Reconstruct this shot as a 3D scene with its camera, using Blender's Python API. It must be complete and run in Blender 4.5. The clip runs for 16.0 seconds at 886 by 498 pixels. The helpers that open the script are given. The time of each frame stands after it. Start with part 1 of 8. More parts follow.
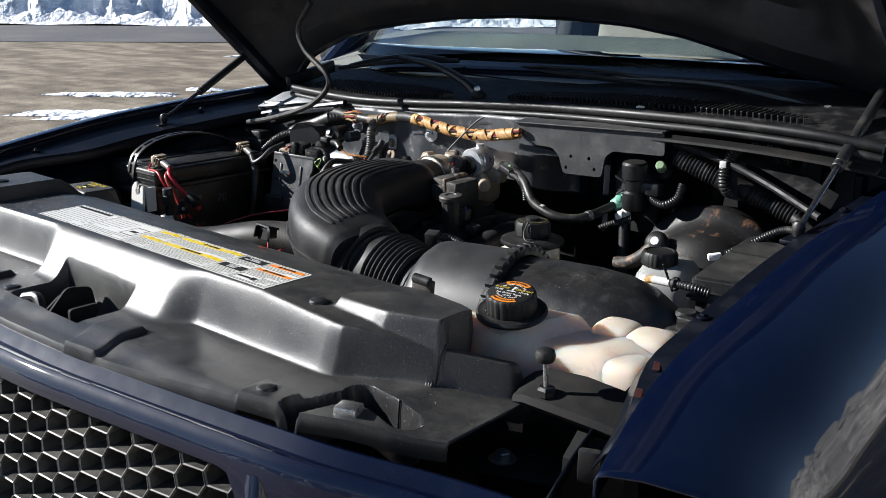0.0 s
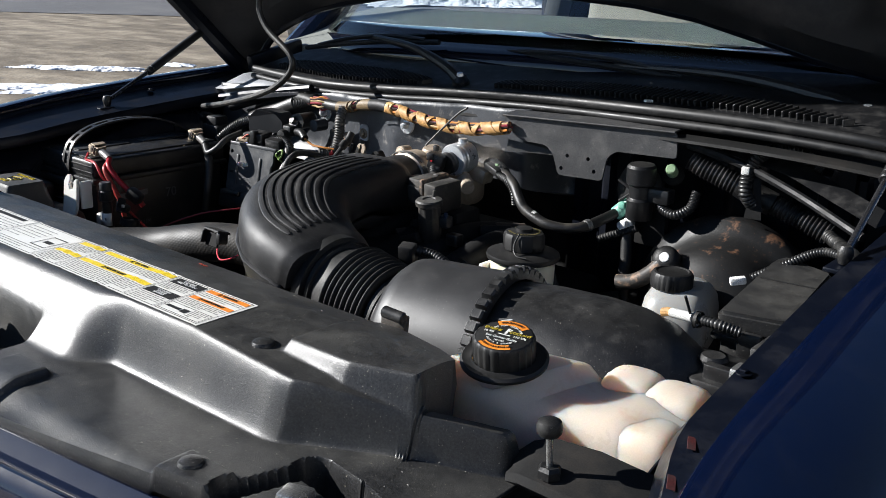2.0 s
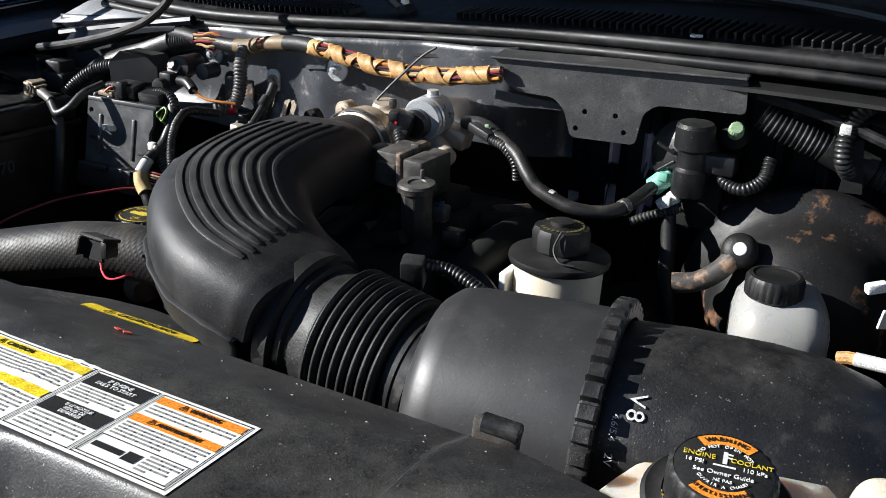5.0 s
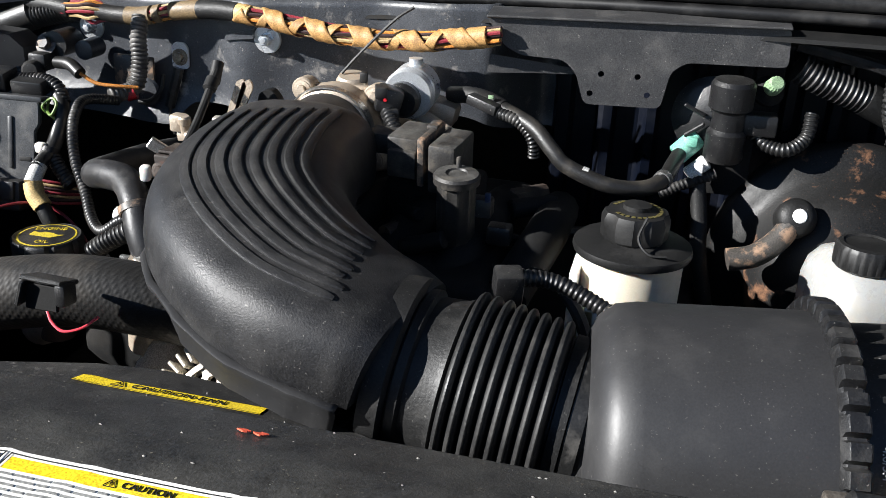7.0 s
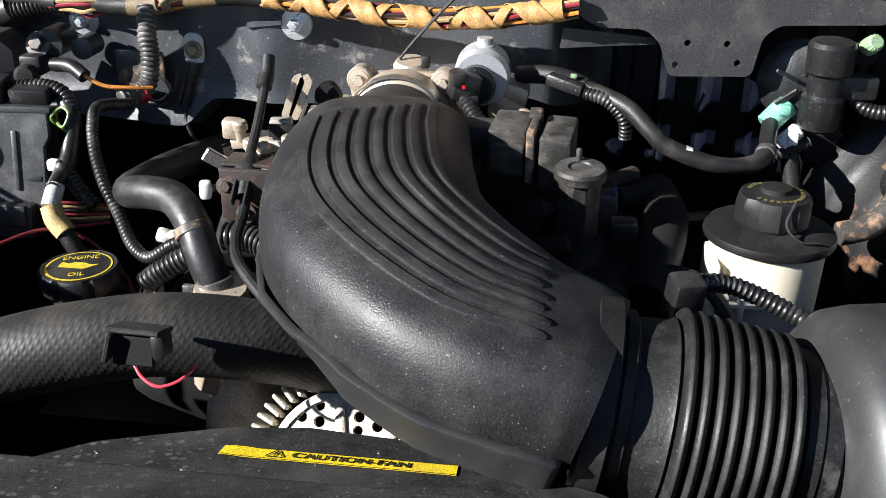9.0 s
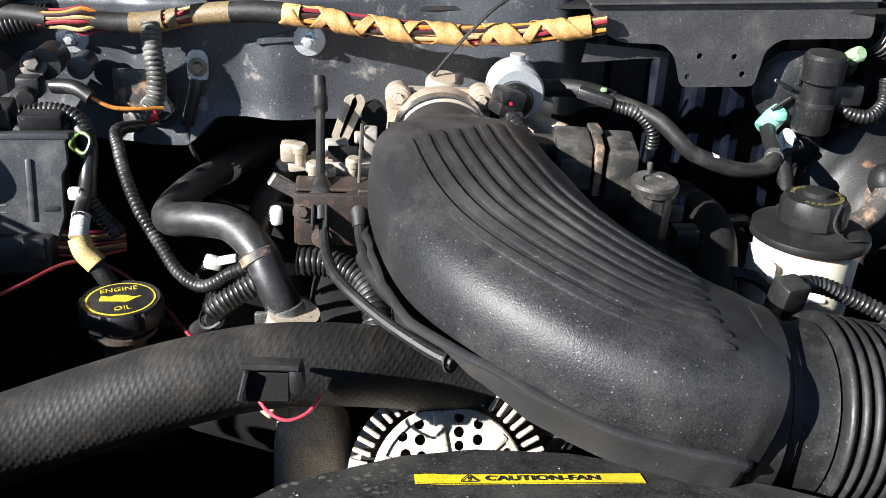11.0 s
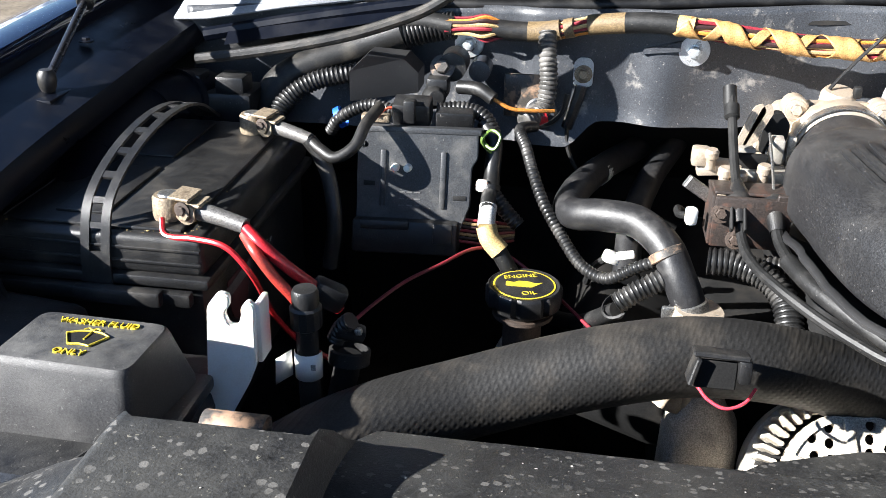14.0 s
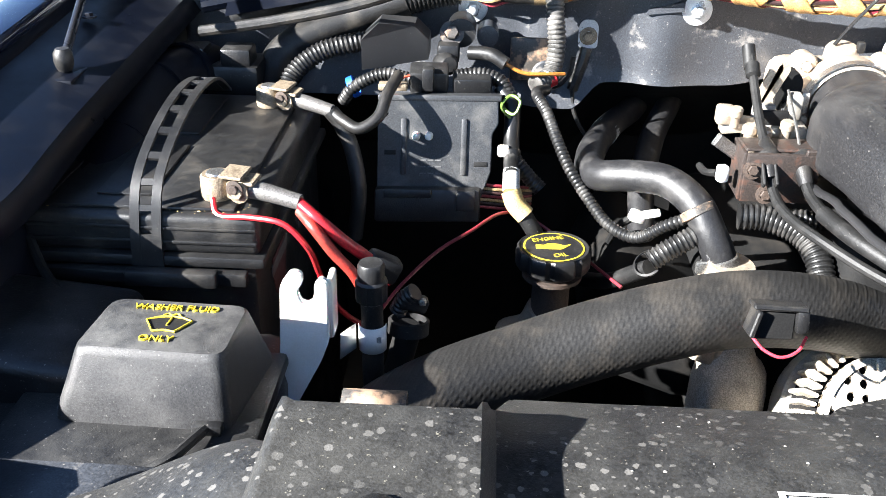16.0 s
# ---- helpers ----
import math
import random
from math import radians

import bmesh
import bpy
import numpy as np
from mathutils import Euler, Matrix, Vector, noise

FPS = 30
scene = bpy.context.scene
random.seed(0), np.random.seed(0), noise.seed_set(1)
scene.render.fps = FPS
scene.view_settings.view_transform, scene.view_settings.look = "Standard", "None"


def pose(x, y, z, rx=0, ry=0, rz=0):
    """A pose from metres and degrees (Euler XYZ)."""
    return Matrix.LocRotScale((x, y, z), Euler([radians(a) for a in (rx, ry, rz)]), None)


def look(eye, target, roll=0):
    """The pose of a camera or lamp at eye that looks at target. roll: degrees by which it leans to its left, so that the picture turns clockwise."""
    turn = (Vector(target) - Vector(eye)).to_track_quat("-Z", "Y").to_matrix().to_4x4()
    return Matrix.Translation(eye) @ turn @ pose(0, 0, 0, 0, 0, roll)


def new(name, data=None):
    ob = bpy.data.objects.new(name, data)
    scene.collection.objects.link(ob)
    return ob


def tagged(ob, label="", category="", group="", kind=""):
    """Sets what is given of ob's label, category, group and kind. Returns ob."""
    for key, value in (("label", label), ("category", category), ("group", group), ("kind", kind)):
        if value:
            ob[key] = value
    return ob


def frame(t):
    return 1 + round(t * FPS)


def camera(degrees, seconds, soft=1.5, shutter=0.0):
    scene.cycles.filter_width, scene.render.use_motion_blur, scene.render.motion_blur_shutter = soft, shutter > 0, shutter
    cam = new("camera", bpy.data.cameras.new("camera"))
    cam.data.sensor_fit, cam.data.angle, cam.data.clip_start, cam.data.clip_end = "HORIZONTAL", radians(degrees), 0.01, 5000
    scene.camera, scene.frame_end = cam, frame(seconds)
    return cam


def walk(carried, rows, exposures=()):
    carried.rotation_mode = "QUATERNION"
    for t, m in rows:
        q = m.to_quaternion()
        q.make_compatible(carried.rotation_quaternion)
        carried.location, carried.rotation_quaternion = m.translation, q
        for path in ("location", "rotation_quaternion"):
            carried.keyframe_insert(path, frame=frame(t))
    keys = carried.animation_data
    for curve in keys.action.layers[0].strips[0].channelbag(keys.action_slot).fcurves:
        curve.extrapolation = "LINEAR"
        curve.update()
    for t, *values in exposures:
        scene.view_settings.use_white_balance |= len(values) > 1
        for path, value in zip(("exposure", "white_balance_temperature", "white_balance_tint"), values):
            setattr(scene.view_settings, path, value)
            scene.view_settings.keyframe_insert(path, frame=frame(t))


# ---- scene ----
cam = camera(49.5, 16.0, 0.75)
PATH = [
    (0, (1.217, 0.032, 1.445), (-0.053, 1.478, 0.902), 0.5),
    (0.5, (1.167, 0.127, 1.446), (-0.093, 1.575, 0.882), 0.5),
    (1, (1.145, 0.168, 1.437), (-0.141, 1.585, 0.857), 0.7),
    (1.5, (1.132, 0.175, 1.436), (-0.14, 1.6, 0.844), 1.2),
    (2, (1.064, 0.201, 1.431), (-0.158, 1.674, 0.849), 1.8),
    (2.5, (0.976, 0.244, 1.418), (-0.172, 1.751, 0.777), 1.4),
    (3, (0.886, 0.279, 1.412), (-0.196, 1.824, 0.749), 2.1),
    (3.5, (0.808, 0.304, 1.405), (-0.192, 1.891, 0.712), 2.1),
    (4, (0.753, 0.323, 1.401), (-0.219, 1.925, 0.701), 1.1),
    (4.5, (0.701, 0.357, 1.392), (-0.206, 1.995, 0.689), 3.0),
    (4.7, (0.683, 0.382, 1.39), (-0.22, 2.02, 0.682), 2.8),
    (6.8, (0.365, 0.485, 1.352), (-0.130, 2.258, 0.569), 2.9),
    (7, (0.338, 0.476, 1.352), (-0.085, 2.267, 0.570), 2.7),
    (7.5, (0.284, 0.454, 1.348), (-0.051, 2.255, 0.545), 1.8),
    (8, (0.242, 0.460, 1.347), (-0.062, 2.271, 0.555), 1.5),
    (8.5, (0.179, 0.509, 1.343), (-0.047, 2.331, 0.550), 1.7),
    (8.7, (0.164, 0.538, 1.344), (-0.074, 2.337, 0.505), 0.8),
    (10.8, (-0.045, 0.531, 1.368), (0.097, 2.327, 0.499), 2.9),
    (11, (-0.073, 0.522, 1.37), (0.087, 2.32, 0.509), 2.9),
    (11.5, (-0.137, 0.498, 1.375), (0.008, 2.294, 0.507), 4.1),
    (12, (-0.169, 0.485, 1.377), (-0.092, 2.29, 0.518), 4.0),
    (12.5, (-0.198, 0.485, 1.376), (-0.216, 2.291, 0.516), 3.1),
    (13, (-0.227, 0.479, 1.377), (-0.326, 2.291, 0.536), 3.0),
    (13.5, (-0.249, 0.472, 1.375), (-0.421, 2.275, 0.526), 2.4),
    (14, (-0.252, 0.463, 1.371), (-0.511, 2.255, 0.523), 1.2),
    (14.5, (-0.236, 0.45, 1.373), (-0.631, 2.221, 0.53), 1.6),
    (15, (-0.28, 0.446, 1.372), (-0.617, 2.224, 0.522), 2.4),
    (15.5, (-0.342, 0.45, 1.374), (-0.537, 2.223, 0.47), 0.9),
    (16, (-0.364, 0.447, 1.379), (-0.443, 2.221, 0.459), 1.1),
]
EXPOSURE = [(0, 1.0), (3, 1.03), (4.5, 1.08), (7, 1.3), (8.5, 1.4), (11, 1.78), (12.5, 1.74), (13.5, 1.90), (14.5, 2.42), (16, 2.78)]
walk(cam, [(t, look(eye, target, roll)) for t, eye, target, roll in PATH], EXPOSURE)

# ---- world, sun ----
SUN = Vector((-0.785, -0.45, 0.445)).normalized()
world = bpy.data.worlds.new("world")
scene.world = world
world.use_nodes = True
wn = world.node_tree.nodes
sky = wn.new("ShaderNodeTexSky")
sky.sky_type = "NISHITA"
sky.sun_disc = False
sky.altitude, sky.air_density, sky.dust_density, sky.ozone_density = 1800, 1.0, 0.15, 3.0
sky.sun_elevation = math.asin(SUN.z)
sky.sun_rotation = math.atan2(SUN.x, SUN.y)
world.node_tree.links.new(sky.outputs[0], wn["Background"].inputs[0])
wn["Background"].inputs[1].default_value = 0.05
sun_data = bpy.data.lights.new("sun", "SUN")
sun_data.energy, sun_data.angle, sun_data.color = 5.0, radians(0.55), (1.0, 0.99, 0.975)
sun_lamp = new("sun", sun_data)
sun_lamp.matrix_world = look(SUN * 30, (0, 0, 0))

# ---- materials ----
def mat(name, color, rough=0.5, metal=0.0, coat=0.0, dirt=None, dirt_amount=0.0, dirt_scale=40.0, dirt_cut=(0.5, 0.7),
        grain=0.42, grain_scale=750.0, bump=0.0, bump_scale=400.0, bump_dist=0.001, weave=0.0, spots=0.0, spot_scale=60.0, sss=0.0, spec=0.5, specks=0.0, rand=0.0, rough_var=0.12, lit_dust=0.0):
    m = bpy.data.materials.new(name)
    m.use_nodes = True
    nt = m.node_tree
    N, L = nt.nodes, nt.links
    p = N["Principled BSDF"]
    p.inputs["Roughness"].default_value = rough
    p.inputs["Metallic"].default_value = metal
    p.inputs["Coat Weight"].default_value = coat
    p.inputs["Coat Roughness"].default_value = 0.04
    p.inputs["Specular IOR Level"].default_value = spec
    co = N.new("ShaderNodeNewGeometry").outputs["Position"]

    def noise_tex(scale, detail=5.0, rough_=0.6):
        n = N.new("ShaderNodeTexNoise")
        n.inputs["Scale"].default_value = scale
        n.inputs["Detail"].default_value = detail
        n.inputs["Roughness"].default_value = rough_
        L.new(co, n.inputs["Vector"])
        return n

    def mix(a, b, fac):
        x = N.new("ShaderNodeMix")
        x.data_type = "RGBA"
        for s, v in ((6, a), (7, b)):
            if isinstance(v, tuple):
                x.inputs[s].default_value = (*v, 1)
            else:
                L.new(v, x.inputs[s])
        L.new(fac, x.inputs[0])
        return x.outputs[2]

    def ramp(sock, lo, hi, top=1.0):
        r = N.new("ShaderNodeMapRange")
        r.inputs[1].default_value, r.inputs[2].default_value = lo, hi
        r.inputs[3].default_value, r.inputs[4].default_value = 0.0, top
        L.new(sock, r.inputs[0])
        return r.outputs[0]

    fine = noise_tex(grain_scale, 4)
    dark = tuple(c * (1 - grain) for c in color)
    lite = tuple(min(1, c * (1 + grain)) for c in color)
    out = mix(dark, lite, ramp(fine.outputs["Fac"], 0.35, 0.65))
    if rand:
        oi = N.new("ShaderNodeObjectInfo")
        out = mix(out, tuple(c * (1 - rand) for c in color), oi.outputs["Random"])
    big = noise_tex(dirt_scale, 6, 0.65)
    if dirt and dirt_amount:
        f = ramp(big.outputs["Fac"], dirt_cut[0], dirt_cut[1], dirt_amount)
        out = mix(out, dirt, f)
    if lit_dust:
        # dust on level faces, whose pale tone also stands for light on tops
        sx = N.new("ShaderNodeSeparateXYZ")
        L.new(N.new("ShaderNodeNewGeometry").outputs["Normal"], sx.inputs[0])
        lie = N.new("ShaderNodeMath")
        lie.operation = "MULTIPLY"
        L.new(ramp(sx.outputs["Z"], 0.80, 0.97, lit_dust), lie.inputs[0])
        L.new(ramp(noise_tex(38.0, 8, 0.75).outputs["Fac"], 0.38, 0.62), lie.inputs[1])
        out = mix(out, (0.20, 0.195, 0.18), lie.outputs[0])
    if specks:
        sp = noise_tex(430.0, 2)
        out = mix(out, dirt or (0.3, 0.28, 0.25), ramp(sp.outputs["Fac"], 0.68, 0.73, specks))
    if spots:
        vo = N.new("ShaderNodeTexVoronoi")
        vo.inputs["Scale"].default_value = spot_scale
        L.new(co, vo.inputs["Vector"])
        sep = N.new("ShaderNodeSeparateColor")
        L.new(vo.outputs["Color"], sep.inputs[0])
        lim = N.new("ShaderNodeMath")
        lim.operation = "MULTIPLY_ADD"
        lim.inputs[1].default_value, lim.inputs[2].default_value = 0.75, -0.25
        L.new(sep.outputs[0], lim.inputs[0])
        dif = N.new("ShaderNodeMath")
        dif.operation = "SUBTRACT"
        wob = N.new("ShaderNodeMath")
        wob.operation = "MULTIPLY_ADD"
        wob.inputs[1].default_value, wob.inputs[2].default_value = 0.5, -0.25
        L.new(noise_tex(spot_scale * 2.5, 3).outputs["Fac"], wob.inputs[0])
        ds = N.new("ShaderNodeMath")
        ds.operation = "ADD"
        L.new(vo.outputs["Distance"], ds.inputs[0]), L.new(wob.outputs[0], ds.inputs[1])
        L.new(lim.outputs[0], dif.inputs[0]), L.new(ds.outputs[0], dif.inputs[1])
        patch = N.new("ShaderNodeMath")
        patch.operation = "MULTIPLY"
        L.new(ramp(dif.outputs[0], 0.0, 0.05, spots), patch.inputs[0])
        L.new(ramp(noise_tex(6.0, 3).outputs["Fac"], 0.34, 0.50), patch.inputs[1])
        # drops dry to spots only where they can lie
        up = N.new("ShaderNodeSeparateXYZ")
        L.new(N.new("ShaderNodeNewGeometry").outputs["Normal"], up.inputs[0])
        rest = N.new("ShaderNodeMath")
        rest.operation = "MULTIPLY"
        # the drops fell along the passenger's half alone
        px = N.new("ShaderNodeSeparateXYZ")
        L.new(co, px.inputs[0])
        half = N.new("ShaderNodeMath")
        half.operation = "MULTIPLY"
        L.new(patch.outputs[0], half.inputs[0])
        L.new(ramp(px.outputs["X"], 0.02, -0.16), half.inputs[1])
        L.new(half.outputs[0], rest.inputs[0])
        L.new(ramp(up.outputs["Z"], 0.75, 0.92), rest.inputs[1])
        out = mix(out, (0.20, 0.19, 0.175), rest.outputs[0])
    L.new(out, p.inputs["Base Color"])
    rr = N.new("ShaderNodeMapRange")
    rr.inputs[1].default_value, rr.inputs[2].default_value = 0.3, 0.7
    rr.inputs[3].default_value, rr.inputs[4].default_value = max(0.02, rough - rough_var), min(1, rough + rough_var)
    L.new(big.outputs["Fac"], rr.inputs[0])
    if rough_var:
        L.new(rr.outputs[0], p.inputs["Roughness"])
    if sss:
        p.inputs["Subsurface Weight"].default_value = sss
        p.inputs["Subsurface Radius"].default_value = (0.030, 0.019, 0.012)
        p.inputs["Subsurface Scale"].default_value = 1.8 if sss > 0.9 else 0.2
    if bump or weave:
        b = N.new("ShaderNodeBump")
        b.inputs["Strength"].default_value = bump or weave
        b.inputs["Distance"].default_value = bump_dist
        bn = noise_tex(bump_scale, 3)
        L.new(bn.outputs["Fac"], b.inputs["Height"])
        L.new(b.outputs[0], p.inputs["Normal"])
    return m


DUST = (0.27, 0.255, 0.235)
M = {
    "plastic": mat("black_plastic", (0.009, 0.009, 0.0095), 0.40, dirt=DUST, dirt_amount=0.10, dirt_scale=26, dirt_cut=(0.52, 0.72), bump=0.3, bump_scale=600, specks=0.5, lit_dust=0.10),
    "cover": mat("cover_plastic", (0.016, 0.016, 0.0165), 0.43, spec=0.58, dirt=(0.22, 0.205, 0.165), dirt_amount=0.13, dirt_scale=11, dirt_cut=(0.45, 0.72), bump=0.3, bump_scale=700, grain=0.6, grain_scale=520, specks=0.75, spots=0.6, spot_scale=185, lit_dust=0.12),
    "intake": mat("intake_plastic", (0.014, 0.014, 0.015), 0.46, spec=0.4, dirt=DUST, dirt_amount=0.10, dirt_scale=12, dirt_cut=(0.5, 0.75), bump=0.35, bump_scale=700, specks=0.5, grain=0.5, grain_scale=600, lit_dust=0.10),
    "bracket": mat("bracket_steel", (0.034, 0.034, 0.035), 0.5, dirt=DUST, dirt_amount=0.12, dirt_scale=30, specks=0.5, bump=0.3),
    "canister": mat("canister_plastic", (0.022, 0.022, 0.023), 0.48, dirt=DUST, dirt_amount=0.06, dirt_scale=10, bump=0.06, specks=0.2, grain=0.12),
    "rubber": mat("black_rubber", (0.009, 0.009, 0.009), 0.54, spec=0.38, dirt=DUST, dirt_amount=0.08, dirt_scale=30, dirt_cut=(0.52, 0.72), bump=0.3, specks=0.3),
    "hose": mat("rubber_hose", (0.013, 0.0125, 0.012), 0.46, dirt=(0.20, 0.17, 0.13), dirt_amount=0.2, dirt_scale=30, dirt_cut=(0.5, 0.7), bump=0.3, bump_scale=500),
    "loom": mat("loom_plastic", (0.011, 0.011, 0.011), 0.40, dirt=DUST, dirt_amount=0.2, dirt_scale=45, dirt_cut=(0.52, 0.7)),
    "loom_dusty": mat("dusty_loom_plastic", (0.05, 0.048, 0.045), 0.5, dirt=DUST, dirt_amount=0.5, dirt_scale=40, dirt_cut=(0.45, 0.65)),
    # near-black grime that also stands for shade in recesses and gaps
    "dark": mat("grime_and_shade", (0.007, 0.007, 0.007), 0.75, spec=0.25, dirt=(0.04, 0.033, 0.026), dirt_amount=0.35, dirt_scale=18),
    "paint": mat("dark_blue_paint", (0.0007, 0.0036, 0.018), 0.5, spec=0.05, coat=1.0, dirt=(0.1, 0.1, 0.1), dirt_amount=0.02, rough_var=0.05),
    "firewall": mat("firewall_paint", (0.038, 0.041, 0.047), 0.40, dirt=(0.28, 0.26, 0.235), dirt_amount=0.6, dirt_scale=34, dirt_cut=(0.60, 0.70), bump=0.25, bump_scale=90, bump_dist=0.002, specks=0.7, spots=0.12, spot_scale=260),
    "primer": mat("red_primer", (0.05, 0.008, 0.008), 0.6, dirt=(0.02, 0.01, 0.01), dirt_amount=0.8, dirt_scale=60),
    "inner": mat("inner_fender_paint", (0.0018, 0.003, 0.007), 0.38, spec=0.28, dirt=(0.03, 0.03, 0.034), dirt_amount=0.18, dirt_scale=20, specks=0.3),
    "white_plastic": mat("white_plastic", (0.75, 0.74, 0.70), 0.4, grain=0.04, dirt=(0.5, 0.38, 0.22), dirt_amount=0.3, dirt_scale=20, sss=0.15),
    "cream": mat("cream_plastic", (0.68, 0.62, 0.50), 0.4, grain=0.04, dirt=(0.45, 0.34, 0.18), dirt_amount=0.35, dirt_scale=24, sss=0.3),
    "tank": mat("milky_tank_plastic", (0.60, 0.51, 0.43), 0.33, dirt=(0.46, 0.27, 0.14), dirt_amount=0.75, dirt_scale=11, dirt_cut=(0.52, 0.66), sss=1.0, specks=0.15, grain=0.05),
    "fluid": mat("cloudy_reservoir_plastic", (0.30, 0.30, 0.29), 0.3, grain=0.05, dirt=(0.36, 0.32, 0.25), dirt_amount=0.4, dirt_scale=20, sss=0.3),
    "alu": mat("cast_aluminium", (0.50, 0.42, 0.33), 0.45, metal=0.5, dirt=(0.22, 0.15, 0.09), dirt_amount=0.6, dirt_scale=30, bump=0.5, grain=0.12),
    "alu_bright": mat("bright_aluminium", (0.46, 0.43, 0.38), 0.45, metal=0.4, dirt=(0.10, 0.08, 0.06), dirt_amount=0.7, dirt_scale=40, bump=0.3, grain=0.12),
    "zinc": mat("zinc_steel", (0.70, 0.72, 0.74), 0.34, metal=0.7, dirt=(0.3, 0.28, 0.24), dirt_amount=0.3, dirt_scale=40, grain=0.12),
    "steel": mat("dull_steel", (0.42, 0.42, 0.41), 0.35, metal=0.9, dirt=(0.2, 0.15, 0.1), dirt_amount=0.5, dirt_scale=40),
    "rust": mat("rusty_steel", (0.045, 0.030, 0.022), 0.7, dirt=(0.02, 0.016, 0.014), dirt_amount=0.9, dirt_scale=40, bump=0.5),
    "brass": mat("corroded_brass", (0.27, 0.215, 0.15), 0.55, metal=0.4, dirt=(0.07, 0.045, 0.03), dirt_amount=0.8, dirt_scale=90, bump=0.6),
    "red_faded": mat("faded_red_cable", (0.34, 0.030, 0.022), 0.45, dirt=(0.28, 0.09, 0.06), dirt_amount=0.4, dirt_scale=40),
    "red": mat("red_cable", (0.36, 0.013, 0.02), 0.38, dirt=(0.3, 0.05, 0.04), dirt_amount=0.3, dirt_scale=30),
    "orange_red": mat("faded_red_cable", (0.75, 0.10, 0.05), 0.4, dirt=(0.4, 0.06, 0.04), dirt_amount=0.3, dirt_scale=30),
    "green": mat("green_plastic", (0.16, 0.42, 0.32), 0.4, dirt=(0.5, 0.6, 0.5), dirt_amount=0.3),
    "clip_brown": mat("dusty_brown_plastic", (0.05, 0.042, 0.034), 0.6, dirt=DUST, dirt_amount=0.3, dirt_scale=40),
    "green_cap": mat("pale_green_cap", (0.20, 0.30, 0.17), 0.5, dirt=(0.3, 0.35, 0.25), dirt_amount=0.4),
    "blue": mat("blue_plastic", (0.01, 0.1, 0.5), 0.4),
    "yellow": mat("yellow_print", (0.55, 0.42, 0.03), 0.5, dirt=(0.25, 0.2, 0.05), dirt_amount=0.4, dirt_scale=60),
    "orange": mat("orange_print", (0.80, 0.22, 0.02), 0.5),
    "white_print": mat("white_print", (0.75, 0.74, 0.70), 0.5),
    "paper": mat("label_paper", (0.74, 0.73, 0.69), 0.38, dirt=(0.5, 0.48, 0.42), dirt_amount=0.25, dirt_scale=15, grain=0.04),
    "ink": mat("black_ink", (0.012, 0.012, 0.012), 0.65, spec=0.25),
    "paper_dust": mat("pale_grit", (0.20, 0.19, 0.17), 0.8),
    "grey_ink": mat("grey_ink", (0.22, 0.22, 0.21), 0.5),
    "yellow_label": mat("yellow_label", (0.85, 0.55, 0.02), 0.45, dirt=(0.3, 0.2, 0.05), dirt_amount=0.4, dirt_scale=25),
    "tape": mat("grey_tape", (0.5, 0.5, 0.48), 0.4),
    "tan_tape": mat("tan_tape", (0.5, 0.36, 0.15), 0.6, dirt=(0.2, 0.12, 0.05), dirt_amount=0.5, dirt_scale=60),
    "dull_tape": mat("dull_brown_tape", (0.16, 0.11, 0.055), 0.6, dirt=(0.07, 0.055, 0.04), dirt_amount=0.7, dirt_scale=50, bump=0.3),
    "orange_tape": mat("orange_cloth_tape", (0.40, 0.22, 0.075), 0.6, dirt=(0.16, 0.09, 0.035), dirt_amount=0.8, dirt_scale=40, bump=0.3),
    "wire_red": mat("red_wire", (0.20, 0.02, 0.03), 0.45),
    "wire_pale": mat("pale_wire", (0.34, 0.24, 0.11), 0.5, dirt=(0.08, 0.05, 0.03), dirt_amount=0.6, dirt_scale=60),
    "wire_dark": mat("dark_wire", (0.03, 0.015, 0.015), 0.45),
    "wire_green": mat("green_wire", (0.12, 0.2, 0.04), 0.45),
    "wire_orange": mat("orange_wire", (0.45, 0.17, 0.03), 0.45),
    "cap_black": mat("black_cap_plastic", (0.010, 0.010, 0.010), 0.5, spec=0.35, dirt=DUST, dirt_amount=0.05, dirt_scale=20),
    "cowl": mat("cowl_plastic", (0.006, 0.0062, 0.007), 0.55, spec=0.25, dirt=DUST, dirt_amount=0.1, specks=0.2),
    "grille": mat("grille_plastic", (0.035, 0.034, 0.032), 0.45, dirt=(0.32, 0.30, 0.26), dirt_amount=0.3, dirt_scale=25, dirt_cut=(0.4, 0.7)),
    "beige": mat("beige_upholstery", (0.16, 0.155, 0.13), 0.8, bump=0.2),
    "dash": mat("dark_dashboard", (0.03, 0.035, 0.04), 0.6),
    "tyre": mat("tyre_rubber", (0.02, 0.02, 0.02), 0.8),
    "mark_dim": mat("dim_yellow_print", (0.09, 0.075, 0.02), 0.6),
    "mark_white": mat("faded_white_print", (0.45, 0.45, 0.45), 0.5),
    "pipe": mat("worn_pipe", (0.05, 0.045, 0.04), 0.5, dirt=(0.35, 0.22, 0.14), dirt_amount=0.8, dirt_scale=45, dirt_cut=(0.5, 0.6)),
    "asphalt": mat("asphalt", (0.085, 0.085, 0.088), 0.8, dirt=(0.2, 0.19, 0.18), dirt_amount=0.4, dirt_scale=0.6),
    "dirty_snow": mat("gritty_old_snow", (0.46, 0.45, 0.43), 0.7, dirt=(0.14, 0.13, 0.115), dirt_amount=0.8, dirt_scale=1.6, dirt_cut=(0.42, 0.62), grain=0.25, grain_scale=14, bump=0.8, bump_scale=3.0, bump_dist=0.2),
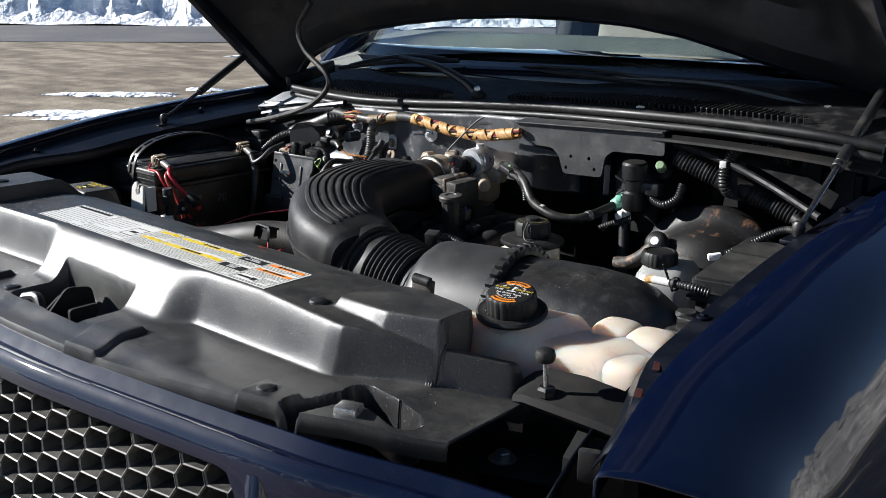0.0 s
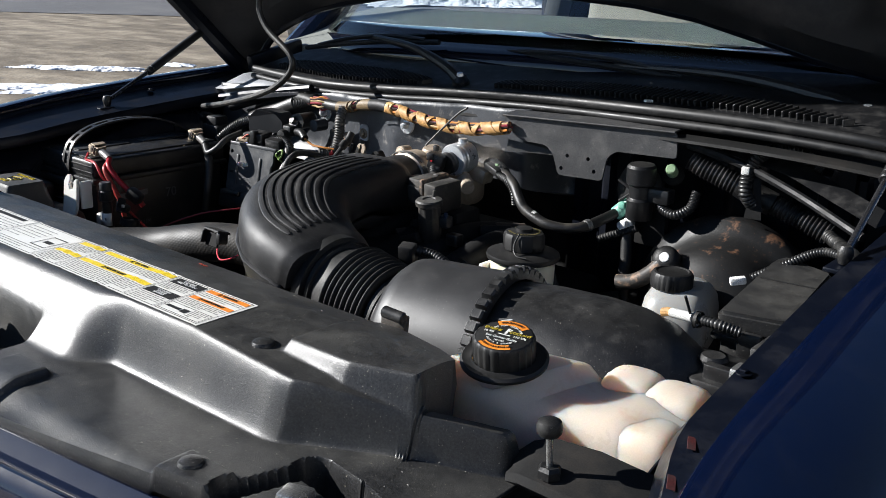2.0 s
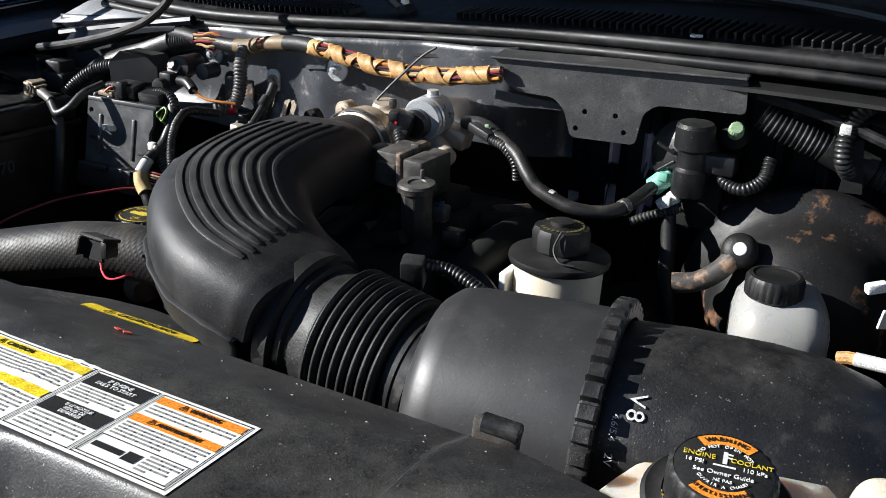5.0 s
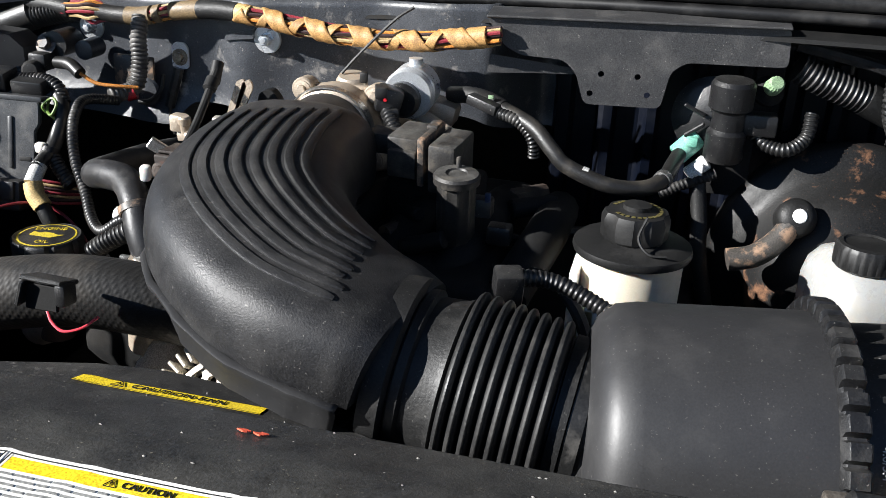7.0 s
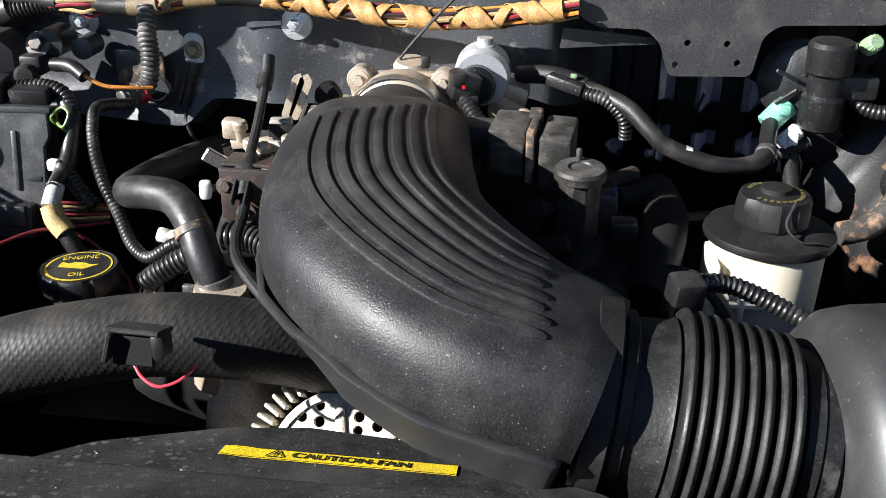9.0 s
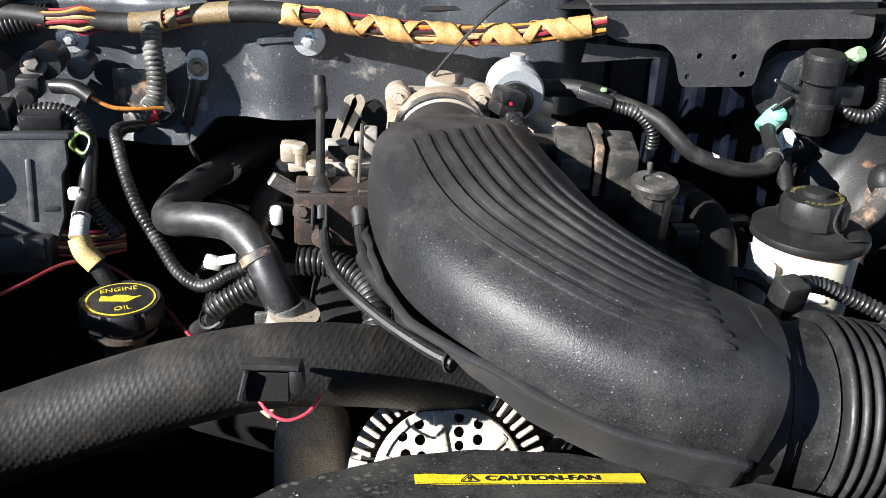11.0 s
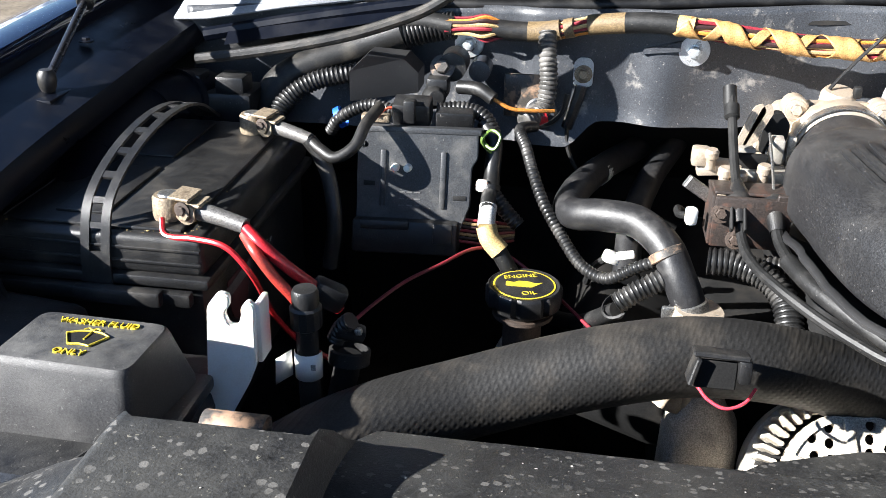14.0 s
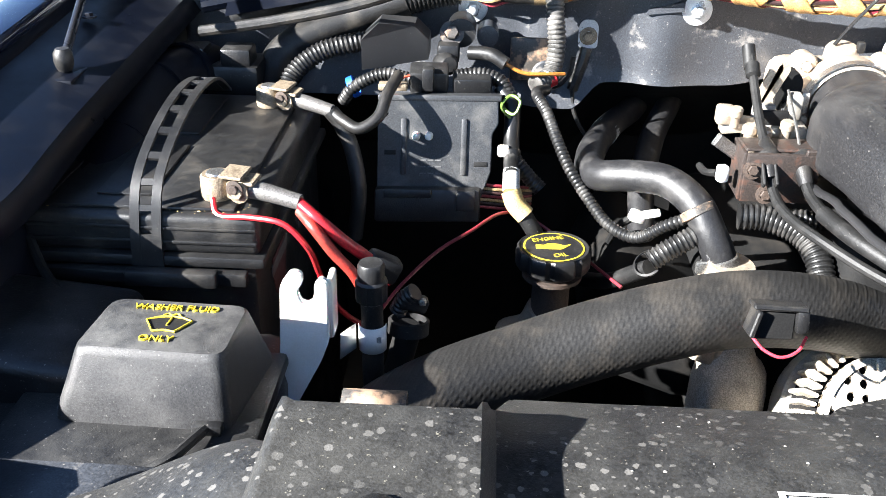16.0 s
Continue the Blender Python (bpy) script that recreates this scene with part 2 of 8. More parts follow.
    "snow": mat("snow", (0.88, 0.90, 0.94), 0.6, dirt=(0.35, 0.33, 0.32), dirt_amount=0.5, dirt_scale=2.2, dirt_cut=(0.52, 0.75), grain=0.05, grain_scale=8, bump=0.8, bump_scale=3.0, bump_dist=0.2),
}


def glass(name, rough=0.0, tint=(1, 1, 1)):
    m = bpy.data.materials.new(name)
    m.use_nodes = True
    p = m.node_tree.nodes["Principled BSDF"]
    p.inputs["Base Color"].default_value = (*tint, 1)
    p.inputs["Transmission Weight"].default_value = 1.0
    p.inputs["Roughness"].default_value = rough
    p.inputs["IOR"].default_value = 1.45
    return m


M["glass"] = glass("windshield_glass", 0.0, (0.86, 0.93, 0.92))
M["lens"] = glass("headlight_lens", 0.05)

# ---- mesh tools ----
ORIG = {}


def thing(name, at, label, category, group="", kind=""):
    ob = new(name)
    ob.location = at
    ob.empty_display_size = 0.05
    ORIG[ob.name] = Vector(at)
    return tagged(ob, label, category, group, kind)


def part(name, bm, material, parent=None, label="", smooth=35):
    me = bpy.data.meshes.new(name)
    o = ORIG[parent.name] if parent else Vector((0, 0, 0))
    bmesh.ops.translate(bm, verts=bm.verts, vec=-o)
    bmesh.ops.recalc_face_normals(bm, faces=bm.faces)
    bm.to_mesh(me)
    bm.free()
    for k in (material if isinstance(material, (list, tuple)) else [material]):
        me.materials.append(M[k])
    if smooth:
        me.polygons.foreach_set("use_smooth", [True] * len(me.polygons))
        me.set_sharp_from_angle(angle=radians(smooth))
    ob = new(name, me)
    if parent:
        ob.parent = parent
    ORIG[ob.name] = o
    if label:
        tagged(ob, label)
    return ob


def solo(name, bm, material, label, category, group="", kind="", smooth=35):
    """A top-level thing of one mesh, with its origin at the foot of its box."""
    vs = [v.co.copy() for v in bm.verts]
    lo = Vector([min(v[i] for v in vs) for i in range(3)])
    hi = Vector([max(v[i] for v in vs) for i in range(3)])
    c = Vector(((lo.x + hi.x) / 2, (lo.y + hi.y) / 2, lo.z))
    bmesh.ops.translate(bm, verts=bm.verts, vec=-c)
    ob = part(name, bm, material, None, "", smooth)
    ob.location = c
    ORIG[ob.name] = c
    return tagged(ob, label, category, group, kind)


def join(*bms):
    out = bmesh.new()
    for b in bms:
        me = bpy.data.meshes.new("tmp")
        b.to_mesh(me)
        b.free()
        out.from_mesh(me)
        bpy.data.meshes.remove(me)
    return out


def xf(bm, m):
    bmesh.ops.transform(bm, matrix=m, verts=bm.verts)
    return bm


def frame_to(at, axis, up=(0, 0, 1)):
    """A matrix that takes local z to the axis."""
    z = Vector(axis).normalized()
    u = Vector(up)
    if abs(z.dot(u.normalized())) > 0.98:
        u = Vector((0, 1, 0))
    x = u.cross(z).normalized()
    y = z.cross(x)
    m = Matrix((x, y, z)).transposed().to_4x4()
    m.translation = Vector(at)
    return m


def box(c, s, bevel=0.003, seg=2, rot=None, taper=1.0):
    bm = bmesh.new()
    bmesh.ops.create_cube(bm, size=1.0)
    for v in bm.verts:
        k = taper if v.co.z > 0 else 1.0
        v.co = Vector((v.co.x * s[0] * k, v.co.y * s[1] * k, v.co.z * s[2]))
    if bevel:
        bmesh.ops.bevel(bm, geom=bm.edges[:], offset=min(bevel, min(s) * 0.45), segments=seg, affect="EDGES", profile=0.5)
    m = Matrix.Translation(c)
    if rot:
        m = m @ Euler([radians(a) for a in rot]).to_matrix().to_4x4()
    return xf(bm, m)


def lathe(profile, at=(0, 0, 0), axis=(0, 0, 1), seg=32, wave=None):
    """Turned form. profile: (radius, height) rows. wave(angle, row): a factor on the radius."""
    bm = bmesh.new()
    rings = []
    for k, (r, h) in enumerate(profile):
        if r < 1e-5:
            rings.append([bm.verts.new((0, 0, h))])
        else:
            rings.append([bm.verts.new((r * (wave(2 * math.pi * i / seg, k) if wave else 1) * math.cos(2 * math.pi * i / seg),
                                        r * (wave(2 * math.pi * i / seg, k) if wave else 1) * math.sin(2 * math.pi * i / seg), h)) for i in range(seg)])
    for a, b in zip(rings, rings[1:]):
        for i in range(seg):
            j = (i + 1) % seg
            if len(a) == 1 and len(b) == 1:
                continue
            if len(a) == 1:
                bm.faces.new((a[0], b[i], b[j]))
            elif len(b) == 1:
                bm.faces.new((a[i], a[j], b[0]))
            else:
                bm.faces.new((a[i], a[j], b[j], b[i]))
    return xf(bm, frame_to(at, axis))


def cyl(a, b, r, seg=20, bevel=0.0015, r2=None):
    a, b = Vector(a), Vector(b)
    h = (b - a).length
    r2 = r if r2 is None else r2
    e = min(bevel, r * 0.4, r2 * 0.4, h * 0.4)
    return lathe([(0, 0), (r - e, 0), (r, e), (r2, h - e), (r2 - e, h), (0, h)], a, b - a, seg)


def spline(pts, n=8):
    """Catmull-Rom through the points."""
    P = [Vector(p) for p in pts]
    P = [P[0] * 2 - P[1]] + P + [P[-1] * 2 - P[-2]]
    out = []
    for i in range(1, len(P) - 2):
        for k in range(n):
            t = k / n
            out.append(0.5 * ((2 * P[i]) + (P[i + 1] - P[i - 1]) * t + (2 * P[i - 1] - 5 * P[i] + 4 * P[i + 1] - P[i + 2]) * t * t + (3 * P[i] - P[i - 1] - 3 * P[i + 1] + P[i + 2]) * t ** 3))
    out.append(P[-2])
    return out


def even(line, step):
    out, left = [line[0]], step
    for a, b in zip(line, line[1:]):
        d = (b - a).length
        pos = 0.0
        while d - pos >= left:
            pos += left
            out.append(a.lerp(b, pos / d))
            left = step
        left -= d - pos
    if (out[-1] - line[-1]).length > step * 0.3:
        out.append(line[-1])
    return out


def tube(pts, r, seg=14, n=8, step=None, wave=None, caps=True, smooth_line=True):
    """A round bar swept along points. r: a radius, or a function of the part of the way; wave(i): a factor ring by ring."""
    line = spline(pts, n) if smooth_line else [Vector(p) for p in pts]
    if step:
        line = even(line, step)
    bm = bmesh.new()
    up = None
    rings = []
    for i, p in enumerate(line):
        d = (line[min(i + 1, len(line) - 1)] - line[max(i - 1, 0)]).normalized()
        if up is None:
            up = d.orthogonal().normalized()
        up = (up - d * up.dot(d)).normalized()
        s = d.cross(up)
        rr = (r(i / (len(line) - 1)) if callable(r) else r) * (wave(i) if wave else 1)
        rings.append([bm.verts.new(p + (up * math.cos(2 * math.pi * k / seg) + s * math.sin(2 * math.pi * k / seg)) * rr) for k in range(seg)])
    for a, b in zip(rings, rings[1:]):
        for k in range(seg):
            j = (k + 1) % seg
            bm.faces.new((a[k], a[j], b[j], b[k]))
    if caps:
        bm.faces.new(rings[0])
        bm.faces.new(rings[-1])
    return bm


def corrugated(pts, r, pitch=0.004, seg=12, depth=0.14):
    return tube(pts, r, seg, 10, pitch / 4, lambda i: 1 - depth * (0, 0.15, 1, 0.85)[i % 4])


def plate(outline, thick, m=None, bevel=0.0, holes=()):
    """A flat plate from a 2D outline in its own x, y, extruded along z by thick; holes: (x, y, r)."""
    bm = bmesh.new()
    vs = [bm.verts.new((x, y, 0)) for x, y in outline]
    es = [bm.edges.new((vs[i], vs[(i + 1) % len(vs)])) for i in range(len(vs))]
    for hx, hy, hr in holes:
        hv = [bm.verts.new((hx + hr * math.cos(k * math.pi / 6), hy + hr * math.sin(k * math.pi / 6), 0)) for k in range(12)]
        es += [bm.edges.new((hv[k], hv[(k + 1) % 12])) for k in range(12)]
    bmesh.ops.triangle_fill(bm, use_beauty=True, use_dissolve=False, edges=es)
    res = bmesh.ops.extrude_face_region(bm, geom=bm.faces[:])
    bmesh.ops.translate(bm, verts=[v for v in res["geom"] if isinstance(v, bmesh.types.BMVert)], vec=(0, 0, thick))
    bmesh.ops.recalc_face_normals(bm, faces=bm.faces)
    if bevel:
        sharp = [e for e in bm.edges if len(e.link_faces) == 2 and e.calc_face_angle() > 0.6]
        bmesh.ops.bevel(bm, geom=sharp, offset=bevel, segments=2, affect="EDGES")
    return xf(bm, m) if m else bm


def rounded(pts, r, n=4):
    """A 2D outline with rounded corners."""
    out = []
    for i, p in enumerate(pts):
        a, b, c = Vector(pts[i - 1]), Vector(p), Vector(pts[(i + 1) % len(pts)])
        d1, d2 = (a - b), (c - b)
        k = min(r, d1.length * 0.45, d2.length * 0.45)
        s, e = b + d1.normalized() * k, b + d2.normalized() * k
        for j in range(n + 1):
            t = j / n
            q = s * (1 - t) ** 2 + b * 2 * t * (1 - t) + e * t * t
            out.append((q.x, q.y))
    return out


def sheet(rows, closed=False):
    """A skin over rows of points of equal length."""
    bm = bmesh.new()
    V = [[bm.verts.new(p) for p in row] for row in rows]
    for a, b in zip(V, V[1:]):
        for i in range(len(a) - (0 if closed else 1)):
            j = (i + 1) % len(a)
            bm.faces.new((a[i], a[j], b[j], b[i]))
    return bm


def loft(rows):
    bm = sheet(rows, True)
    bm.verts.ensure_lookup_table()
    n = len(rows[0])
    bm.faces.new(bm.verts[:n])
    bm.faces.new(bm.verts[-n:])
    return bm


def solidify(ob, t, offset=-1):
    md = ob.modifiers.new("thickness", "SOLIDIFY")
    md.thickness, md.offset = t, offset
    return ob


def smooth01(a, b, x):
    t = max(0.0, min(1.0, (x - a) / (b - a)))
    return t * t * (3 - 2 * t)


def lerp_table(tab, x):
    if x <= tab[0][0]:
        return tab[0][1]
    for (a, u), (b, v) in zip(tab, tab[1:]):
        if x <= b:
            return u + (v - u) * (x - a) / (b - a)
    return tab[-1][1]


def bolt(at, axis, r=0.006, material="steel", parent=None, name="bolt", label=""):
    return part(name, join(lathe([(0, 0), (r * 1.7, 0), (r * 1.7, 0.0015), (r * 1.0, 0.002)], at, axis, 18),
                           lathe([(r, 0.0015), (r, r * 0.9), (r * 0.85, r * 1.05), (0, r * 1.05)], at, axis, 6)), material, parent, label)


def text(name, words, m, size, material, parent, label="", align="CENTER", depth=0.0002):
    cu = bpy.data.curves.new(name, "FONT")
    cu.body, cu.size, cu.align_x, cu.align_y, cu.extrude = words, size, align, "CENTER", depth
    tmp = new(name, cu)
    me = bpy.data.meshes.new_from_object(tmp.evaluated_get(bpy.context.evaluated_depsgraph_get()))
    bpy.data.objects.remove(tmp)
    bpy.data.curves.remove(cu)
    mm = m.copy()
    mm.translation = m.translation - ORIG[parent.name]
    me.transform(mm)
    me.materials.clear()
    me.materials.append(M[material])
    ob = new(name, me)
    ob.parent = parent
    ORIG[ob.name] = ORIG[parent.name]
    if label:
        tagged(ob, label)
    return ob

# ---- ground, road, snow ----
def ground_material():
    m = bpy.data.materials.new("dirt_lot")
    m.use_nodes = True
    N, L = m.node_tree.nodes, m.node_tree.links
    p = N["Principled BSDF"]
    geo = N.new("ShaderNodeNewGeometry")

    def nz(scale, detail, stretch=None):
        n = N.new("ShaderNodeTexNoise")
        n.inputs["Scale"].default_value, n.inputs["Detail"].default_value = scale, detail
        if stretch:
            mp = N.new("ShaderNodeMapping")
            mp.inputs["Scale"].default_value = stretch
            mp.inputs["Rotation"].default_value = (0, 0, radians(35))
            L.new(geo.outputs["Position"], mp.inputs[0])
            L.new(mp.outputs[0], n.inputs["Vector"])
        else:
            L.new(geo.outputs["Position"], n.inputs["Vector"])
        return n.outputs["Fac"]

    def cr(sock, stops):
        r = N.new("ShaderNodeValToRGB")
        while len(r.color_ramp.elements) < len(stops):
            r.color_ramp.elements.new(0.5)
        for e, (pos, c) in zip(r.color_ramp.elements, stops):
            e.position, e.color = pos, (*c, 1)
        L.new(sock, r.inputs[0])
        return r.outputs[0]

    dirt = cr(nz(2.6, 12), [(0.34, (0.17, 0.137, 0.098)), (0.5, (0.245, 0.20, 0.142)), (0.64, (0.32, 0.27, 0.20))])
    ruts = cr(nz(1.0, 9, (0.5, 1.5, 1)), [(0.42, (0.45, 0.42, 0.38)), (0.56, (1, 1, 1))])
    a = N.new("ShaderNodeMix")
    a.data_type, a.blend_type = "RGBA", "MULTIPLY"
    a.inputs[0].default_value = 0.8
    L.new(dirt, a.inputs[6]), L.new(ruts, a.inputs[7])
    gravel = cr(nz(34.0, 10), [(0.34, (0.52, 0.51, 0.49)), (0.5, (1, 1, 1)), (0.66, (1.0, 0.99, 0.96))])
    c = N.new("ShaderNodeMix")
    c.data_type, c.blend_type = "RGBA", "MULTIPLY"
    c.inputs[0].default_value = 0.8
    L.new(a.outputs[2], c.inputs[6]), L.new(gravel, c.inputs[7])
    L.new(c.outputs[2], p.inputs["Base Color"])
    p.inputs["Roughness"].default_value = 0.85
    b = N.new("ShaderNodeBump")
    b.inputs["Distance"].default_value, b.inputs["Strength"].default_value = 0.02, 1.0
    L.new(nz(5.0, 9), b.inputs["Height"])
    L.new(b.outputs[0], p.inputs["Normal"])
    return m


M["dirt"] = ground_material()
gb = bmesh.new()
bmesh.ops.create_grid(gb, x_segments=80, y_segments=80, size=400)
tagged(part("ground", gb, "dirt"), "brown dirt lot with tyre ruts and patches of thaw", "ground", kind="structure")


def blob_patch(cx, cy, rx, ry, rot, seed):
    rnd = random.Random(seed)
    bm = bmesh.new()
    ring0, ring1 = [], []
    n = 44
    amp = [rnd.uniform(0.30, 1.25) for _ in range(n)]
    amp = [(amp[i - 1] + amp[i] * 3 + amp[(i + 1) % n]) / 5 for i in range(n)]
    c, s = math.cos(rot), math.sin(rot)
    for i in range(n):
        t = 2 * math.pi * i / n
        for ring, k, h in ((ring0, 1.0, 0.004), (ring1, 0.86, 0.016)):
            x, y = math.cos(t) * rx * amp[i] * k, math.sin(t) * ry * amp[i] * k
            ring.append(bm.verts.new((cx + x * c - y * s, cy + x * s + y * c, h + (rnd.uniform(0, 0.01) if k < 1 else 0))))
    top = bm.verts.new((cx, cy, 0.03))
    for i in range(n):
        j = (i + 1) % n
        bm.faces.new((ring0[i], ring0[j], ring1[j], ring1[i]))
        bm.faces.new((ring1[i], ring1[j], top))
    return bm


for k, (cx, cy, rx, ry, rot) in enumerate([(-8.2, 5.5, 1.15, 0.42, 0.85), (-9.85, 6.35, 0.9, 0.3, 0.8), (-10.6, 4.5, 0.35, 0.2, 0.6), (-9.5, 7.5, 0.35, 0.16, 0.5),
                                           (-13.5, 11.3, 0.45, 0.16, 0.8), (-2.6, 2.7, 1.2, 0.9, 0.4), (-3.8, 4.2, 1.4, 0.5, 0.9)]):
    solo("snow_patch", blob_patch(cx, cy, rx, ry, rot, k), "snow", "thin patch of old snow lying on the dirt", "snow", "snow patches", "stuff", smooth=60)

# a paved road crosses behind the lot, with a ploughed bank beyond it
road_dir = Vector((0.70, 0.714, 0)).normalized()
road_out = Vector((-0.714, 0.70, 0))
road_mid = Vector((-18.3, 12.0, 0)) + road_out * 3.6
rb = bmesh.new()
rv = [rb.verts.new(road_mid + road_dir * a + road_out * b + Vector((0, 0, 0.012))) for a, b in ((-120, -3.6), (120, -3.6), (120, 3.6), (-120, 3.6))]
rb.faces.new(rv)
tagged(part("road", rb, "asphalt"), "grey paved road along the lot", "road", kind="structure")


def snow_bank(start, way, out, length, width, height, seed, n=160, m=18):
    rows = []
    for j in range(m + 1):
        v = j / m
        row = []
        for i in range(n + 1):
            u = i / n
            p = start + way * (length * u) + out * (width * v)
            h = height * smooth01(-0.06, 0.52, v) * smooth01(1.0, 0.7, v)
            w = noise.fractal(Vector((p.x * 0.45 + seed, p.y * 0.45, v * 2)), 1.0, 2.0, 5)
            w2 = noise.fractal(Vector((p.x * 1.8 + seed, p.y * 1.8, v * 5)), 0.8, 2.0, 4)
            w3 = noise.fractal(Vector((p.x * 4.5 + seed, p.y * 4.5, v * 9)), 0.8, 2.0, 3)
            row.append((p.x, p.y, -0.05 + max(0.0, h * (1 + 0.5 * w) + ((0.55 * w2 + 0.16 * w3) * smooth01(0.0, 0.12, v) if 0 < j < m else 0))))
        rows.append(row)
    return sheet(rows)


solo("snow_bank", snow_bank(road_mid + road_out * 3.7 - road_dir * 45, road_dir, road_out, 90, 11.0, 2.9, 3.0, 560, 56), "snow", "tall ploughed snow bank with dirty lumps", "snow bank", "", "stuff", 60)
solo("snow_bank", snow_bank(Vector((3.6, -14, 0)), Vector((0.05, 1, 0)), Vector((1, -0.05, 0)), 34, 6, 3.0, 9.0, 200, 20), "dirty_snow", "tall bank of gritty grey ploughed snow beside the truck", "snow bank", "", "stuff", 60)
# unseen bank added behind the camera; it bounces fill from the front
solo("snow_bank", snow_bank(Vector((-20, -13, 0)), Vector((1, 0.02, 0)), Vector((0, -1, 0)), 44, 5, 1.6, 15.0, 160, 16), "snow", "unseen snow bank added in front of the lot as fill", "snow bank", "", "stuff", 60)

# ---- truck body ----
FE = [(0.52, 0.855, 0.985), (0.60, 0.85, 1.03), (0.70, 0.825, 1.055), (0.80, 0.80, 1.072), (0.89, 0.80, 1.093), (1.17, 0.80, 1.138), (1.47, 0.80, 1.162), (1.75, 0.80, 1.175), (2.05, 0.80, 1.18)]


FX, FZ = [(a, b) for a, b, c in FE], [(a, c) for a, b, c in FE]


def fender_edge(y):
    k = [y + d for d in (-0.09, -0.06, -0.03, 0, 0.03, 0.06, 0.09)]
    w = (1, 2, 3, 3, 3, 2, 1)
    return sum(a * lerp_table(FX, v) for a, v in zip(w, k)) / 15, sum(a * lerp_table(FZ, v) for a, v in zip(w, k)) / 15


def fender(sx, label):
    t = thing("front_fender", (sx * 0.95, 1.2, 0.3), label, "fender", "front fenders")
    rows = []
    for k in range(60):
        y = 0.662 + (2.05 - 0.662) * (k / 59) ** 1.25
        x, z = fender_edge(y)
        prof = [(0.0, -0.03), (0.0, -0.006), (0.003, -0.001), (0.010, 0.0), (0.035, -0.002), (0.075, -0.012), (0.115, -0.035), (0.145, -0.07), (0.165, -0.12), (0.175, -0.2), (0.18, -0.32), (0.18, -0.5), (0.16, -0.68)]
        fx = smooth01(1.0, 0.662, y)
        rows.append([(sx * (x + dx), y + 0.6 * fx * min(dx, 0.13) + 0.02 * fx * smooth01(0.12, 0.3, -dz), z + dz) for dx, dz in prof])
    ob = part("panel", sheet(rows), "paint", t)
    solidify(ob, 0.002)
    # inner flange, a shelf with bolts that the hood closes on
    rows = []
    for k in range(50):
        y = 0.72 + (1.95 - 0.72) * k / 49
        x, z = fender_edge(y)
        w = 0.012 + (0.036 if sx < 0 else 0.028) * smooth01(0.76, 0.90, y) + (0.040 * smooth01(0.9, 1.1, y) if sx < 0 else 0)
        rows.append([(sx * (x + 0.001), y, z - 0.012), (sx * (x - 0.006), y, z - 0.022), (sx * (x - w), y, z - 0.026 - 0.35 * max(0.0, w - 0.046)), (sx * (x - w - 0.012), y, z - 0.045 - 0.35 * max(0.0, w - 0.046))])
    solidify(part("flange", sheet(rows), "inner", t, "dark painted inner flange"), 0.002)
    for y, w in ((0.815, 0.020), (0.865, 0.026)):
        x, z = fender_edge(y)
        part("rust_patch", box((sx * (x - w + 0.004), y, z - 0.0225), (0.007, 0.022, 0.0008), 0.0003, 1, (0, sx * 6, 24)), "primer", t, "dark red bare primer patch")
    for y in (0.98, 1.40, 1.75):
        x, z = fender_edge(y)
        bolt((sx * (x - 0.03), y, z - 0.023), (0, 0, 1), 0.0045, "inner", t)
    rows = []
    for k in range(30):
        y = 0.66 + (1.9 - 0.66) * k / 29
        x, z = fender_edge(y)
        rows.append([(sx * (x - 0.055), y, z - 0.058), (sx * (x - 0.080), y, z - 0.12), (sx * (x - 0.10), y, z - 0.25), (sx * (x - 0.22), y, z - 0.36), (sx * (x - 0.24), y, z - 0.62)])
    solidify(part("inner_apron", sheet(rows), "inner", t, "grimy black inner apron"), 0.003)
    return t


fender_l = fender(-1, "dark blue painted front fender with a grimy inner flange")
fender_r = fender(1, "glossy dark blue front fender that mirrors the snow")

# firewall: painted panel with steps and a lower lip
def firewall_point(x, z):
    y = 1.545 + 0.075 * smooth01(0.13, 0.19, x) + 0.012 * math.sin(x * 9) + 0.008 * smooth01(-0.30, -0.33, x) - 0.03 * smooth01(-0.02, 0.10, x) - 0.018 * smooth01(1.06, 1.00, z)
    y += 0.006 * math.exp(-((x + 0.205) / 0.025) ** 2) - 0.006 * math.exp(-((x + 0.165) / 0.03) ** 2) + 0.004 * noise.noise(Vector((x * 14, z * 14, 3.0)))
    return y


rows = []
for j in range(16):
    row = []
    for i in range(121):
        x = -0.72 + 0.94 * i / 120
        lo = 1.012 + 0.030 * smooth01(-0.27, -0.23, x) + 0.020 * smooth01(-0.10, 0.02, x) * smooth01(0.18, 0.1, x)
        z = lo + (lerp_table([(-0.72, 1.145), (-0.53, 1.155), (-0.2, 1.168), (-0.05, 1.178), (0.22, 1.195)], x) - lo) * j / 15
        row.append((x, firewall_point(x, z), z))
    rows.append(row)
lip = [(p[0], p[1] + 0.05, p[2] - 0.012) for p in rows[0]]
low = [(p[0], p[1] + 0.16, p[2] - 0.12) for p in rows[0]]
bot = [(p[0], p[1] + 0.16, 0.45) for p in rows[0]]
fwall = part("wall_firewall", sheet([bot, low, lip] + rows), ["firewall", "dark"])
# below the lip the recess's shade is put into the colour
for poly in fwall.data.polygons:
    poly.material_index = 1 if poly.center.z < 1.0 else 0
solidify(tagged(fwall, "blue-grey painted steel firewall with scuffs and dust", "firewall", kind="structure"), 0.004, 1)

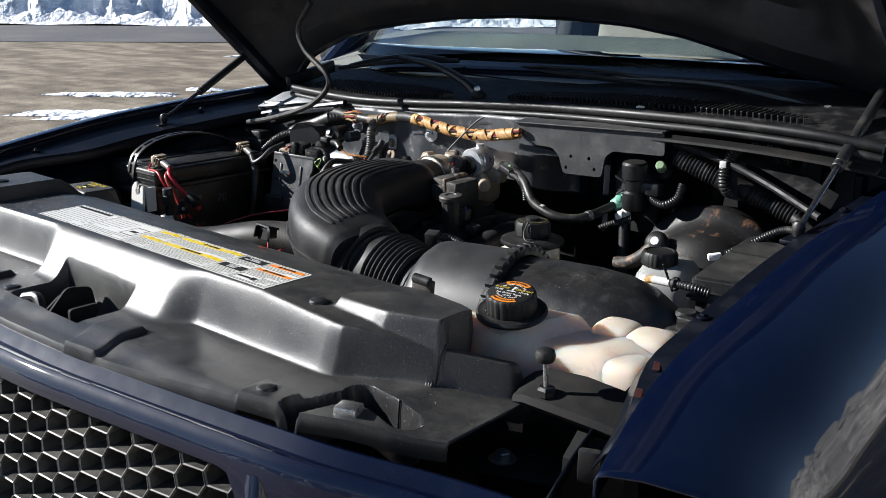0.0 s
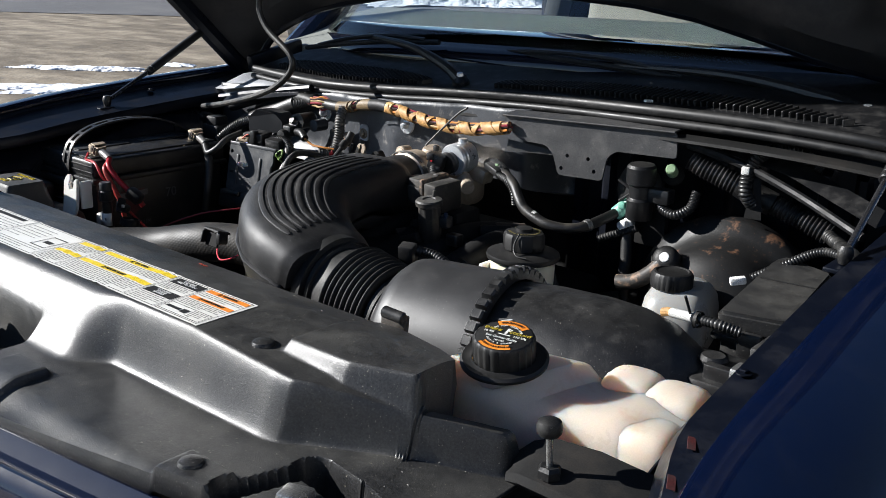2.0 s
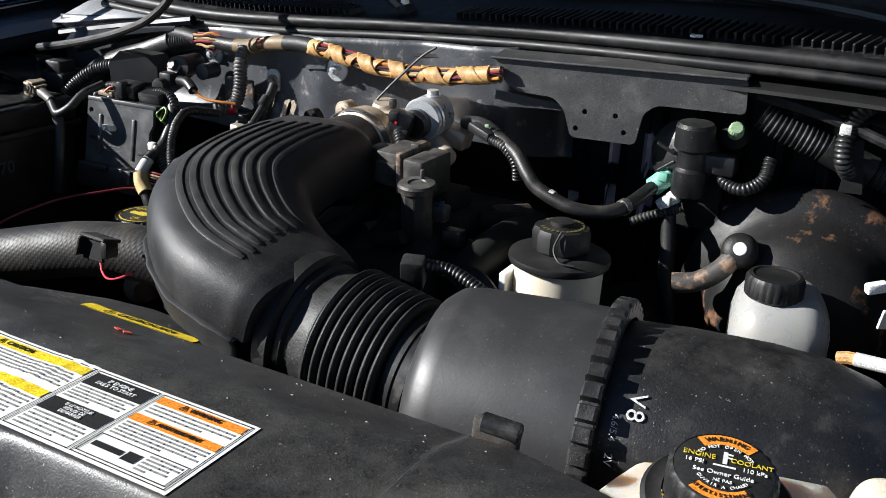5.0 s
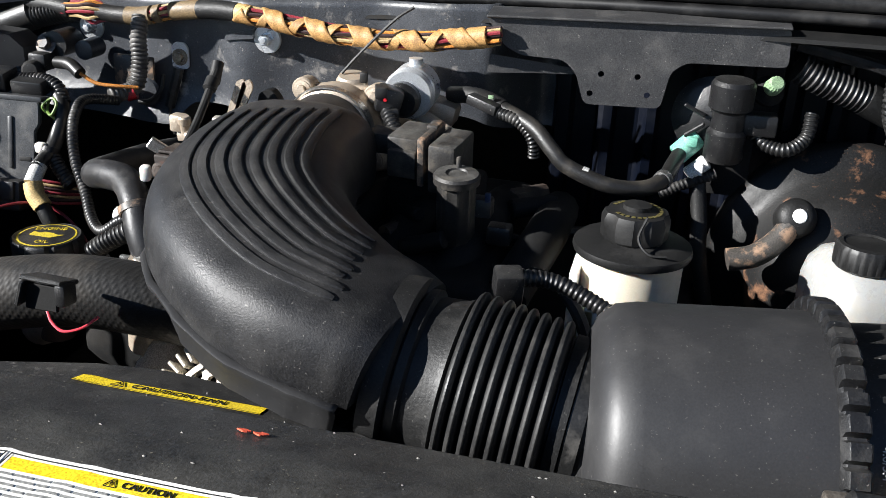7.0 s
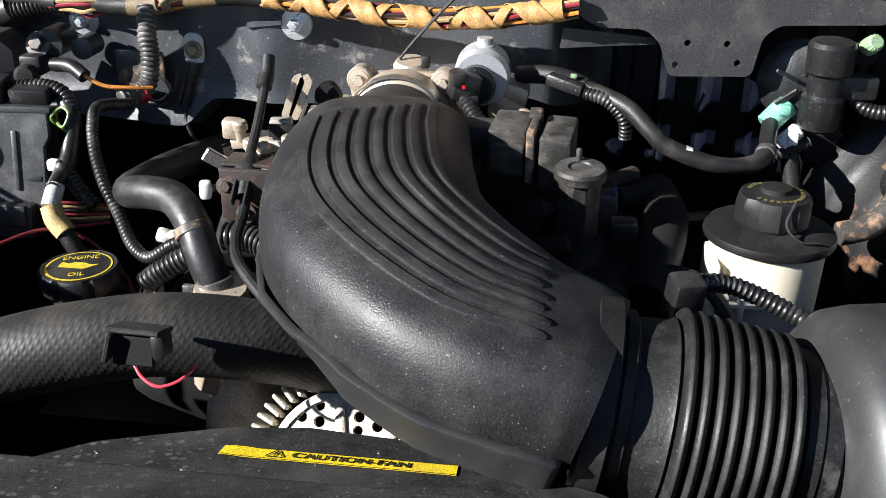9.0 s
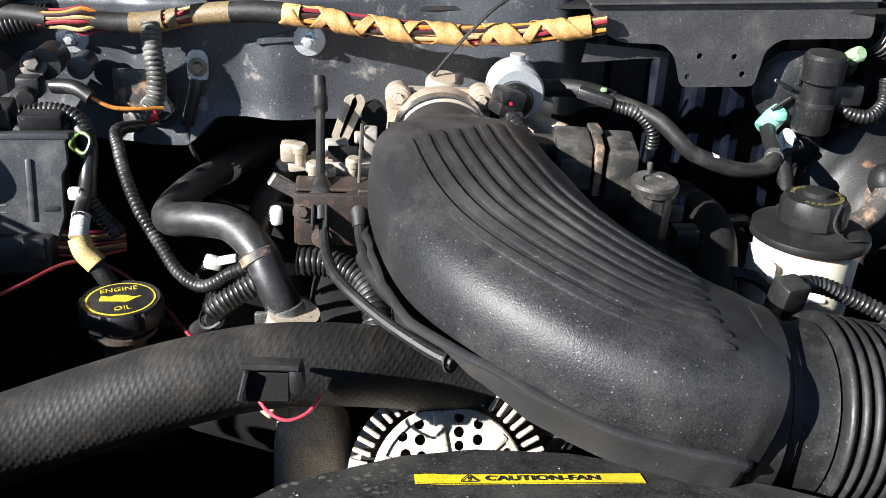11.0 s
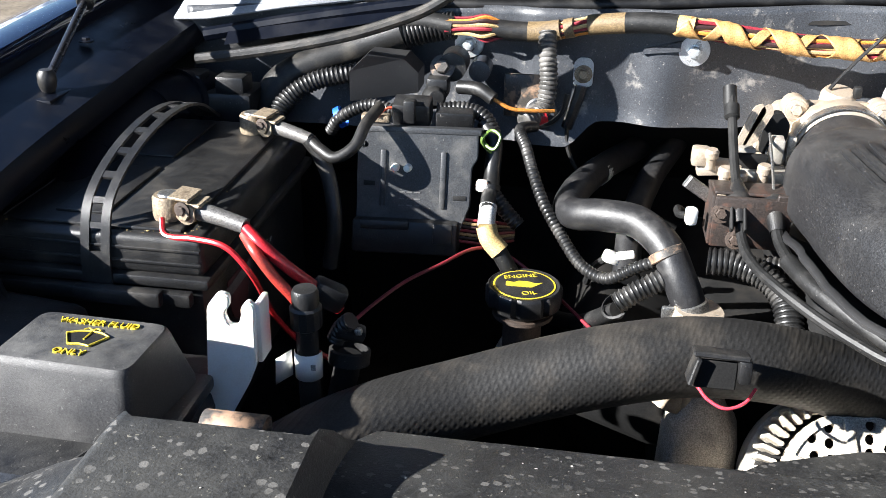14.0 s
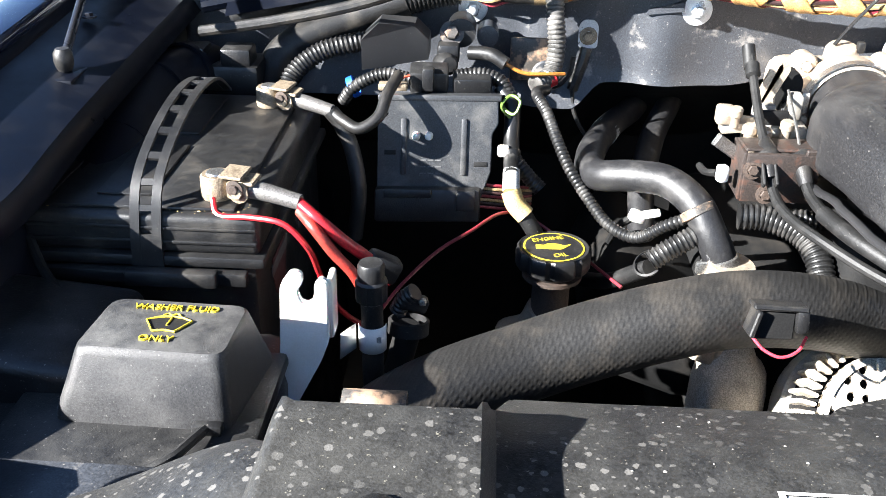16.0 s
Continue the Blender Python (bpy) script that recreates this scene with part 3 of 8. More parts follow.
# firewall carried on in near-black: the shade there is put into its colour
rows = [[(0.20 + 0.58 * i / 116, 1.60 + 0.02 * i / 116 - 0.014 * smooth01(0.35, 0.6, math.sin(i * 0.62)) * (z < 1.15), z) for i in range(117)] for z in (0.45, 0.9, 1.1, 1.145, 1.155, 1.21)]
solidify(tagged(part("wall_dash", sheet(rows), "inner"), "ribbed firewall behind the brake booster, darkened for shade", "firewall", kind="structure"), 0.004, 1)

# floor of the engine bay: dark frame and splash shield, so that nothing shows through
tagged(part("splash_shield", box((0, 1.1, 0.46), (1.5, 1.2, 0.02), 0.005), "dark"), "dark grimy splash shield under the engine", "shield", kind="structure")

# ---- radiator cover ----
YF = [(-0.66, 0.676), (-0.61, 0.651), (-0.5, 0.597), (-0.33, 0.574), (-0.16, 0.552), (0, 0.545), (0.16, 0.552), (0.33, 0.574), (0.5, 0.597), (0.61, 0.645), (0.66, 0.676)]
YB = [(-0.66, 0.80), (-0.60, 0.832), (-0.55, 0.840), (-0.48, 0.838), (-0.455, 0.82), (-0.45, 0.815), (-0.362, 0.815), (-0.354, 0.86), (-0.344, 0.884), (-0.20, 0.887), (-0.17, 0.925), (-0.12, 0.985), (-0.05, 1.022), (0.0, 1.032), (0.06, 1.025), (0.12, 1.0), (0.18, 0.975), (0.24, 0.93), (0.30, 0.905), (0.40, 0.890), (0.43, 0.882), (0.475, 0.868), (0.532, 0.845), (0.566, 0.824), (0.574, 0.806), (0.578, 0.784), (0.60, 0.796), (0.636, 0.820), (0.66, 0.828)]
YC = [(-0.66, 0.70), (-0.36, 0.685), (-0.12, 0.697), (0.2, 0.702), (0.455, 0.704), (0.475, 0.707), (0.573, 0.760), (0.636, 0.800), (0.66, 0.816)]
CREST = [(-1, 1.084), (0.33, 1.084), (0.42, 1.077), (0.49, 1.073), (0.573, 1.056), (0.636, 1.044), (0.66, 1.030)]


def cover_z(x, y):
    yc = lerp_table(YC, x)
    soft = 0.019 + 0.034 * smooth01(-0.16, -0.12, x) * smooth01(0.23, 0.17, x)
    soft -= 0.007 * smooth01(0.46, 0.50, x)
    p = smooth01(yc - soft, yc + 0.010 - 0.006 * smooth01(0.44, 0.50, x), y) * smooth01(0.650, 0.638, x)
    top = 1.084 - 0.024 * smooth01(0.80, 0.905, y)
    top -= min(0.058, 0.85 * max(0.0, y - 0.879)) + 0.25 * max(0.0, y - 0.948)
    tray = 1.020 - 0.012 * smooth01(0.60, 0.56, y) - 0.012 * smooth01(0.56, 0.66, abs(x))
    z = tray + (min(top, lerp_table(CREST, x)) - tray) * p
    pad = smooth01(0.420, 0.430, x) * smooth01(0.576, 0.567, x) * smooth01(0.739, 0.752, y - 0.32 * max(0.0, x - 0.506))
    z += (top + 0.004 - z) * pad
    z -= 0.05 * smooth01(yc + 0.014, yc + 0.020, y) * smooth01(0.566, 0.576, x)
    left = smooth01(-0.455, -0.47, x)
    z += (0.022 * smooth01(-0.353, -0.361, x) * (1 - left) - 0.05 * left * smooth01(-0.46, -0.60, x) - 0.012 * left) * p
    for tx in (0.175, 0.47, -0.175, -0.47):
        z += 0.008 * smooth01(tx - 0.032, tx - 0.027, x) * smooth01(tx + 0.032, tx + 0.027, x) * smooth01(0.632, 0.626, y)
    z -= 0.045 * smooth01(-0.072, -0.068, x) * smooth01(0.108, 0.104, x) * smooth01(0.590, 0.594, y) * smooth01(0.676, 0.671, y)
    for ax, ay, bx, by, r in ((0.508, 0.612, 0.530, 0.684, 0.013), (0.530, 0.684, 0.602, 0.674, 0.019)):
        u = max(0.0, min(1.0, ((x - ax) * (bx - ax) + (y - ay) * (by - ay)) / ((bx - ax) ** 2 + (by - ay) ** 2)))
        z = min(z, z - 0.04 * smooth01(r, r - 0.004, math.hypot(x - ax - u * (bx - ax), y - ay - u * (by - ay))))
    return z


NX, NY = 520, 240
cb = bmesh.new()
V = []
for i in range(NX + 1):
    x = -0.66 + 1.32 * i / NX
    yf, yb = lerp_table(YF, x), lerp_table(YB, x)
    col = [cb.verts.new((x, yf - 0.003, cover_z(x, yf) - 0.02))]
    for j in range(NY + 1):
        y = yf + (yb - yf) * j / NY
        col.append(cb.verts.new((x, y, cover_z(x, y) - (0.004 if j in (0, NY) else 0))))
    col.append(cb.verts.new((x, yb + 0.003, cover_z(x, yb) - 0.025)))
    V.append(col)
for a, b in zip(V, V[1:]):
    for j in range(NY + 2):
        cb.faces.new((a[j], b[j], b[j + 1], a[j + 1]))
cover = thing("radiator_cover", (0, 0.73, 0.98), "black moulded plastic radiator cover, dusty and water-spotted", "cover")
shell = part("shell", cb, "cover", cover)
if sum(f.normal.z for f in shell.data.polygons) < 0:
    shell.data.flip_normals()
solidify(shell, 0.003)


def pin(x, y):
    z = cover_z(x, y)
    return part("push_pin", lathe([(0, 0.0045), (0.005, 0.0042), (0.010, 0.0025), (0.0115, 0.0), (0.0115, -0.004), (0, -0.004)], (x, y, z), (0, 0, 1), 24), "plastic", cover, "black push pin")


for x, y in ((0.402, 0.739), (0.462, 0.612), (-0.402, 0.739), (-0.25, 0.612), (-0.09, 0.60)):
    pin(x, y)

sp_edge = thing("support_panel", (-0.60, 0.85, 0.99), "dark blue painted radiator support edge beside the cover", "panel")
part("top", sheet([[(-0.665, 0.800, 0.996), (-0.58, 0.800, 0.992), (-0.505, 0.800, 0.988)], [(-0.665, 0.850, 1.000), (-0.58, 0.852, 0.998), (-0.505, 0.855, 0.994)], [(-0.665, 0.884, 1.000), (-0.58, 0.886, 0.998), (-0.505, 0.888, 0.994)], [(-0.665, 0.890, 0.992), (-0.58, 0.892, 0.990), (-0.505, 0.893, 0.986)], [(-0.665, 0.891, 0.95), (-0.58, 0.893, 0.95), (-0.505, 0.894, 0.95)]]), "firewall", sp_edge)
solidify(sp_edge.children[0], 0.002)

# ---- stickers on the cover ----
def draped(x0, x1, y0, y1, lift=0.0006, nx=30, ny=6):
    pts = [[(x0 + (x1 - x0) * i / nx, y0 + (y1 - y0) * j / ny) for i in range(nx + 1)] for j in range(ny + 1)]
    return sheet([[(x, y, cover_z(x, y) + lift + wrinkle(x, y)) for x, y in row] for row in pts])


def wrinkle(x, y):
    """Lifted creases where the paper has come loose."""
    return sum(h * math.exp(-((x - c - 0.35 * (y - 0.745)) / w) ** 2) for c, w, h in ((0.030, 0.006, 0.0012), (0.048, 0.004, 0.0010), (0.092, 0.005, 0.0006), (0.158, 0.004, 0.0008), (0.170, 0.005, 0.0014), (0.183, 0.004, 0.0008), (-0.12, 0.006, 0.0010)))


def on_cover(x, y, lift):
    """A frame that lies flat on the cover, its x along the truck's width."""
    z = cover_z(x, y)
    dy = (cover_z(x, y + 0.004) - cover_z(x, y - 0.004)) / 0.008
    return Matrix.Translation((x, y, z + lift + (wrinkle(x, y) if y < 0.80 else 0.0))) @ Matrix.Rotation(math.atan(dy), 4, "X")


sticker = thing("warning_sticker", (0.054, 0.745, 1.084), "long white warning sticker with yellow, black and orange panels", "sticker")
SX0, SX1, SY0, SY1 = -0.226, 0.333, 0.713, 0.790


def sy(y):
    return SY0 + (y - SY0) * 1.2


part("backing", draped(SX0, SX1, SY0, SY1, 0.0006, 160, 12), "paper", sticker)


def sbar(x0, x1, y0, y1, material, lift=0.0010, label=""):
    return part("panel", draped(x0, x1, sy(y0), sy(y1), lift, 40, 3), material, sticker, label)


def lines(x0, x1, y0, y1, n, seed, material="grey_ink"):
    rnd = random.Random(seed)
    for k in range(n):
        y = y1 - (y1 - y0) * (k + 0.5) / n
        x = x0
        e = x0 + (x1 - x0) * (1 if k < n - 1 else rnd.uniform(0.5, 0.8))
        bms = []
        while x < e - 0.004:
            w = rnd.uniform(0.004, 0.013)
            bms.append(draped(x, min(x + w, e), sy(y) - 0.0008, sy(y) + 0.0008, 0.0011, 3, 1))
            x += w + 0.0015
        part("text_line", join(*bms), material, sticker)


def border(x0, x1, y0, y1):
    w = 0.0007
    return part("border", join(*[draped(a, b, sy(c), sy(d), 0.0010, 12, 2) for a, b, c, d in ((x0, x1, y0, y0 + w), (x0, x1, y1 - w, y1), (x0, x0 + w, y0, y1), (x1 - w, x1, y0, y1))]), "ink", sticker)


SC = [-0.224, -0.105, 0.010, 0.065, 0.204, 0.259, 0.331]
for a, b in zip(SC, SC[1:]):
    border(a + 0.001, b - 0.001, 0.715, 0.775)
lines(SC[0] + 0.004, SC[1] - 0.004, 0.718, 0.763, 8, 1)
sbar(SC[0] + 0.003, SC[1] - 0.02, 0.766, 0.772, "ink")
lines(SC[1] + 0.006, SC[2] - 0.050, 0.735, 0.770, 6, 2)
part("pictogram", join(*[draped(a, b, sy(c), sy(d), 0.0011, 4, 2) for a, b, c, d in ((SC[2] - 0.04, SC[2] - 0.008, 0.732, 0.7335), (SC[2] - 0.04, SC[2] - 0.008, 0.758, 0.7595), (SC[2] - 0.04, SC[2] - 0.0385, 0.732, 0.759), (SC[2] - 0.0095, SC[2] - 0.008, 0.732, 0.759), (SC[2] - 0.032, SC[2] - 0.016, 0.742, 0.748))]), "ink", sticker)
lines(SC[1] + 0.006, SC[2] - 0.006, 0.718, 0.730, 3, 12)
for c0, c1 in ((SC[2], SC[3]), (SC[3], SC[4])):
    sbar(c0 + 0.003, c1 - 0.003, 0.766, 0.773, "yellow_label", label="yellow caution bar")
    sbar(c0 + 0.003, c1 - 0.003, 0.739, 0.746, "yellow_label", label="yellow caution bar")
    lines(c0 + 0.005, c1 - 0.005, 0.748, 0.765, 6, 3)
    lines(c0 + 0.005, c1 - 0.005, 0.717, 0.738, 7, 4)
text("lettering", "\u26a0 CAUTION", on_cover((SC[3] + SC[4]) / 2, sy(0.7695), 0.0014), 0.0056, "ink", sticker)
text("lettering", "\u26a0 MISE EN GARDE", on_cover((SC[3] + SC[4]) / 2, sy(0.7425), 0.0014), 0.0056, "ink", sticker)
sbar(SC[4] + 0.003, SC[5] - 0.003, 0.761, 0.773, "ink")
text("lettering", "IF ENGINE\nFAILS TO START", on_cover((SC[4] + SC[5]) / 2, sy(0.767), 0.0014), 0.0045, "white_print", sticker)
sbar(SC[4] + 0.003, SC[5] - 0.003, 0.733, 0.745, "ink")
text("lettering", "SI LE MOTEUR\nREFUSE DE\nDEMARRER", on_cover((SC[4] + SC[5]) / 2, sy(0.739), 0.0014), 0.0036, "white_print", sticker)
lines(SC[4] + 0.005, SC[5] - 0.005, 0.747, 0.760, 5, 5)
lines(SC[4] + 0.005, SC[5] - 0.005, 0.717, 0.732, 5, 6)
sbar(SC[5] + 0.003, SC[6] - 0.003, 0.767, 0.773, "orange", label="orange warning bar")
sbar(SC[5] + 0.003, SC[6] - 0.003, 0.749, 0.755, "orange", label="orange warning bar")
text("lettering", "\u26a0 WARNING", on_cover((SC[5] + SC[6]) / 2, sy(0.770), 0.0014), 0.0050, "ink", sticker)
text("lettering", "\u26a0 AVERTISSEMENT", on_cover((SC[5] + SC[6]) / 2, sy(0.752), 0.0014), 0.0046, "ink", sticker)
lines(SC[5] + 0.005, SC[6] - 0.005, 0.757, 0.766, 3, 7)
lines(SC[5] + 0.005, SC[6] - 0.005, 0.735, 0.748, 5, 8)
border(SC[5] + 0.003, SC[6] - 0.003, 0.717, 0.7335)
lines(SC[5] + 0.043, SC[6] - 0.006, 0.719, 0.732, 5, 9)
sbar(SC[5] + 0.006, SC[5] + 0.028, 0.7235, 0.7275, "ink", label="plain black maker's mark")
sbar(SC[5] + 0.030, SC[5] + 0.040, 0.7220, 0.7290, "ink", label="plain dark oval mark")

fan_tag = thing("fan_sticker", (0.02, 0.955, 1.015), "narrow yellow fan caution sticker on the cover's rear slope", "sticker")
part("backing", draped(-0.042, 0.099, 0.978, 0.992, 0.0008, 20, 6), "yellow_label", fan_tag)
fm = on_cover(0.028, 0.985, 0.0014) @ Matrix.Diagonal((1, 0.9, 1, 1))
text("lettering", "\u26a0 CAUTION-FAN", fm, 0.0105, "ink", fan_tag)
for a, b, c, d in ((-0.041, 0.098, 0.9784, 0.9790), (-0.041, 0.098, 0.9910, 0.9916)):
    part("border", draped(a, b, c, d, 0.0012, 14, 1), "ink", fan_tag)

for k, (x, y, w, h) in enumerate([(0.150, 0.853, 0.005, 0.0028), (0.160, 0.852, 0.006, 0.0034)]):
    rnd = random.Random(k)
    ring = [(w * math.cos(a * 0.6) * rnd.uniform(0.25, 0.9), h * math.sin(a * 0.6) * rnd.uniform(0.3, 1.0)) for a in range(10)]
    solo("leaf_scrap", plate(ring, 0.0008, on_cover(x, y, 0.0008)), "orange_red", "small red scrap of leaf on the cover", "debris", "scraps", smooth=0)

def grit(name, spots, seed, size, material, label):
    """Crumbs of dirt lying on a top: (x, y, z) places."""
    rnd = random.Random(seed)
    bm = bmesh.new()
    for x, y, z in spots:
        n = rnd.choice((5, 6, 7))
        r = size * rnd.uniform(0.35, 1.0) ** 2
        a0, sq = rnd.uniform(0, 6.28), rnd.uniform(0.45, 1.0)
        ring = [bm.verts.new((x + r * math.cos(a0 + 6.283 * k / n) * rnd.uniform(0.7, 1.1), y + r * sq * math.sin(a0 + 6.283 * k / n) * rnd.uniform(0.7, 1.1), z)) for k in range(n)]
        top = bm.verts.new((x, y, z + r * 0.5))
        for k in range(n):
            bm.faces.new((ring[k], ring[(k + 1) % n], top))
    return solo(name, bm, material, label, "debris", "", "stuff", smooth=0)


grnd = random.Random(5)
cg = []
while len(cg) < 420:
    x = grnd.uniform(-0.60, 0.62)
    y = grnd.uniform(lerp_table(YF, x) + 0.01, lerp_table(YB, x) - 0.012)
    if not (SX0 - 0.01 < x < SX1 + 0.01 and SY0 - 0.01 < y < SY1 + 0.01):
        cg.append((x, y, cover_z(x, y) + 0.0002))
grit("cover_grit", cg, 1, 0.0013, "paper_dust", "pale crumbs of grit scattered on the cover")

# ---- front end: header bar, grille, headlight ----
front = thing("grille_surround", (0, 0.50, 0.70), "glossy dark blue painted grille surround with stone chips", "grille surround")
HX = [(-0.86, 0.72), (-0.76, 0.69), (-0.66, 0.655), (-0.58, 0.612)] + [p for p in YF if abs(p[0]) < 0.55] + [(0.58, 0.612), (0.66, 0.655), (0.76, 0.69), (0.86, 0.72)]


def header_y(x):
    s = [lerp_table(HX, x + d) for d in (-0.05, -0.03, -0.015, 0, 0.015, 0.03, 0.05)]
    return sum(s) / len(s)


rows = []
for k in range(121):
    x = -0.84 + 1.68 * k / 120
    y, z = header_y(x) - 0.002, 1.004 - 0.03 * smooth01(0.5, 0.84, abs(x))
    prof = [(0.012, -0.012), (0.002, -0.004), (-0.003, -0.003), (-0.008, -0.010), (-0.014, -0.017), (-0.024, -0.016), (-0.033, -0.006), (-0.040, -0.0015), (-0.046, -0.001), (-0.051, -0.005), (-0.0555, -0.013), (-0.058, -0.022), (-0.058, -0.030), (-0.054, -0.034), (-0.044, -0.035)]
    dip = 0.10 * smooth01(0.485, 0.530, abs(x))
    rows.append([(x, y + a * (1 + 0.2 * dip), z + b - (dip if b < -0.028 else 0.4 * dip if b < -0.02 else 0)) for a, b in prof])
solidify(part("header_bar", sheet(rows), "paint", front), 0.002)


def grille_y(x, z):
    a = abs(x) - 0.25
    return 0.503 + 0.097 * a + 0.212 * a * a + 0.34 * (z - 0.95)


for sx in (-1, 1):
    part("side_bar", tube([(sx * 0.522, grille_y(0.52, 0.97) + 0.004, 0.972), (sx * 0.530, grille_y(0.52, 0.92) + 0.004, 0.92), (sx * 0.525, grille_y(0.52, 0.82) + 0.004, 0.82), (sx * 0.50, grille_y(0.5, 0.72) + 0.004, 0.72)], 0.016, 14), "paint", front)
part("lower_bar", tube([(-0.50, grille_y(0.5, 0.72), 0.72), (-0.25, grille_y(0.25, 0.70), 0.70), (0, grille_y(0, 0.70), 0.70), (0.25, grille_y(0.25, 0.70), 0.70), (0.50, grille_y(0.5, 0.72), 0.72)], 0.018, 14), "paint", front)

grille = thing("grille", (0, 0.50, 0.70), "dusty black plastic honeycomb grille", "grille")
CELL_P, CELL_H, CELL_D, CELL_L = 0.0370, 0.0121, 0.0068, 0.0302


def hexagon(k):
    a, b, c = (CELL_L / 2) * k, (CELL_L / 2 + CELL_D) * k, CELL_H * k
    return [(b, 0), (a, c), (-a, c), (-b, 0), (-a, -c), (a, -c)]


hexm = bmesh.new()
hr = []
for k, y, lean in ((0.985, 0.0, 0.34), (0.985, 0.034, 0.34), (0.93, 0.034, 0.34), (0.90, 0.001, 0.34)):
    hr.append([hexm.verts.new((x, y + lean * z, z)) for x, z in hexagon(k)])
for a, b in zip(hr, hr[1:] + hr[:1]):
    for k in range(6):
        hexm.faces.new((a[k], a[(k + 1) % 6], b[(k + 1) % 6], b[k]))
me_cell = bpy.data.meshes.new("cell")
bmesh.ops.recalc_face_normals(hexm, faces=hexm.faces)
hexm.to_mesh(me_cell)
hexm.free()
me_cell.materials.append(M["grille"])
for j in range(0, 21):
    for i in range(-15, 13):
        if (i + j) % 2:
            continue
        x, z = 0.1418 + i * CELL_P, 0.9701 - j * CELL_H
        if abs(x) < 0.505 and z > 0.72:
            ob = new("cell", me_cell)
            ob.parent = grille
            ob.location = Vector((x, grille_y(x, z), z)) - ORIG[grille.name]
            ob.rotation_euler = (0, 0, math.atan((grille_y(x + 0.01, z) - grille_y(x - 0.01, z)) / 0.02))
em = thing("emblem", (0, 0.47, 0.86), "plain blue oval badge with a chrome rim", "badge")
oval = lambda a, b: [(a * math.cos(t * math.pi / 20), b * math.sin(t * math.pi / 20)) for t in range(40)]
emm = Matrix.Translation((0, grille_y(0, 0.86) - 0.012, 0.86)) @ Matrix.Rotation(math.pi / 2, 4, "X")
part("rim", plate(oval(0.115, 0.047), 0.012, emm, 0.004), "zinc", em)
part("field", plate(oval(0.107, 0.040), 0.004, Matrix.Translation((0, -0.0125, 0)) @ emm, 0.001), "blue", em)
# dark wall behind the grille: radiator core
tagged(part("radiator_core", box((0, 0.66, 0.80), (1.1, 0.04, 0.36), 0.004), "dark"), "dark radiator core behind the grille", "radiator", kind="structure")
for sx in (-1, 1):
    hl = thing("headlight", (sx * 0.715, 0.60, 0.79), "clear headlight beside the grille", "headlight", "headlights")
    part("housing", box((sx * 0.715, 0.665, 0.87), (0.24, 0.05, 0.13), 0.02, 3), "dark", hl)
    part("lens", box((sx * 0.715, 0.635, 0.872), (0.245, 0.05, 0.135), 0.022, 4, (0, 0, sx * 15)), "lens", hl)

# hood latch inside the opening
latch = thing("hood_latch", (0.02, 0.63, 0.96), "black hood latch in the cover's opening", "latch")
part("floor_plate", box((0.02, 0.635, 0.975), (0.20, 0.12, 0.006), 0.002), "dark", latch)
part("claw", plate(rounded([(-0.02, -0.03), (0.02, -0.03), (0.026, 0.01), (0.008, 0.03), (-0.004, 0.004), (-0.02, 0.012)], 0.006), 0.006, Matrix.Translation((0.055, 0.635, 1.0)) @ Matrix.Rotation(math.pi / 2, 4, "Y")), "dark", latch)
part("side_plate", plate(rounded([(-0.04, -0.03), (0.04, -0.03), (0.03, 0.03), (-0.005, 0.036), (-0.04, 0.0)], 0.008), 0.004, Matrix.Translation((0.012, 0.632, 1.0)) @ Matrix.Rotation(math.pi / 2, 4, "Z") @ Matrix.Rotation(math.pi / 2, 4, "X")), "dark", latch)
part("side_plate", plate(rounded([(-0.04, -0.03), (0.04, -0.03), (0.03, 0.02), (-0.005, 0.026), (-0.04, 0.0)], 0.008), 0.004, Matrix.Translation((-0.004, 0.632, 0.998)) @ Matrix.Rotation(math.pi / 2, 4, "Z") @ Matrix.Rotation(math.pi / 2, 4, "X")), "dark", latch)
part("release_lever", tube([(-0.055, 0.60, 1.012), (-0.03, 0.606, 1.016), (-0.01, 0.60, 1.0)], 0.008, 10), "plastic", latch)
part("spring", corrugated([(0.03, 0.61, 0.99), (0.08, 0.66, 0.99)], 0.006, 0.003), "steel", latch)

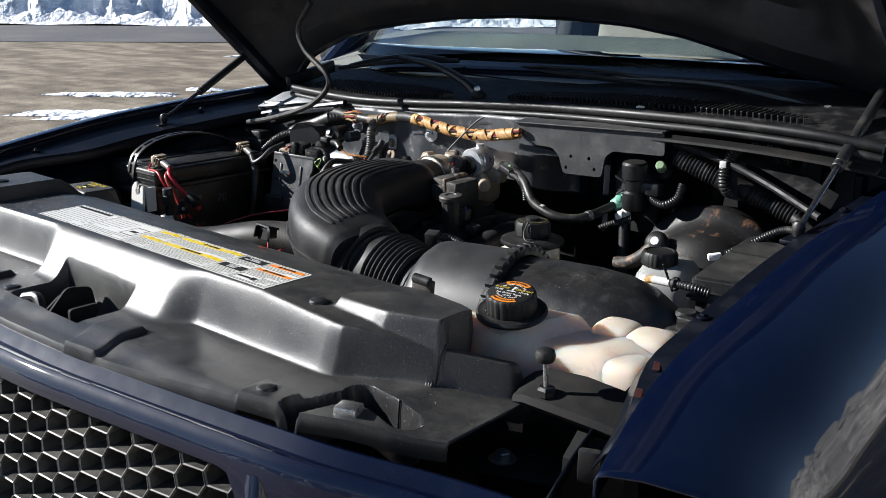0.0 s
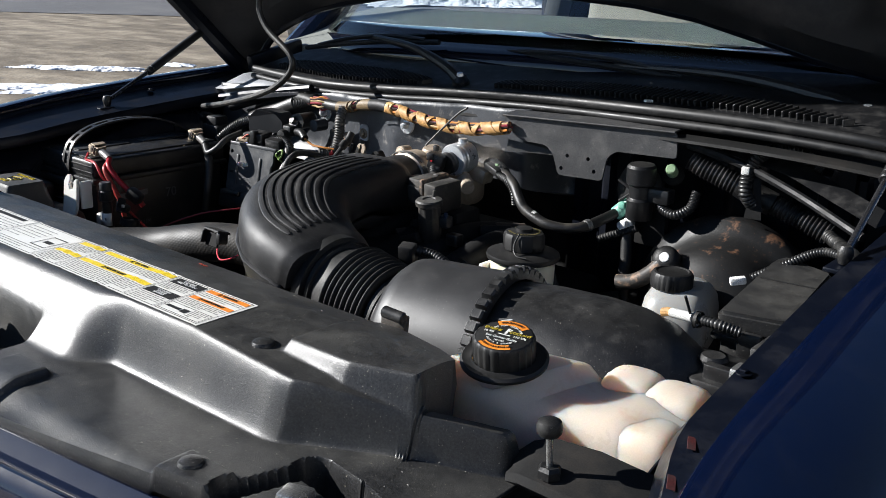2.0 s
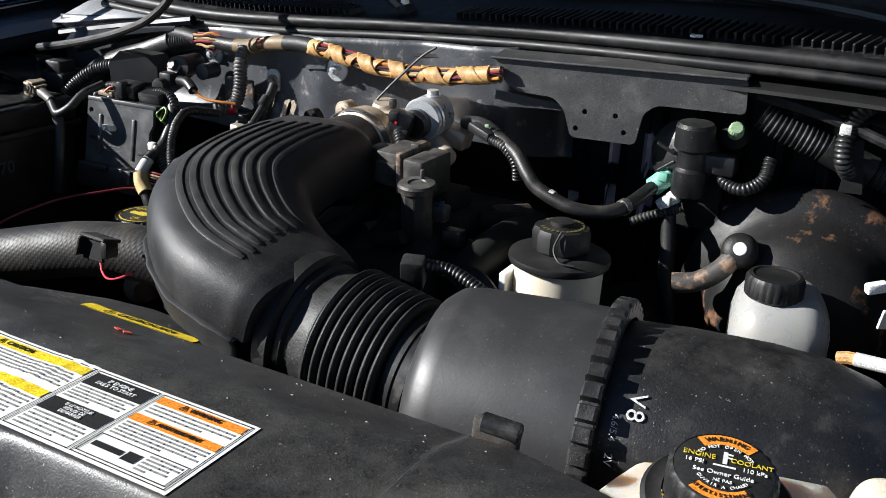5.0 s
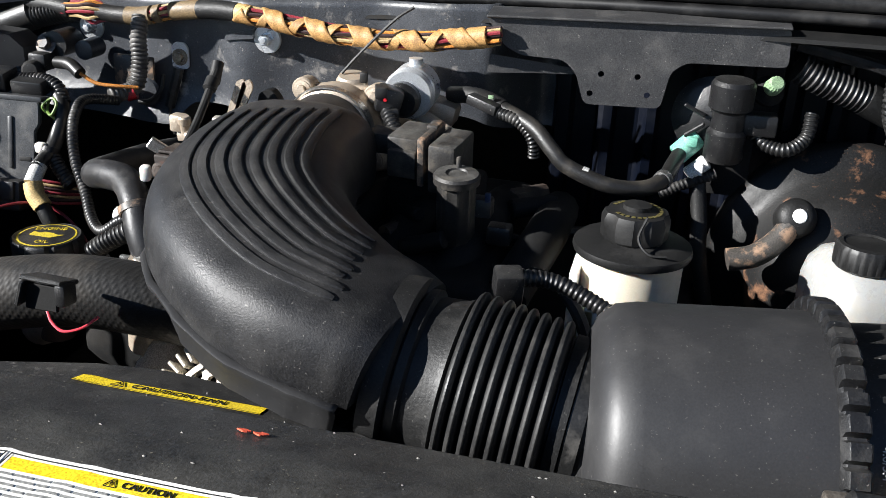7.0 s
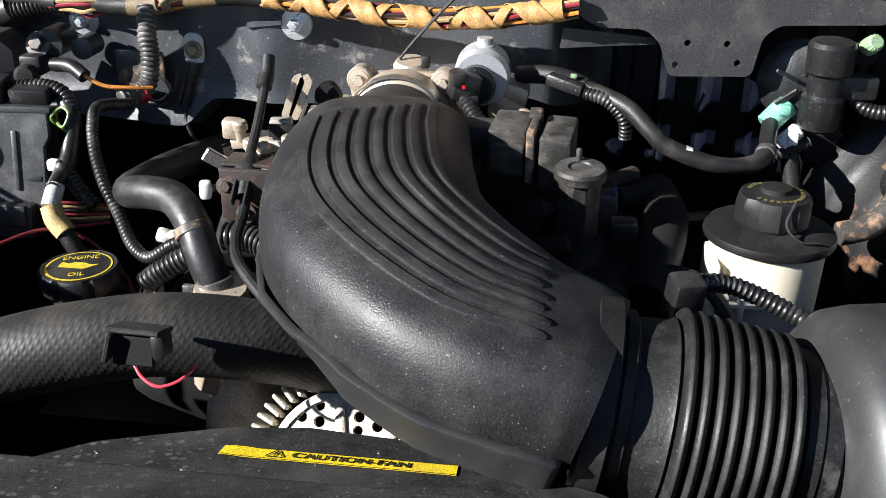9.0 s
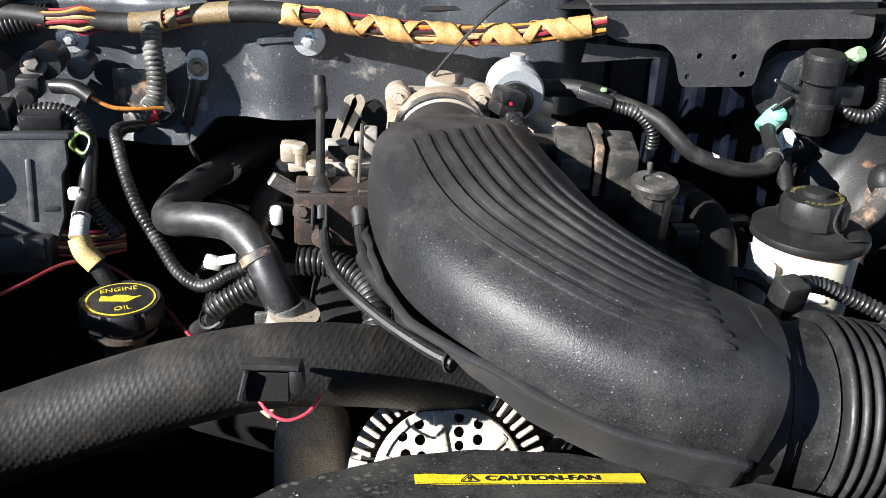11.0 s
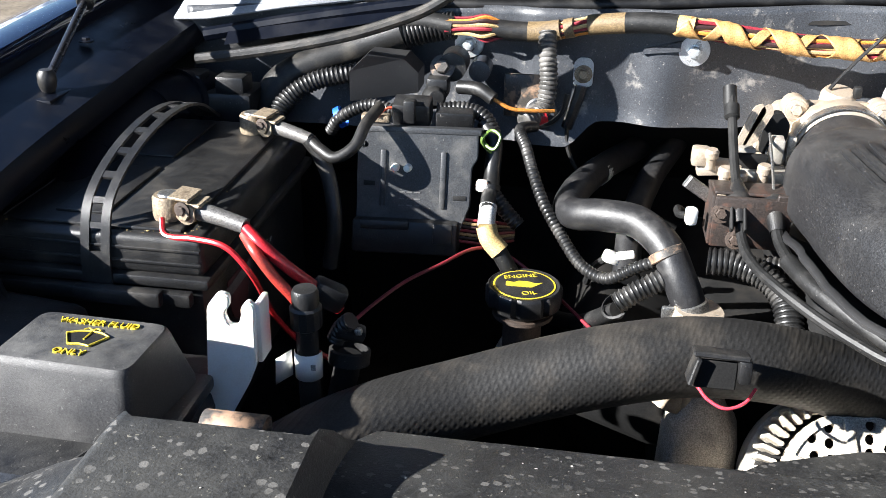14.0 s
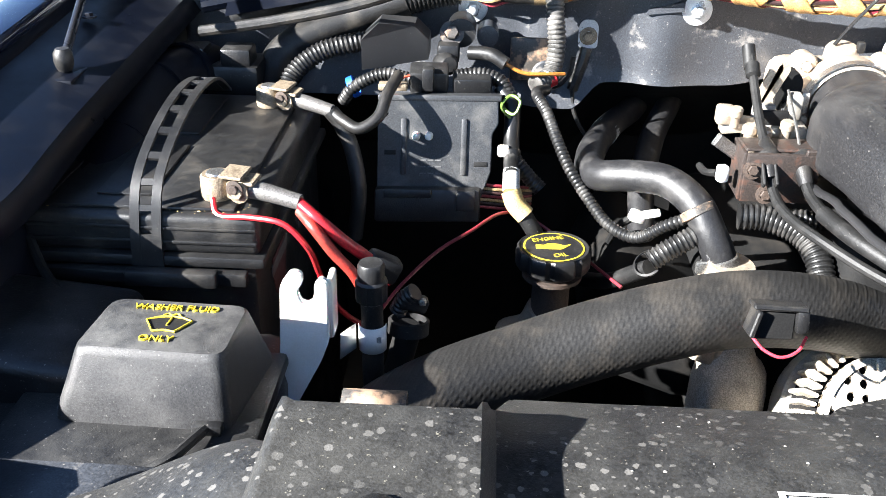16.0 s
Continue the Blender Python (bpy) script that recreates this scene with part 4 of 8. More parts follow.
# radiator support beside the cover, with the hood bumper
def bumper_mount(sx):
    s = thing("radiator_support", (sx * 0.70, 0.80, 0.95), "dusty black radiator support plate", "bracket", "radiator supports")
    beam = []
    for x, y, z, d in ((0.640, 0.818, 1.018, 0.012), (0.650, 0.820, 1.028, 0.024), (0.665, 0.822, 1.033, 0.030), (0.71, 0.822, 1.035, 0.034), (0.76, 0.824, 1.032, 0.032), (0.80, 0.828, 1.026, 0.030)):
        beam.append([Vector((sx * x, y + a, z + b)) for a, b in ((d, -0.09), (d, -0.010), (d - 0.004, -0.003), (d - 0.012, 0.004), (-d + 0.006, -0.008), (-d - 0.002, -0.010), (-d - 0.004, -0.018), (-d + 0.004, -0.026), (-d + 0.030, -0.030), (d - 0.006, -0.09))])
    part("beam", loft(beam), "dark", s)
    part("web", loft([[(sx * 0.735, 0.765, 0.985), (sx * 0.735, 0.79, 1.005), (sx * 0.735, 0.80, 0.90), (sx * 0.735, 0.76, 0.90)], [(sx * 0.80, 0.775, 0.98), (sx * 0.80, 0.80, 1.0), (sx * 0.80, 0.81, 0.90), (sx * 0.80, 0.77, 0.90)]]), "dark", s)
    part("lower_plate", box((sx * 0.66, 0.80, 0.945), (0.14, 0.10, 0.006), 0.002, 2, (0, 0, sx * 20)), "dark", s)
    for a, b in ((0.635, 0.79), (0.668, 0.81)):
        part("slot", box((sx * a, b, 0.950), (0.022, 0.022, 0.003), 0.001, 1, (0, 0, sx * 20)), "dark", s)
    bolt((sx * 0.652, 0.775, 0.949), (0, 0, 1), 0.009, "steel", s)
    part("clip", box((sx * 0.785, 0.735, 1.005), (0.022, 0.010, 0.034), 0.003, 2, (0, 0, sx * 25)), "plastic", s)
    h = thing("hood_bumper", (sx * 0.691, 0.795, 1.03), "adjustable black rubber hood bumper on a steel stud", "bumper", "hood bumpers")
    part("foot", lathe([(0, 0), (0.0105, 0), (0.0105, 0.007), (0.008, 0.010), (0, 0.010)], (sx * 0.689, 0.798, 1.027), (0, 0, 1), 6), "rubber", h)
    part("stud", cyl((sx * 0.689, 0.798, 1.034), (sx * 0.687, 0.797, 1.067), 0.0027), "steel", h)
    part("pad", lathe([(0, 0), (0.0085, 0), (0.0105, 0.003), (0.0112, 0.0075), (0.0095, 0.0122), (0.006, 0.0142), (0, 0.0146)], (sx * 0.687, 0.797, 1.0645), (0, 0, 1), 24), "rubber", h)


bumper_mount(1)
bumper_mount(-1)

pc = thing("cover_clip", (0.557, 0.64, 1.0), "worn grey metal clip in the cover's pocket", "clip")
part("tongue", box((0.556, 0.642, 1.020), (0.026, 0.022, 0.016), 0.003, 2, (0, 0, 20)), "steel", pc)
part("foot", box((0.560, 0.655, 1.006), (0.018, 0.03, 0.010), 0.002, 2, (0, 0, 20)), "dark", pc)

# ---- air intake ----
AX = Vector((0.99, 0.135, 0.0)).normalized()   # axis of the filter canister


def ring_pts(c, u, v, ru, rv, n=28, p=2.0):
    out = []
    for k in range(n):
        t = 2 * math.pi * k / n
        cs, sn = math.cos(t), math.sin(t)
        a = math.copysign(abs(cs) ** (2 / p), cs)
        b = math.copysign(abs(sn) ** (2 / p), sn)
        out.append(Vector(c) + Vector(u) * ru * a + Vector(v) * rv * b)
    return out


ELBOW_W = [(0, 0.043), (0.09, 0.046), (0.14, 0.062), (0.20, 0.072), (0.30, 0.076), (0.45, 0.079), (0.65, 0.079), (0.85, 0.077), (0.96, 0.072), (1, 0.066)]
ELBOW_H = [(0, 0.040), (0.10, 0.041), (0.15, 0.047), (0.21, 0.053), (0.45, 0.057), (0.85, 0.058), (0.96, 0.056), (1, 0.053)]
ELBOW_P = [(0, 2), (0.10, 2.2), (0.20, 3.2), (0.6, 3.1), (0.85, 3.6), (1, 3.4)]


def elbow():
    t = thing("intake_resonator", (0.03, 1.15, 0.95), "black ribbed plastic intake elbow over the engine", "intake duct")
    path = spline([(-0.003, 1.375, 1.072), (0.002, 1.30, 1.070), (0.008, 1.208, 1.069), (0.033, 1.113, 1.062), (0.098, 1.052, 1.039), (0.175, 1.036, 1.016)], 14)
    rows, lip = [], []
    n = len(path)
    for i, p in enumerate(path):
        d = (path[min(i + 1, n - 1)] - path[max(0, i - 1)]).normalized()
        side = d.cross(Vector((0, 0, 1))).normalized()
        up = side.cross(d)
        f = i / (n - 1)
        ru = lerp_table(ELBOW_W, f)
        rv = lerp_table(ELBOW_H, f)
        ring = ring_pts(p, side, up, ru, rv, 56, lerp_table(ELBOW_P, f))
        low = 1 - 0.97 * smooth01(0.12, 0.42, f) + 0.30 * smooth01(0.20, 0.38, f) * smooth01(0.72, 0.55, f)
        rows.append([q - up * min(0.0, (q - p).dot(up)) * (1 - low) for q in ring])
        if 0.26 < f < 0.99:
            b = p - up * rv * low
            w = ru * (1.0 + 0.02 * math.sin(f * 40) ** 8)
            g = smooth01(0.50, 0.76, f)
            lip.append([b + side * (w - 0.001) + up * 0.003, b + side * (w + 0.0035), b + side * (w + 0.003) - up * 0.003, b + side * (w - 0.006 + 0.005 * g) - up * (0.006 + 0.002 * g),
                        b + side * (w - 0.020 + 0.016 * g) - up * (0.011 + 0.014 * g), b + side * (w - 0.040 + 0.018 * g) - up * (0.018 + 0.018 * g), b - side * (ru * 0.6) - up * (0.024 + 0.014 * g), b - side * (ru * 0.9)])
    part("elbow", loft(rows), "intake", t)
    solidify(part("lower_shell", sheet(lip), "canister", t, "smooth black lower shell with a seam"), 0.002)
    # flat raised ribs that follow the bend on the top
    for k in range(8):
        o = -0.66 + 1.34 * k / 7
        strip = []
        a, b = int(n * (0.235 + 0.014 * k)), int(n * (0.868 + 0.006 * k))
        for i in range(a, b):
            p = path[i]
            d = (path[min(i + 1, n - 1)] - path[max(0, i - 1)]).normalized()
            side = d.cross(Vector((0, 0, 1))).normalized()
            up = side.cross(d)
            f = i / (n - 1)
            ru, rv, e = lerp_table(ELBOW_W, f), lerp_table(ELBOW_H, f), lerp_table(ELBOW_P, f)

            def crown(x):
                return p + side * x + up * (rv * (1 - min(0.98, abs(x) / ru) ** e) ** (1 / e))

            x0 = ru * o * 0.86
            half = 0.0036 * smooth01(a - 1.2, a + 1.5, i) * smooth01(b + 0.2, b - 2.5, i) + 0.0004
            ht = 0.0018 * min(1.0, half / 0.003)
            strip.append([crown(x0 - half) - up * 0.004, crown(x0 - half * 0.96) + up * ht * 0.6, crown(x0 - half * 0.7) + up * ht, crown(x0 + half * 0.7) + up * ht, crown(x0 + half * 0.96) + up * ht * 0.6, crown(x0 + half) - up * 0.004])
        part("rib", loft(strip), "intake", t)
    return t


resonator = elbow()


def bellows():
    t = thing("intake_bellows", (0.24, 1.03, 0.93), "black rubber intake bellows with hose clamp", "intake duct")
    a, b = Vector((0.172, 1.045, 1.008)), Vector((0.312, 1.041, 0.990))
    L = (b - a).length
    prof = [(0.060, 0.0), (0.060, 0.012), (0.062, 0.014), (0.062, 0.020), (0.058, 0.022), (0.060, 0.040), (0.062, 0.044)]
    h = 0.046
    for k in range(8):
        r = 0.0690 - 0.0005 * k
        prof += [(r - 0.010, h), (r - 0.006, h + 0.0008), (r - 0.0015, h + 0.0016), (r, h + 0.0030), (r + 0.0004, h + 0.0042), (r, h + 0.0054), (r - 0.0015, h + 0.0068), (r - 0.006, h + 0.0076), (r - 0.010, h + 0.0082)]
        h += 0.0088
    prof += [(0.055, h), (0.055, L)]
    part("bellows", lathe(prof, a, b - a, 48), "rubber", t)
    part("hose_clamp", lathe([(0.0555, h + 0.012), (0.0572, h + 0.012), (0.0572, h + 0.022), (0.0555, h + 0.022)], a, b - a, 48), "loom", t, "dark worn hose clamp")
    d = (b - a).normalized()
    q = a + d * (h + 0.017) + Vector((0, -0.050, -0.030))
    part("clamp_screw", join(box(q, (0.013, 0.010, 0.014), 0.002, 2, (-30, 0, 0)), lathe([(0.004, 0), (0.0062, 0.001), (0.0062, 0.006), (0.005, 0.0075), (0, 0.0075)], q + Vector((0, -0.003, -0.006)), (0, -0.5, -0.85), 6)), "steel", t, "worn worm screw")
    part("neck_band", lathe([(0.0552, h + 0.001), (0.0585, h + 0.002), (0.0585, h + 0.011), (0.0552, h + 0.012)], a, b - a, 48), "rubber", t)
    part("collar", lathe([(0.060, -0.006), (0.068, -0.004), (0.068, 0.010), (0.061, 0.012)], a, b - a, 40), "rubber", t)
    return t


bellows()


def canister():
    t = thing("air_filter_canister", (0.5, 1.0, 0.87), "black plastic conical air filter canister with a toothed clamp band", "air filter")
    a = Vector((0.308, 1.040, 0.978))
    ax = AX
    prof = [(0.054, -0.012), (0.056, -0.002), (0.074, 0.0), (0.088, 0.006), (0.096, 0.016), (0.0985, 0.030), (0.1025, 0.140)]
    part("filter_housing", lathe(prof, a, ax, 72), "canister", t)
    part("clamp_band", lathe([(0.101, 0.139), (0.110, 0.140), (0.1125, 0.142), (0.1125, 0.153), (0.110, 0.155), (0.098, 0.155)], a, ax, 352, lambda an, k: 1.0 if (an * 44 / (2 * math.pi)) % 1 < 0.74 or k in (0, 5) else 0.945), "plastic", t)
    rows = []
    for h, r, drop in ((0.152, 0.095, 0), (0.162, 0.0965, 0), (0.20, 0.0985, 0), (0.26, 0.0985, 0), (0.30, 0.096, 0.001), (0.335, 0.090, 0.005), (0.365, 0.080, 0.014), (0.395, 0.068, 0.030), (0.425, 0.055, 0.052), (0.45, 0.048, 0.078), (0.46, 0.04, 0.11)):
        c = a + ax * h - Vector((0, 0, drop))
        rows.append(ring_pts(c, (-0.135, 0.99, 0), (0, 0, 1), r, r, 56, 2.0))
    part("end_cover", loft(rows), "plastic", t)
    side = Vector((ax.y, -ax.x, 0))

    def decal(h, th, r=0.0992):
        """A frame on the end cover whose x runs down round the canister."""
        n = side * math.cos(th) + Vector((0, 0, 1)) * math.sin(th)
        d = side * math.sin(th) - Vector((0, 0, 1)) * math.cos(th)
        m = Matrix((d, ax, n)).transposed().to_4x4()
        m.translation = a + ax * h + n * r
        return m

    for word, h, th, size in (("V", 0.178, 49, 0.017), ("8", 0.178, 42.5, 0.018), ("4.6/5.4", 0.166, 36, 0.007), ("2V", 0.166, 23, 0.008)):
        text("lettering", word, decal(h, radians(th)), size, "mark_white", t)
    return t


canister()

# ---- coolant tank and the driver's side ----
def turned(profile, at, axis, material, parent, name, label="", seg=32, wave=None):
    return part(name, lathe(profile, at, axis, seg, wave), material, parent, label)


def coolant_tank():
    t = thing("coolant_tank", (0.63, 0.92, 0.90), "milky white plastic coolant tank stained orange by the fluid", "coolant tank")
    # body: lofted sections along its length, with bulged chambers
    rows = []
    st = [(0.500, 0.905, 1.000, 0.026, 0.034), (0.512, 0.903, 1.008, 0.046, 0.044), (0.54, 0.903, 1.011, 0.058, 0.047), (0.575, 0.905, 1.014, 0.062, 0.048), (0.612, 0.912, 1.014, 0.063, 0.048),
          (0.630, 0.916, 1.003, 0.060, 0.043), (0.65, 0.923, 1.002, 0.062, 0.043), (0.70, 0.925, 1.008, 0.060, 0.044), (0.745, 0.93, 1.000, 0.052, 0.038), (0.758, 0.932, 0.99, 0.03, 0.02)]
    for x, y, z, ry, rz in st:
        rows.append(ring_pts((x, y, z - 0.03), (0.25, 0.968, 0), (0, 0, 1), ry, rz + 0.03, 28, 4.5))
    bm = loft(rows)
    bulbs = [((0.668, 0.972, 1.026), 0.031, 0.042), ((0.716, 0.968, 1.022), 0.033, 0.048), ((0.722, 0.906, 1.012), 0.031, 0.047), ((0.63, 0.885, 1.005), 0.030, 0.044)]
    part("tank_body", bm, "tank", t)
    for k, (c, r, h) in enumerate(bulbs[:3]):
        rr = []
        for j in range(9):
            a = math.pi / 2 * j / 8
            rr.append(ring_pts((c[0], c[1], c[2] + 0.72 * h * math.sin(a) ** 0.8), (1, 0.1, 0), (-0.1, 1, 0), r * max(0.03, math.cos(a) ** 0.45), r * max(0.03, math.cos(a) ** 0.45), 28, 3.2))
        part("chamber", loft([ring_pts((c[0], c[1], c[2] - 0.05), (1, 0.1, 0), (-0.1, 1, 0), r, r, 24, 2.8)] + rr), "tank", t)
    part("nipple", cyl((0.647, 0.962, 1.035), (0.646, 0.964, 1.052), 0.003), "white_plastic", t)
    part("neck", cyl((0.573, 0.888, 1.03), (0.574, 0.887, 1.067), 0.032), "tank", t)
    ax = Vector((0.05, -0.17, 0.98)).normalized()
    at = Vector((0.575, 0.8865, 1.0675))
    cap = turned([(0, 0), (0.036, -0.001), (0.042, 0.0), (0.0425, 0.003), (0.040, 0.0055), (0.036, 0.0045), (0.031, 0.006)], at, ax, "cap_black", t, "cap", "black ribbed cap with an orange and yellow warning disc", seg=48)
    turned([(0.0292, 0.004), (0.0292, 0.0232), (0.0280, 0.0266), (0.0270, 0.0274)], at, ax, "cap_black", cap, "grip", seg=96, wave=lambda a, k: 1 + (0.03 if (a * 24 / (2 * math.pi)) % 1 < 0.5 else -0.01) * (k < 3))
    turned([(0.0275, 0.0268), (0.0262, 0.0274), (0, 0.0274)], at, ax, "ink", cap, "disc", "black printed disc", 40)
    right = Vector((0.985, 0.17, 0))
    upv = ax.cross(right).normalized()
    right = upv.cross(ax).normalized()
    m0 = Matrix((right, upv, ax)).transposed().to_4x4()
    m0.translation = at + ax * 0.0277

    def arc(a0, a1, r0, r1, name, material, label=""):
        n = 14
        rows = [[m0 @ Vector((r * math.cos(a0 + (a1 - a0) * k / n), r * math.sin(a0 + (a1 - a0) * k / n), 0.0002)) for k in range(n + 1)] for r in (r0, r1)]
        return part(name, sheet(rows), material, cap, label, 0)

    arc(radians(50), radians(130), 0.0182, 0.0258, "upper_band", "orange", "orange warning band")
    arc(radians(230), radians(310), 0.0182, 0.0258, "lower_band", "orange", "orange warning band")
    put = lambda w, x, y, s, k: text("lettering", w, m0 @ Matrix.Translation((x, y, 0.0006)), s, k, cap)

    def curved(words, r, size, k, low=False):
        """Letters set one by one round the disc."""
        step = (-1 if not low else 1) * 0.74 * size / r
        for i, ch in enumerate(words):
            if ch != " ":
                turn = Matrix.Rotation((i - (len(words) - 1) / 2) * step, 4, "Z")
                text("lettering", ch, m0 @ turn @ Matrix.Translation((0, -r if low else r, 0.0006)), size, k, cap)

    curved("WARNING", 0.0220, 0.0046, "ink")
    curved("AVERTISSEMENT", 0.0220, 0.0036, "ink", True)
    curved("DO NOT OPEN HOT", 0.0162, 0.0031, "white_print")
    put("ENGINE", -0.0138, 0.0062, 0.0050, "yellow")
    put("COOLANT", 0.0142, 0.0062, 0.0046, "yellow")
    put("16 PSI", -0.0160, 0.0008, 0.0042, "white_print")
    put("110 kPa", 0.0160, 0.0008, 0.0042, "white_print")
    put("See Owner Guide", 0, -0.0056, 0.0044, "white_print")
    put("NE PAS", 0, -0.0110, 0.0032, "white_print")
    curved("OUVRIR A CHAUD", 0.0158, 0.0029, "white_print", True)
    part("symbol", join(plate([(-0.0012, 0.003), (0.0012, 0.003), (0.0012, 0.0125), (-0.0012, 0.0125)], 0.0003, m0), plate([(0.0012, 0.0105), (0.004, 0.0105), (0.004, 0.0115), (0.0012, 0.0115)], 0.0003, m0),
                        plate([(0.0012, 0.0078), (0.004, 0.0078), (0.004, 0.0088), (0.0012, 0.0088)], 0.0003, m0), plate([(-0.006, 0.0005), (0.006, 0.0005), (0.006, 0.0016), (-0.006, 0.0016)], 0.0003, m0)), "white_print", cap, smooth=0)


coolant_tank()


def ps_reservoir():
    t = thing("power_steering_reservoir", (0.32, 1.275, 0.93), "cream plastic fluid reservoir with a black cap", "reservoir")
    c = (0.320, 1.276, 0.93)
    turned([(0, 0), (0.042, 0), (0.044, 0.004), (0.046, 0.098), (0.044, 0.10)], c, (0, 0, 1), "cream", t, "body")
    turned([(0.047, 0.096), (0.0515, 0.097), (0.0525, 0.100), (0.0515, 0.104), (0.040, 0.108), (0.024, 0.110), (0, 0.110)], c, (0, 0, 1), "cap_black", t, "lid", seg=40)
    turned([(0.026, 0.108), (0.028, 0.112), (0.0285, 0.128), (0.026, 0.134), (0.012, 0.136), (0.012, 0.140), (0, 0.1405)], c, (0, 0, 1), "cap_black", t, "cap", seg=24, wave=lambda a, k: 1 + (0.05 if (a * 6 / (2 * math.pi)) % 1 < 0.6 else -0.06) * (0 < k < 4))
    part("tether", tube([(0.33, 1.25, 1.068), (0.325, 1.245, 1.05), (0.335, 1.238, 1.040), (0.35, 1.24, 1.039)], 0.0012, 6), "rubber", t)
    part("bracket", join(box((0.275, 1.262, 0.975), (0.008, 0.05, 0.08), 0.002), box((0.300, 1.232, 0.985), (0.05, 0.006, 0.004), 0.001), box((0.285, 1.240, 0.968), (0.004, 0.03, 0.05), 0.001), box((0.297, 1.240, 0.968), (0.004, 0.03, 0.05), 0.001)), "white_plastic", t)
    part("marking", join(*[plate([(0.019 * math.cos(a), 0.019 * math.sin(a)), (0.0225 * math.cos(a), 0.0225 * math.sin(a)), (0.0225 * math.cos(a + 0.16), 0.0225 * math.sin(a + 0.16)), (0.019 * math.cos(a + 0.16), 0.019 * math.sin(a + 0.16))], 0.0003, Matrix.Translation((0.320, 1.276, 0.93 + 0.1352))) for a in [k * 0.24 for k in range(26)] if not 2.8 < a < 3.6]), "mark_dim", t, "faded ring of print", 0)


ps_reservoir()


def booster():
    t = thing("brake_booster", (0.53, 1.50, 0.82), "black steel brake booster with rust and a vacuum elbow", "brake booster")
    c, ax = Vector((0.527, 1.545, 0.945)), Vector((0.06, -1, 0.05)).normalized()
    turned([(0.03, 0.135), (0.06, 0.132), (0.085, 0.118), (0.098, 0.098), (0.106, 0.074), (0.118, 0.064), (0.132, 0.058), (0.137, 0.050), (0.137, 0.036), (0.128, 0.026), (0.118, 0.0), (0.08, -0.03), (0, -0.04)][::-1], c, ax, "booster", t, "shell", seg=56)
    turned([(0.0, 0), (0.030, 0), (0.033, 0.006), (0.033, 0.03), (0.022, 0.04), (0.022, 0.13), (0, 0.135)], c + ax * 0.125 - Vector((0, 0, 0.03)), ax, "dark", t, "master_cylinder", "dark cast master cylinder")
    el = thing("vacuum_elbow", (0.46, 1.40, 0.98), "black rubber vacuum elbow with a rusty pipe", "hose")
    p0 = Vector((0.470, 1.418, 1.026))
    turned([(0, 0.012), (0.010, 0.0115), (0.016, 0.008), (0.0195, 0.003), (0.0195, -0.012), (0.014, -0.02)], p0, (0.15, -0.85, 0.5), "rubber", el, "elbow")
    turned([(0, 0.0128), (0.0065, 0.0126), (0.0075, 0.0115)], p0, (0.15, -0.85, 0.5), "white_print", el, "dot", "white paint dot", 16)
    part("pipe", tube([p0, (0.455, 1.405, 1.005), (0.435, 1.395, 0.990), (0.410, 1.390, 0.984)], 0.0115, 14), "pipe", el, "rust-flecked black pipe")
    r = thing("brake_reservoir", (0.523, 1.33, 0.93), "cloudy brake fluid reservoir with a black ribbed cap", "reservoir")
    bc = (0.523, 1.333, 0.0)
    rows = [ring_pts((0.530, 1.352, z), (1, 0.25, 0), (-0.25, 1, 0), a, b, 28, 3.4) for z, a, b in ((0.935, 0.040, 0.052), (0.945, 0.046, 0.060), (0.985, 0.046, 0.060), (1.002, 0.043, 0.056), (1.014, 0.036, 0.047), (1.021, 0.028, 0.034))]
    part("body", loft(rows), "fluid", r)
    turned([(0.026, 1.018), (0.0275, 1.020), (0.0275, 1.036), (0.0255, 1.040), (0.022, 1.041), (0.020, 1.0395), (0, 1.0395)], (bc[0], bc[1], 0), (0.0, 0.0, 1), "cap_black", r, "cap", seg=72, wave=lambda a, k: 1 + (0.025 if (a * 24 / (2 * math.pi)) % 1 < 0.55 else -0.012) * (0 < k < 3))


def booster_material():
    m = mat("booster_steel", (0.009, 0.009, 0.009), 0.5, dirt=(0.20, 0.10, 0.055), dirt_amount=0.8, dirt_scale=26, dirt_cut=(0.56, 0.66), bump=0.2, spec=0.25, specks=0.3)
    M["booster"] = m


booster_material()
booster()


def fuse_box():
    t = thing("fuse_box", (0.70, 1.27, 0.98), "black plastic fuse box with a dusty lid", "fuse box")
    m = Matrix.Translation((0.693, 1.27, 1.062)) @ Matrix.Rotation(radians(6), 4, "Z") @ Matrix.Rotation(radians(2), 4, "X")
    part("base", xf(box((0, 0, -0.055), (0.075, 0.20, 0.09), 0.006), m), "plastic", t)
    part("lid", xf(plate(rounded([(-0.040, -0.112), (0.036, -0.104), (0.036, 0.088), (-0.030, 0.122), (-0.040, 0.10)], 0.008), 0.024, Matrix.Translation((0, 0, -0.012)), 0.004), m), "cover", t)
    part("lid_rim", xf(plate(rounded([(-0.045, -0.117), (0.040, -0.109), (0.040, 0.092), (-0.032, 0.128), (-0.045, 0.105)], 0.008), 0.007, Matrix.Translation((0, 0, -0.020)), 0.002), m), "cover", t)
    part("lid_seam", xf(box((0.0, 0.02, 0.0125), (0.066, 0.002, 0.0015), 0.0005, 1), m), "dark", t)
    part("latch", xf(box((-0.045, -0.03, -0.018), (0.010, 0.03, 0.03), 0.003), m), "plastic", t)
    part("latch", xf(box((0.0, -0.116, -0.018), (0.026, 0.010, 0.028), 0.003), m), "plastic", t)


fuse_box()
